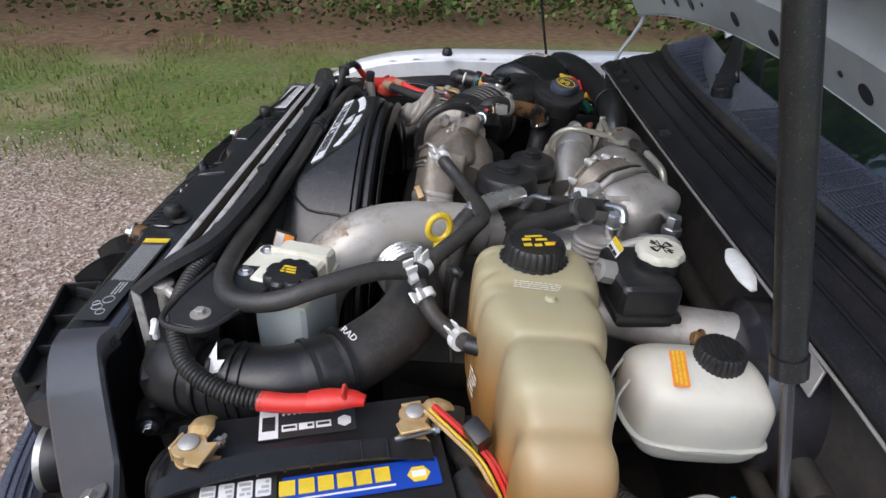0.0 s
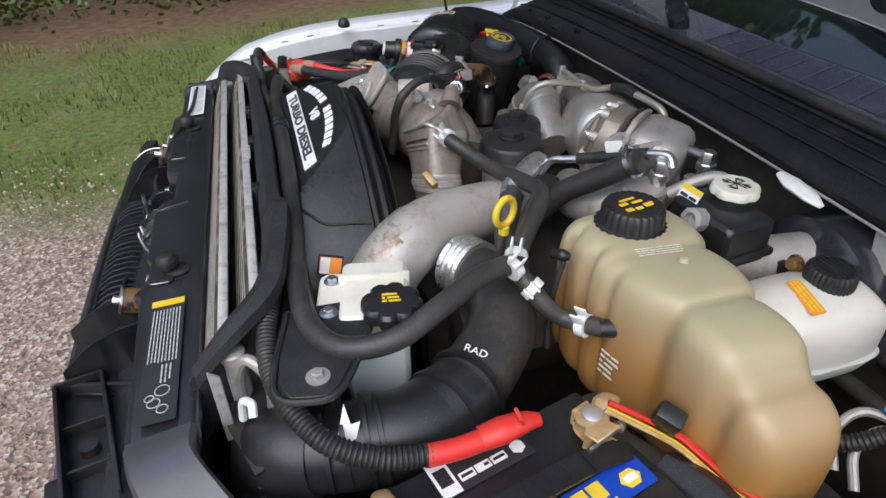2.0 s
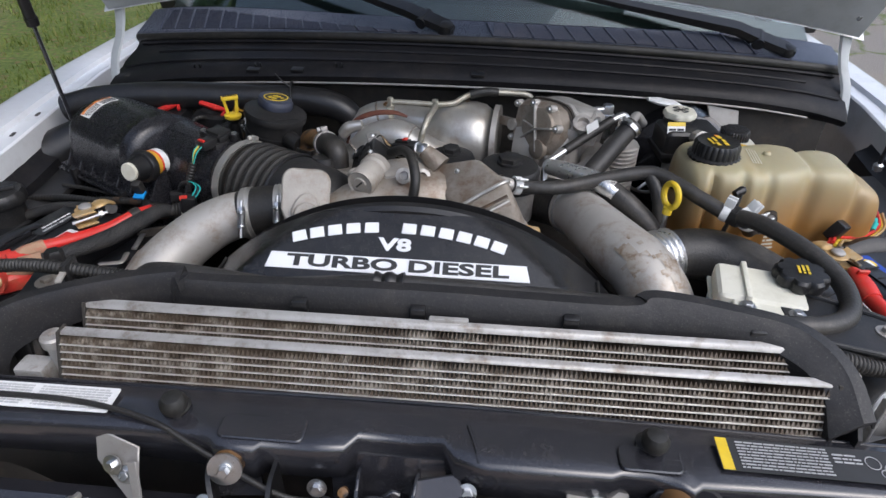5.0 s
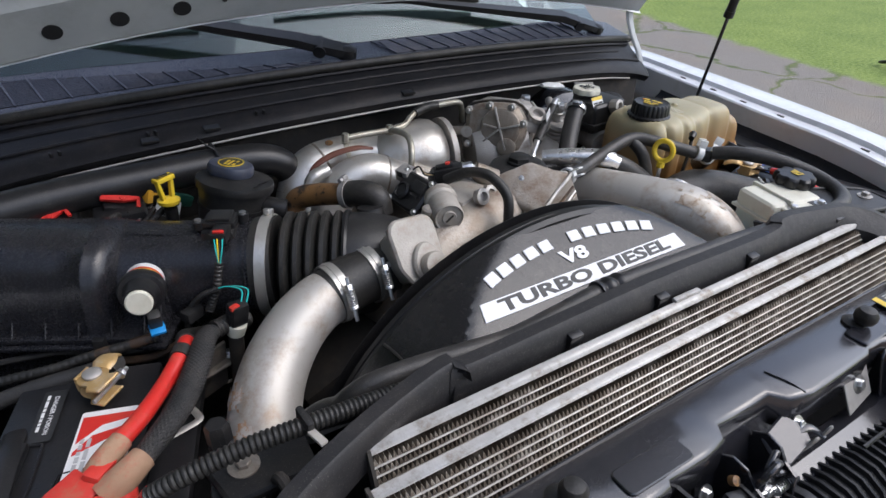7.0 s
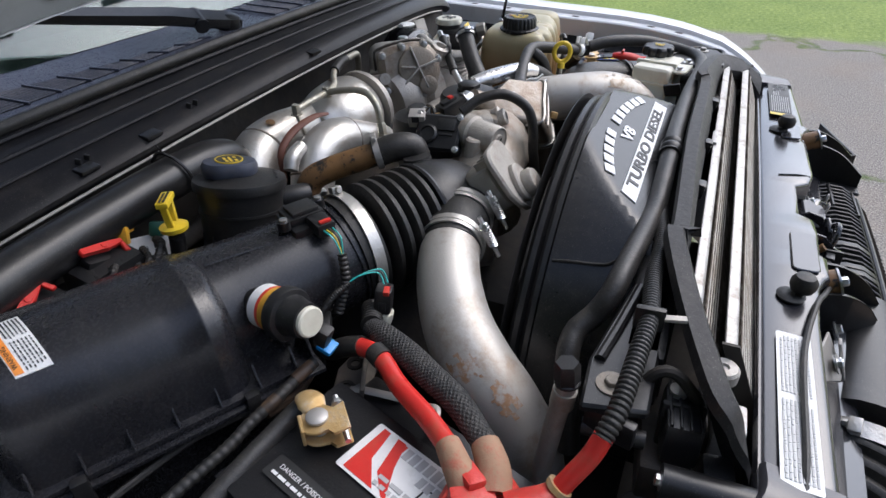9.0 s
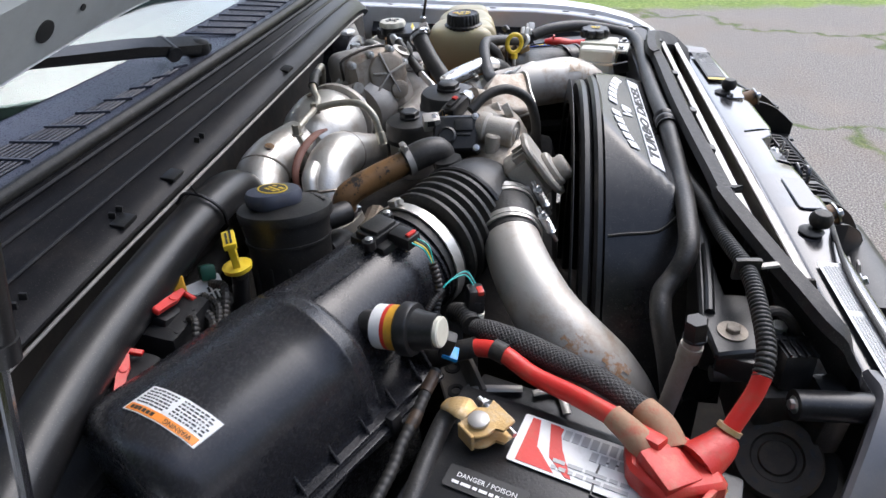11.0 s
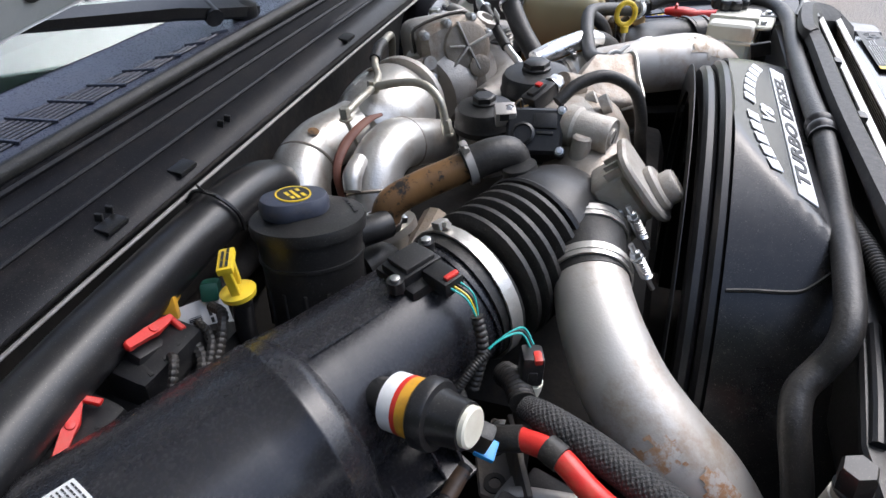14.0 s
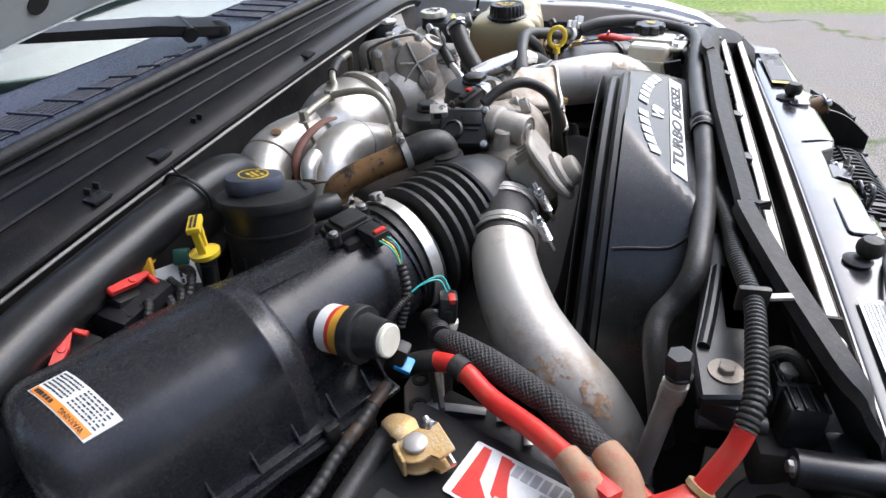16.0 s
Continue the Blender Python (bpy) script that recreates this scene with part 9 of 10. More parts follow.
part("red_field", prism([(-0.061, -0.029), (-0.02, -0.029), (-0.045, -0.005), (-0.052, 0.029), (-0.061, 0.029)], 0.0006, lm, 0), "red", lab)
part("red_sweep", prism([(-0.03, -0.012), (-0.008, -0.029), (-0.002, -0.029), (-0.02, 0.002), (-0.03, 0.029), (-0.041, 0.029)], 0.0006, lm, 0), "red", lab)
for i in range(9):
    part("brand_block", prism([(-0.0036, -0.0065), (0.0036, -0.0065), (0.0042, 0.0065), (-0.003, 0.0065)], 0.0007, lm @ pose(-0.03 + 0.0098 * i, 0.021, 0), 0), "red" if i == 0 else "ink_grey", lab, smooth=0)
for i in range(6):
    part("brand_block", prism([(-0.0036, -0.0055), (0.0036, -0.0055), (0.0042, 0.0055), (-0.003, 0.0055)], 0.0007, lm @ pose(0.012 + 0.0095 * i, 0.006, 0), 0), "ink_grey", lab, smooth=0)
rows_of_print(lm @ pose(0.015, -0.018, 0), 0.08, 0.016, 2, "ink_grey", lab, 44)
d2, dm2 = decal((-0.679, 0.306, 1.1088), Vector((-0.29, -0.955, 0)), Vector((0.955, -0.29, 0)), 0.085, 0.026, "ink", bat2, "danger_label", text="black danger label with white words")
lettering("DANGER / POISON", 0.0075, dm2 @ pose(0, 0.003, 0.0003), "paper", d2, "danger_words", 0.0002)
rows_of_print(dm2 @ pose(0.0, -0.006, 0), 0.068, 0.006, 1, "paper", d2, 45)
part("carry_strap", tube([(-0.715, 0.3, 1.105), (-0.72, 0.25, 1.118), (-0.735, 0.17, 1.118), (-0.745, 0.11, 1.105)], 0.013, 10, flat=0.4), "battery", bat2)
part("vent_cover", box((0.16, 0.035, 0.01), mb2 @ pose(-0.05, 0.06, 0.004), 0.003), "battery", bat2)
part("side_ledge", box((0.24, 0.05, 0.02), mb2 @ pose(0.03, -0.109, -0.04), 0.005), "battery", bat2)
part("hold_down", tube([(-0.531, 0.34, 1.082), (-0.528, 0.32, 1.085), (-0.522, 0.275, 1.083)], 0.0055, 8, 6, flat=0.4), "plate", bat2, "bare metal hold-down clip")
part("hold_down", tube([(-0.528, 0.262, 1.083), (-0.522, 0.24, 1.085), (-0.525, 0.23, 1.085), (-0.557, 0.222, 1.085)], 0.005, 8, 6, flat=0.4), "plate", bat2, "bent bare metal hold-down clip")
# moulded recesses and handle bars on the battery lid
for sx, sy, w in ((-0.02, 0.05, 0.1), (-0.07, -0.02, 0.1)):
    bm = tube([mb2 @ Vector((sx + dx, sy + dy, 0.001)) for dx, dy in ((-w / 2, -0.014), (-w / 2 + 0.01, -0.022), (w / 2 - 0.01, -0.022), (w / 2, -0.014), (w / 2, 0.014), (w / 2 - 0.01, 0.022), (-w / 2 + 0.01, 0.022), (-w / 2, 0.014), (-w / 2, -0.014))], 0.0018, 6, 2)
    part("recess_rim", bm, "battery", bat2)
# washer bottle cap beside the battery
wash = thing("washer_filler", (-0.83, 0.37, 1.05), "black screw cap of the washer bottle", "filler cap")
part("cap", lathe([(0.01, 0), (0.045, 0), (0.047, 0.004), (0.046, 0.018), (0.041, 0.024), (0.036, 0.022), (0.01, 0.022)], (-0.83, 0.365, 1.112), seg=48, lobes=(16, 0.04)), "plastic_dull", wash)
part("grip_bar", box((0.06, 0.01, 0.008), pose(-0.83, 0.365, 1.138, 0, 0, 35), 0.003), "plastic_dull", wash)
part("neck", lathe([(0.03, -0.07), (0.036, -0.06), (0.036, 0.0), (0.02, 0.0)], (-0.83, 0.365, 1.112), seg=28), "plastic_dull", wash)
# red positive boot and its cables
boot = thing("positive_boot", (-0.62, 0.14, 1.1), "dusty red rubber boot over the positive post", "terminal cover")
part("hood", prism([(-0.045, -0.03), (0.0, -0.042), (0.04, -0.03), (0.046, 0.02), (0.015, 0.04), (-0.03, 0.034)], 0.03, pose(-0.651, 0.128, 1.109, 0, 6, 30), 0.005), "red_dusty", boot)
part("crown", box((0.045, 0.042, 0.016), pose(-0.659, 0.134, 1.14, 8, -5, 30), 0.004), "red_dusty", boot)
part("lug", box((0.034, 0.02, 0.012), pose(-0.63, 0.15, 1.147, 12, 10, 50), 0.005), "red_dusty", boot)
part("dusty_spout", tube([(-0.642, 0.145, 1.132), (-0.626, 0.162, 1.143), (-0.605, 0.182, 1.146)], [0.016, 0.0145, 0.0125], 14), "tan_dust", boot)
part("dusty_spout", tube([(-0.632, 0.126, 1.132), (-0.61, 0.134, 1.14), (-0.589, 0.149, 1.142)], [0.018, 0.0165, 0.0145], 14), "tan_dust", boot)
part("spout", tube([(-0.645, 0.105, 1.132), (-0.63, 0.085, 1.138), (-0.618, 0.074, 1.142)], [0.022, 0.018, 0.014], 14), "red_dusty", boot)
part("flap", box((0.05, 0.006, 0.035), pose(-0.692, 0.11, 1.125, 0, 10, -40), 0.002), "red_dusty", boot)
cab = thing("positive_cable", (-0.56, 0.25, 1.12), "red battery cable with a taped black end", "cable")
part("red_jacket", tube([(-0.612, 0.175, 1.147), (-0.58, 0.214, 1.14), (-0.547, 0.263, 1.134), (-0.519, 0.302, 1.139), (-0.506, 0.338, 1.131)], 0.0108, 14), "red", cab)
part("snout", tube([(-0.83, 0.69, 1.11), (-0.87, 0.66, 1.1), (-0.92, 0.62, 1.08)], 0.05, 18), "plastic", box_air)
part("tape", tube([(-0.523, 0.2955, 1.139), (-0.5145, 0.3105, 1.1395)], 0.0128, 14), "rubber", cab)
part("black_end", tube([(-0.507, 0.332, 1.133), (-0.506, 0.355, 1.123), (-0.498, 0.385, 1.1), (-0.465, 0.42, 1.07)], 0.0125, 14), "rubber", cab)
cab2 = thing("positive_cable", (-0.58, 0.06, 1.12), "red battery cable running into a ribbed loom", "cable")
part("red_jacket", tube([(-0.624, 0.08, 1.14), (-0.61, 0.066, 1.16), (-0.596, 0.052, 1.182), (-0.586, 0.045, 1.2)], 0.009, 14), "red", cab2)
part("yellow_tape", tube([(-0.6165, 0.0735, 1.15), (-0.614, 0.071, 1.154)], 0.0122, 14), "gold", cab2)
part("loom", tube([(-0.588, 0.046, 1.197), (-0.56, 0.038, 1.212), (-0.5, 0.033, 1.222), (-0.443, 0.03, 1.222), (-0.35, 0.035, 1.21), (-0.26, 0.035, 1.2), (-0.1, 0.05, 1.19), (0.2, 0.05, 1.18)], 0.0098, 12, 8, rib=(0.0055, 0.0018)), "rubber", cab2, "black ribbed loom")
part("loom_clip", box((0.008, 0.03, 0.028), pose(-0.443, 0.03, 1.222, 0, 0, 5), 0.004), "plastic_dull", cab2)
part("clip_tail", box((0.008, 0.022, 0.004), pose(-0.44, 0.006, 1.226, 0, 0, 15), 0.001), "casting", cab2)
part("drop", tube([(-0.64, 0.11, 1.12), (-0.65, 0.08, 1.1), (-0.66, 0.06, 1.02), (-0.66, 0.07, 0.92)], 0.011, 12), "rubber", cab2)
part("drop_tape", tube([(-0.649, 0.085, 1.105), (-0.653, 0.073, 1.085)], 0.0125, 12), "gold", cab2, "yellow tape")
br = thing("alternator_cable", (-0.53, 0.25, 1.1), "black braided sleeve over thick cables", "cable")
bm = bmesh.new()
line = spline([(-0.472, 0.338, 1.132), (-0.484, 0.318, 1.139), (-0.503, 0.276, 1.139), (-0.524, 0.236, 1.137), (-0.55, 0.194, 1.14), (-0.592, 0.146, 1.142)], 34)
loops = []
for i, c in enumerate(line):
    d = (line[min(i + 1, len(line) - 1)] - line[max(i - 1, 0)]).normalized()
    s = d.cross(Vector((0, 0, 1))).normalized()
    u = s.cross(d)
    r = 0.0125 + 0.0035 * math.sin(math.pi * i / (len(line) - 1))
    loops.append([c + (s * math.cos(g) + u * math.sin(g) * 0.85) * (r * (1 + 0.035 * math.cos(math.pi * (q // 3 + i // 2)) * (0.4 + 0.6 * math.sin(math.pi * ((q % 3) + 0.5) / 3)))) for q, g in ((q, 2 * math.pi * q / 96) for q in range(96))])
rings(bm, loops)
part("braid", bm, "braid", br, smooth=15)
part("loom", tube([(-0.42, 0.37, 1.11), (-0.44, 0.355, 1.125), (-0.468, 0.341, 1.131)], 0.014, 12, 8, rib=(0.006, 0.0018)), "rubber", br)
gnd = thing("ground_cable", (-0.65, 0.4, 1.05), "black negative cable with a bare end", "cable")
part("cable", tube([(-0.592, 0.346, 1.124), (-0.606, 0.357, 1.117), (-0.64, 0.367, 1.109), (-0.686, 0.376, 1.103), (-0.75, 0.385, 1.09), (-0.82, 0.37, 1.07)], 0.0108, 16), "hose", gnd)
part("taped_sleeve", tube([(-0.542, 0.376, 1.124), (-0.577, 0.385, 1.118), (-0.607, 0.391, 1.114), (-0.637, 0.4, 1.108), (-0.669, 0.406, 1.102), (-0.75, 0.43, 1.09), (-0.84, 0.45, 1.07), (-0.9, 0.45, 1.04)], 0.0072, 14, 12, rib=(0.009, 0.0007)), "rubber", gnd, "black tape-wrapped sleeve")
part("rust_stain", tube([(-0.546, 0.377, 1.1235), (-0.56, 0.381, 1.121), (-0.572, 0.384, 1.119)], [0.0068, 0.0078, 0.0074], 14), "rust_dark", gnd, "rust-brown tape")
part("rust_stain", tube([(-0.598, 0.389, 1.1155), (-0.607, 0.391, 1.114), (-0.616, 0.394, 1.112)], [0.0074, 0.0078, 0.0072], 14), "rust_dark", gnd, "rust-brown tape")
part("thin_wire", tube([(-0.56, 0.392, 1.1), (-0.593, 0.402, 1.1), (-0.636, 0.435, 1.095), (-0.68, 0.462, 1.09), (-0.8, 0.5, 1.08)], 0.0045, 8), "rubber", gnd)
part("white_tag", prism([(-0.016, -0.006), (0.006, -0.009), (0.016, -0.002), (0.012, 0.008), (-0.014, 0.007)], 0.003, pose(-0.695, 0.378, 1.1, 18, 8, 25), 0.0008), "white_clip", gnd, "white plug end")
shelf2 = thing("battery_shelf", (-0.7, 0.25, 0.9), "dusty black battery tray", "battery tray")
part("shelf", box((0.38, 0.44, 0.02), pose(-0.68, 0.22, 0.908, 0, 0, -14), 0.006), "plastic_dull", shelf2)
part("apron_shelf", prism([(-0.9, 0.0), (-0.8, 0.0), (-0.78, 0.7), (-0.9, 0.75)], 0.012, pose(0, 0, 1.06), 0.004), "plastic_dull", shelf2)

# bolted panel, canister and lamp drive in front of the battery
end = thing("radiator_end_panel", (-0.5, 0.07, 1.15), "black plastic panel with a rusty bolt", "trim panel")
part("plate", prism([(-0.541, 0.074), (-0.527, 0.012), (-0.33, 0.012), (-0.33, 0.055), (-0.475, 0.078)], 0.012, pose(0, 0, 1.168), 0.003), "plastic", end)
part("front_lip", box((0.012, 0.05, 0.03), pose(-0.533, 0.044, 1.155, 0, 0, -13), 0.003), "plastic", end)
part("under_bar", tube([(-0.53, 0.07, 1.14), (-0.525, 0.01, 1.14)], 0.009, 12), "plastic_dull", end)
part("ridge", tube([(-0.475, 0.068, 1.181), (-0.42, 0.058, 1.182), (-0.34, 0.046, 1.182)], 0.006, 10), "plastic", end)
bolt((-0.504, 0.05, 1.18), (0, 0, 1), 0.008, 0.006, 2.0, end, "alu_brown")
cap3 = thing("filler_stub", (-0.527, 0.1, 1.05), "black hex cap on a dusty grey stub pipe", "filler cap")
part("hex_cap", hexbolt((-0.516, 0.091, 1.178), (0, 0.1, 1), 0.013, 0.024, 1.0), "plastic", cap3)
part("stub", tube([(-0.516, 0.091, 1.18), (-0.517, 0.098, 1.12), (-0.52, 0.11, 1.0)], 0.0105, 14), "casting", cap3)
part("sleeve", tube([(-0.516, 0.092, 1.168), (-0.516, 0.094, 1.146)], 0.0125, 16), "casting", cap3)
can = thing("black_box", (-0.55, 0.0, 1.05), "black ribbed plastic box beside the condenser", "box")
part("body", box((0.07, 0.036, 0.05), pose(-0.487, -0.02, 1.135, 0, 6, 6), 0.008, seg=2), "plastic", can)
for k in range(4):
    part("rib", box((0.066, 0.003, 0.004), pose(-0.487, -0.034 + 0.009 * k, 1.161, 0, 6, 6), 0.0015), "plastic", can)
part("tube_end", tube([(-0.557, -0.01, 1.13), (-0.553, -0.06, 1.128), (-0.546, -0.13, 1.122)], 0.0165, 20), "plastic", can, "smooth black tube end")
part("tube_screw", hexbolt((-0.557, -0.011, 1.13), (-0.05, 1, 0.05), 0.006, 0.005, 1.6), "zinc", can)
part("tube_foot", box((0.05, 0.03, 0.08), pose(-0.53, -0.06, 1.09, 0, 0, 6), 0.006), "plastic_dull", can)
part("strap", box((0.008, 0.042, 0.056), pose(-0.49, -0.02, 1.135, 0, 6, 6), 0.004), "plastic_dull", can)
part("foot", box((0.1, 0.05, 0.05), pose(-0.48, -0.01, 1.085, 0, 0, 6), 0.006), "dark", can)
part("bleed", lathe([(0.003, -0.02), (0.006, -0.02), (0.006, 0.0), (0.009, 0.002), (0.009, 0.01), (0.004, 0.011)], (-0.47, -0.012, 1.155), (0, 0, 1), 16), "alu_cast", can)
horn = thing("lamp_back", (-0.55, -0.05, 0.9), "dusty round black lamp back", "lamp")
part("drum", lathe([(0.002, 0.006), (0.018, 0.006), (0.02, 0.002), (0.026, 0.003), (0.028, 0.009), (0.044, 0.01), (0.047, 0.004), (0.048, -0.03), (0.02, -0.05)], (-0.557, -0.016, 1.04), (-0.5, 0.3, 0.8), 32), "dust_dark", horn)
part("lamp_shell", tube([(-0.55, -0.025, 1.015), (-0.535, -0.05, 0.96), (-0.5, -0.09, 0.88)], [0.06, 0.075, 0.08], 24), "dark", horn)
for k in range(10):
    a = 2 * math.pi * k / 10
    f = frame_at((-0.557, -0.016, 1.04), (-0.5, 0.3, 0.8))
    part("hole", prism(rounded(0.004, 0.009, 0.0018), 0.0012, f @ pose(0.036 * math.cos(a), 0.036 * math.sin(a), 0.0095, 0, 0, math.degrees(a)), 0), "ink", horn, smooth=0)
# dusty bracket and odds and ends between the battery and the filter box
brk = thing("battery_bracket", (-0.53, 0.37, 1.0), "dusty grey bracket between battery and filter box", "bracket")
part("plate", prism([(-0.535, 0.335), (-0.5, 0.33), (-0.44, 0.35), (-0.44, 0.38), (-0.49, 0.385), (-0.53, 0.37)], 0.006, pose(0, 0, 1.055), 0.002), "dust_metal", brk)
part("upright", box((0.09, 0.006, 0.09), pose(-0.5, 0.345, 1.05, 10, 0, 25), 0.002), "dust_metal", brk)
for x, y in ((-0.515, 0.358), (-0.475, 0.368)):
    part("hole_rim", lathe([(0.006, 0), (0.011, 0), (0.011, 0.002), (0.006, 0.002)], (x, y, 1.061), seg=16, hollow=True), "dark", brk)
bolt((-0.452, 0.366, 1.061), (0, 0, 1), 0.006, 0.006, 1.8, brk)
part("strap", tube([(-0.55, 0.35, 1.064), (-0.53, 0.347, 1.068), (-0.505, 0.338, 1.064)], 0.006, 6, flat=0.3), "plate", brk, "bare steel strap")
part("cable", tube([(-0.6, 0.41, 1.08), (-0.55, 0.4, 1.075), (-0.5, 0.405, 1.08), (-0.45, 0.43, 1.06)], 0.006, 8), "rust_dark", brk, "rust-stained cable")
part("cable", tube([(-0.59, 0.425, 1.085), (-0.52, 0.42, 1.075), (-0.46, 0.4, 1.07)], 0.005, 8), "rubber", brk)

# ---- surroundings ----
def leaf_cloud(centre, size, count, leaf, rnd, verts, faces):
    for _ in range(count):
        while True:
            p = [rnd.uniform(-1, 1) for _ in range(3)]
            q = sum(v * v for v in p)
            if 0.15 < q < 1:
                break
        c = Vector((centre[0] + p[0] * size[0], centre[1] + p[1] * size[1], centre[2] + p[2] * size[2]))
        if c.z < 0.02:
            continue
        d = Vector((rnd.uniform(-1, 1), rnd.uniform(-1, 1), rnd.uniform(-0.5, 0.9))).normalized()
        s = d.orthogonal().normalized() * leaf * rnd.uniform(0.3, 0.55)
        l = d * leaf * rnd.uniform(0.7, 1.3)
        i = len(verts)
        verts.extend((c, c + l * 0.5 + s, c + l, c + l * 0.5 - s))
        faces.append((i, i + 1, i + 2, i + 3))


def leaf_mesh(name, verts, faces, mat, parent=None, kind=""):
    me = bpy.data.meshes.new(name)
    at = BASE.get(parent, Vector())
    me.from_pydata([tuple(v - at) for v in verts], [], faces)
    me.materials.append(M[mat])
    ob = new(name, me)
    if parent:
        ob.parent = parent
    return tagged(ob, kind=kind)


rnd = random.Random(11)
# undergrowth at the edge of the wood
verts, faces = [], []
for k in range(170):
    y = rnd.uniform(-16, 22)
    x = -7.2 - 0.25 * max(-4.0, y) - rnd.uniform(0, 3.5)
    h = rnd.uniform(0.4, 1.5)
    leaf_cloud((x, y, h * 0.6), (rnd.uniform(0.5, 1.2), rnd.uniform(0.6, 1.3), h), 230, rnd.uniform(0.05, 0.11), rnd, verts, faces)
ob = leaf_mesh("undergrowth", verts, faces, "leaf")
tagged(ob, "dense green undergrowth at the wood's edge", "undergrowth", kind="stuff")


def tree(x, y, h, r, leaves):
    t = thing("tree", (x, y, 0), "tall green tree with a slender trunk", "tree", "trees at the wood's edge")
    lean = rnd.uniform(-0.4, 0.4)
    line = [(x, y, -0.1), (x + lean * 0.2, y, h * 0.3), (x + lean * 0.6, y + 0.1, h * 0.6), (x + lean, y, h * 0.92)]
    part("trunk", tube(line, [r * 1.3, r, r * 0.75, r * 0.3], 10, 4), "bark", t)
    v, f = [], []
    for _ in range(9):
        a, z = rnd.uniform(0, 6.28), rnd.uniform(0.35, 0.95)
        reach = h * 0.2 * (1.1 - abs(z - 0.6))
        base = Vector((x + lean * z, y, h * z * 0.9))
        tip = base + Vector((math.cos(a) * reach, math.sin(a) * reach, h * 0.08))
        part("limb", tube([base, base.lerp(tip, 0.5) + Vector((0, 0, 0.15)), tip], [r * 0.35, r * 0.22, r * 0.08], 6, 3), "bark", t)
        leaf_cloud(tip, (reach * 0.7, reach * 0.7, h * 0.09), leaves, 0.028 * h + 0.06, rnd, v, f)
    leaf_mesh("crown", v, f, "leaf", t)


for k in range(16):
    tree(-13.5 - rnd.uniform(0, 3), -15 + 2.3 * k + rnd.uniform(-1, 1), rnd.uniform(13, 17), rnd.uniform(0.16, 0.26), 260)
for k in range(15):
    tree(-10.3 - 0.15 * k - rnd.uniform(0, 3), -15 + 2.5 * k + rnd.uniform(-1, 1), rnd.uniform(7, 11), rnd.uniform(0.1, 0.2), 170)
for k in range(12):
    tree(-18 + 4.0 * k + rnd.uniform(-1.5, 1.5), -24 - rnd.uniform(0, 6), rnd.uniform(7, 12), rnd.uniform(0.12, 0.22), 150)
# deep wood behind the first trees
verts, faces = [], []
for k in range(420):
    y = rnd.uniform(-26, 34)
    leaf_cloud((-15.5 - rnd.uniform(0, 4), y, rnd.uniform(1, 15)), (1.6, 2.2, 1.9), 70, rnd.uniform(0.6, 1.0), rnd, verts, faces)
ob = leaf_mesh("deep_wood", verts, faces, "leaf")
tagged(ob, "dense dark green wood", "wood", kind="stuff")
# tufts of grass and dry stalks on the field
verts, faces = [], []
for k in range(26000):
    x, y = rnd.uniform(-6.2, -1.7), rnd.uniform(-5.5, 7)
    thick = noise.noise(Vector((x * 1.3, y * 1.3, 4.0)))
    if thick < -0.12 + 0.5 * max(0.0, x + 2.6):
        continue
    h, a = rnd.uniform(0.02, 0.06) * (1 + thick), rnd.uniform(0, 6.28)
    i = len(verts)
    d = Vector((math.cos(a), math.sin(a), 0))
    c = Vector((x, y, 0))
    verts.extend((c - d * 0.006, c + d * 0.006, c + Vector((-d.y, d.x, 0)) * h * rnd.uniform(0.2, 0.7) + Vector((0, 0, h))))
    faces.append((i, i + 1, i + 2))
M["blade"] = leaf_material("grass_blades", (0.07, 0.105, 0.014), (0.13, 0.17, 0.03), (0.2, 0.19, 0.06))
ob = leaf_mesh("grass", verts, faces, "blade")
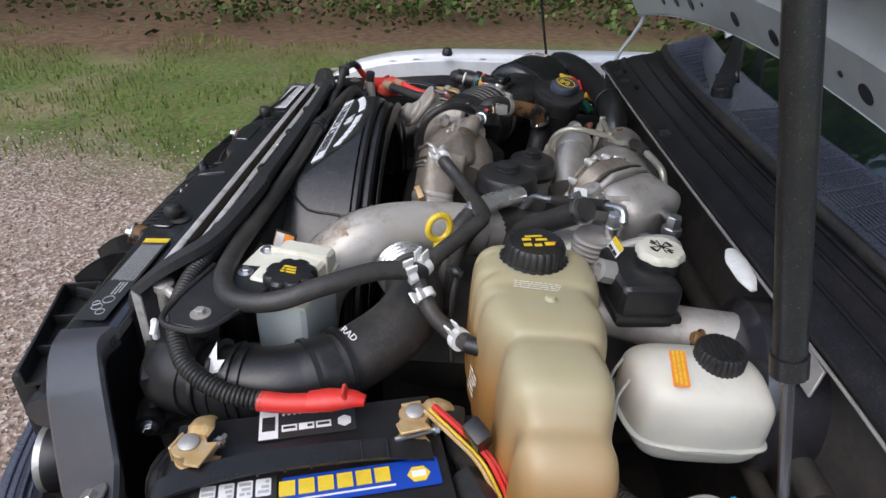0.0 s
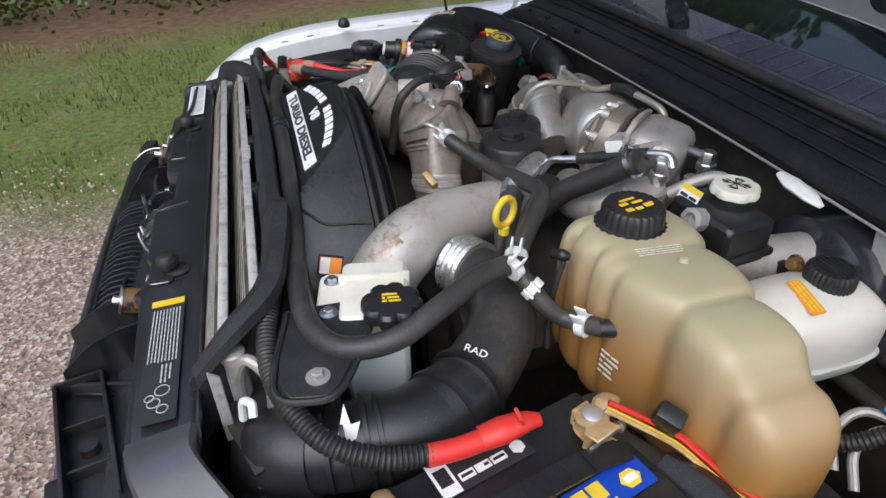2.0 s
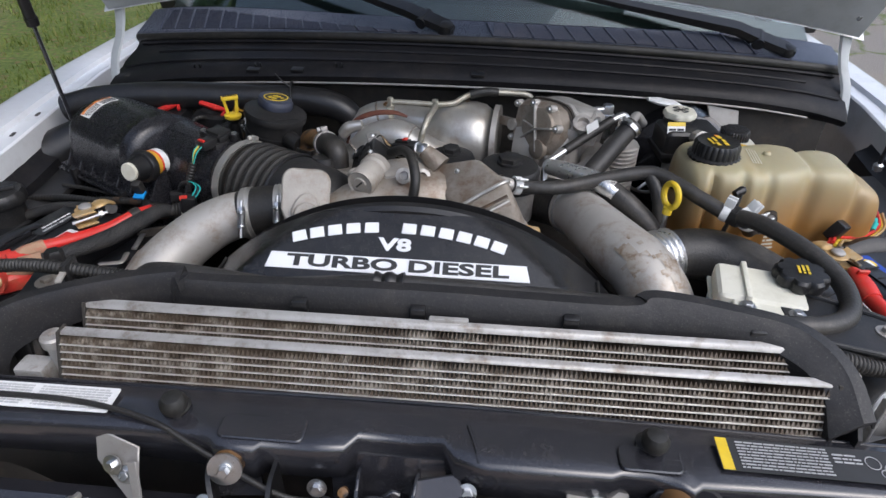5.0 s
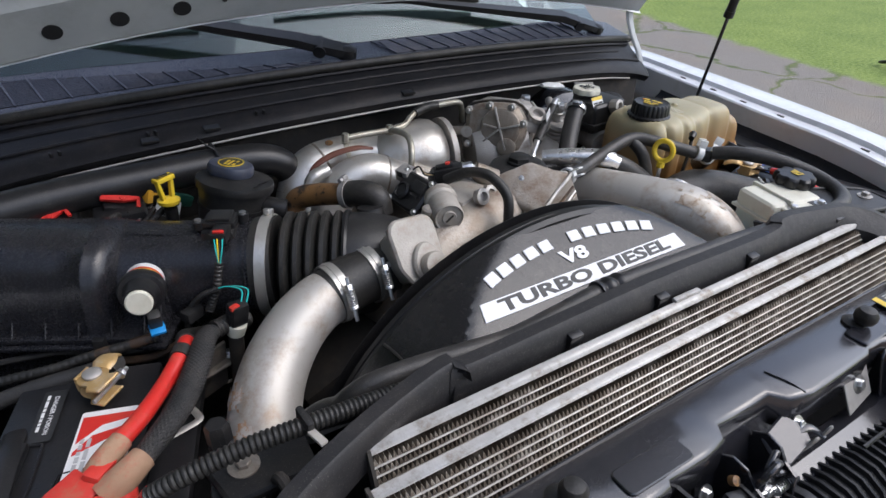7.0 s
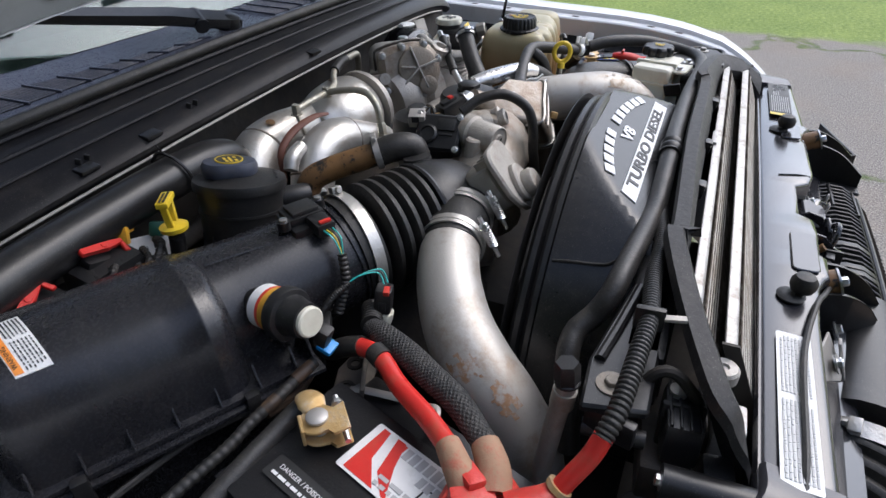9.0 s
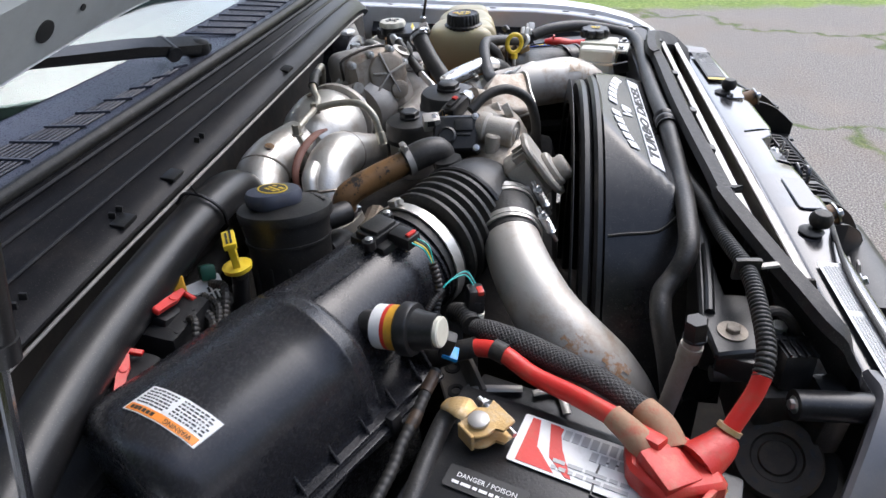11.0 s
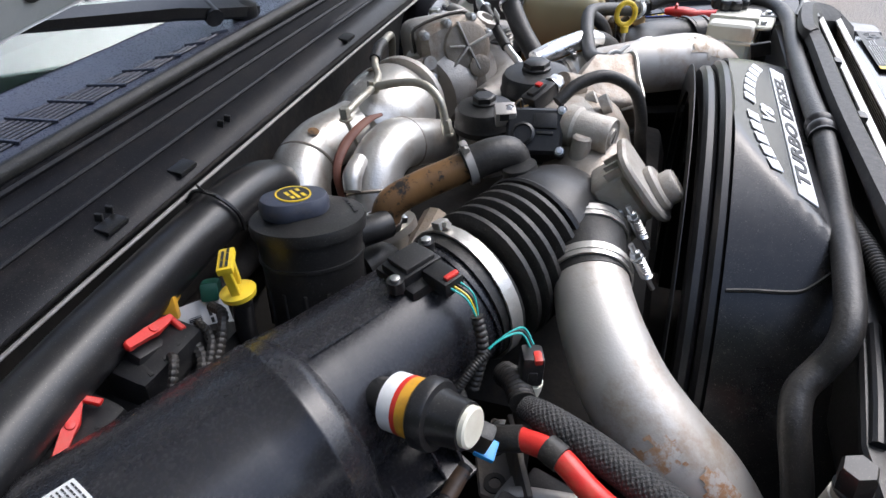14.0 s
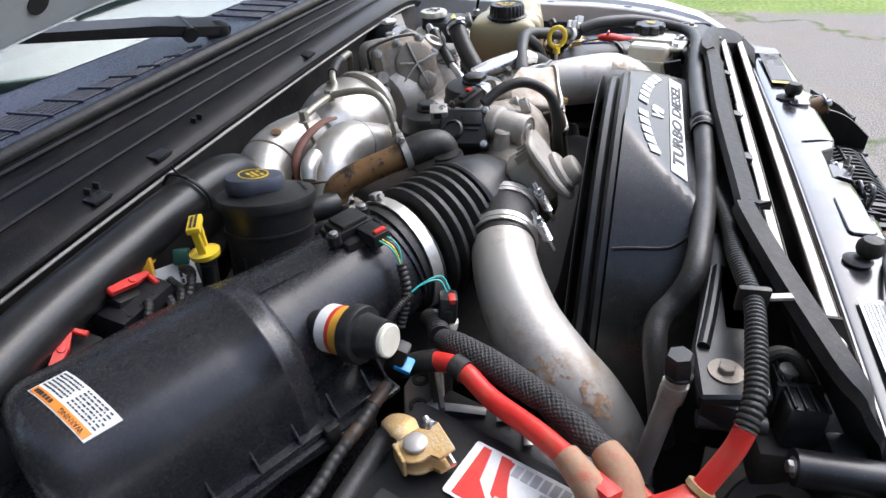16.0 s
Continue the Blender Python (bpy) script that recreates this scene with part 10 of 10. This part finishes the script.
tagged(ob, "short uneven grass with dry stalks", "grass", kind="stuff")
# loose stones on the gravel
verts, faces = [], []
for k in range(9000):
    x, y = rnd.uniform(-2.9, 1.2), rnd.uniform(-5, 1.5)
    if -0.9 < x and y > -0.4:
        continue
    r = rnd.uniform(0.005, 0.016)
    i = len(verts)
    c = Vector((x, y, r * 0.3))
    for dx, dy, dz in ((1, 0, 0), (0.2, 0.9, 0), (-0.9, 0.1, 0), (-0.1, -0.9, 0), (0, 0, 0.8)):
        verts.append(c + Vector((dx * r * rnd.uniform(0.6, 1.2), dy * r * rnd.uniform(0.6, 1.2), dz * r)))
    faces.extend(((i, i + 1, i + 4), (i + 1, i + 2, i + 4), (i + 2, i + 3, i + 4), (i + 3, i, i + 4)))
M["stone"] = leaf_material("gravel_stones", (0.15, 0.11, 0.08), (0.28, 0.21, 0.15), (0.52, 0.45, 0.38))
ob = leaf_mesh("gravel_stones", verts, faces, "stone")
tagged(ob, "loose brown and pale gravel stones", "gravel", kind="stuff")

# black bag left on the lawn
bag = thing("bag", (7.1, 2.1, 0), "crumpled black bag lying on the grass", "bag")
own = bmesh.new()
bmesh.ops.create_icosphere(own, subdivisions=4, radius=1)
for v in own.verts:
    k = 1 + 0.35 * noise.noise(v.co * 1.9) + 0.16 * noise.noise(v.co * 5)
    v.co = Vector((7.08 + 0.15 * v.co.x * k, 2.15 + 0.24 * v.co.y * k, max(0.0, 0.09 + 0.11 * v.co.z * k)))
part("body", own, "rubber", bag)
own = bmesh.new()
bmesh.ops.create_icosphere(own, subdivisions=3, radius=1)
for v in own.verts:
    k = 1 + 0.5 * noise.noise(v.co * 2.3 + Vector((4, 0, 0)))
    v.co = Vector((7.0 + 0.1 * v.co.x * k, 2.38 + 0.12 * v.co.y * k, 0.17 + 0.06 * v.co.z * k))
part("flap", own, "rubber", bag)
part("strap", tube([(7.0, 2.4, 0.2), (7.0, 2.6, 0.1), (7.1, 2.75, 0.04), (7.2, 2.6, 0.05)], 0.015, 8), "rubber", bag)
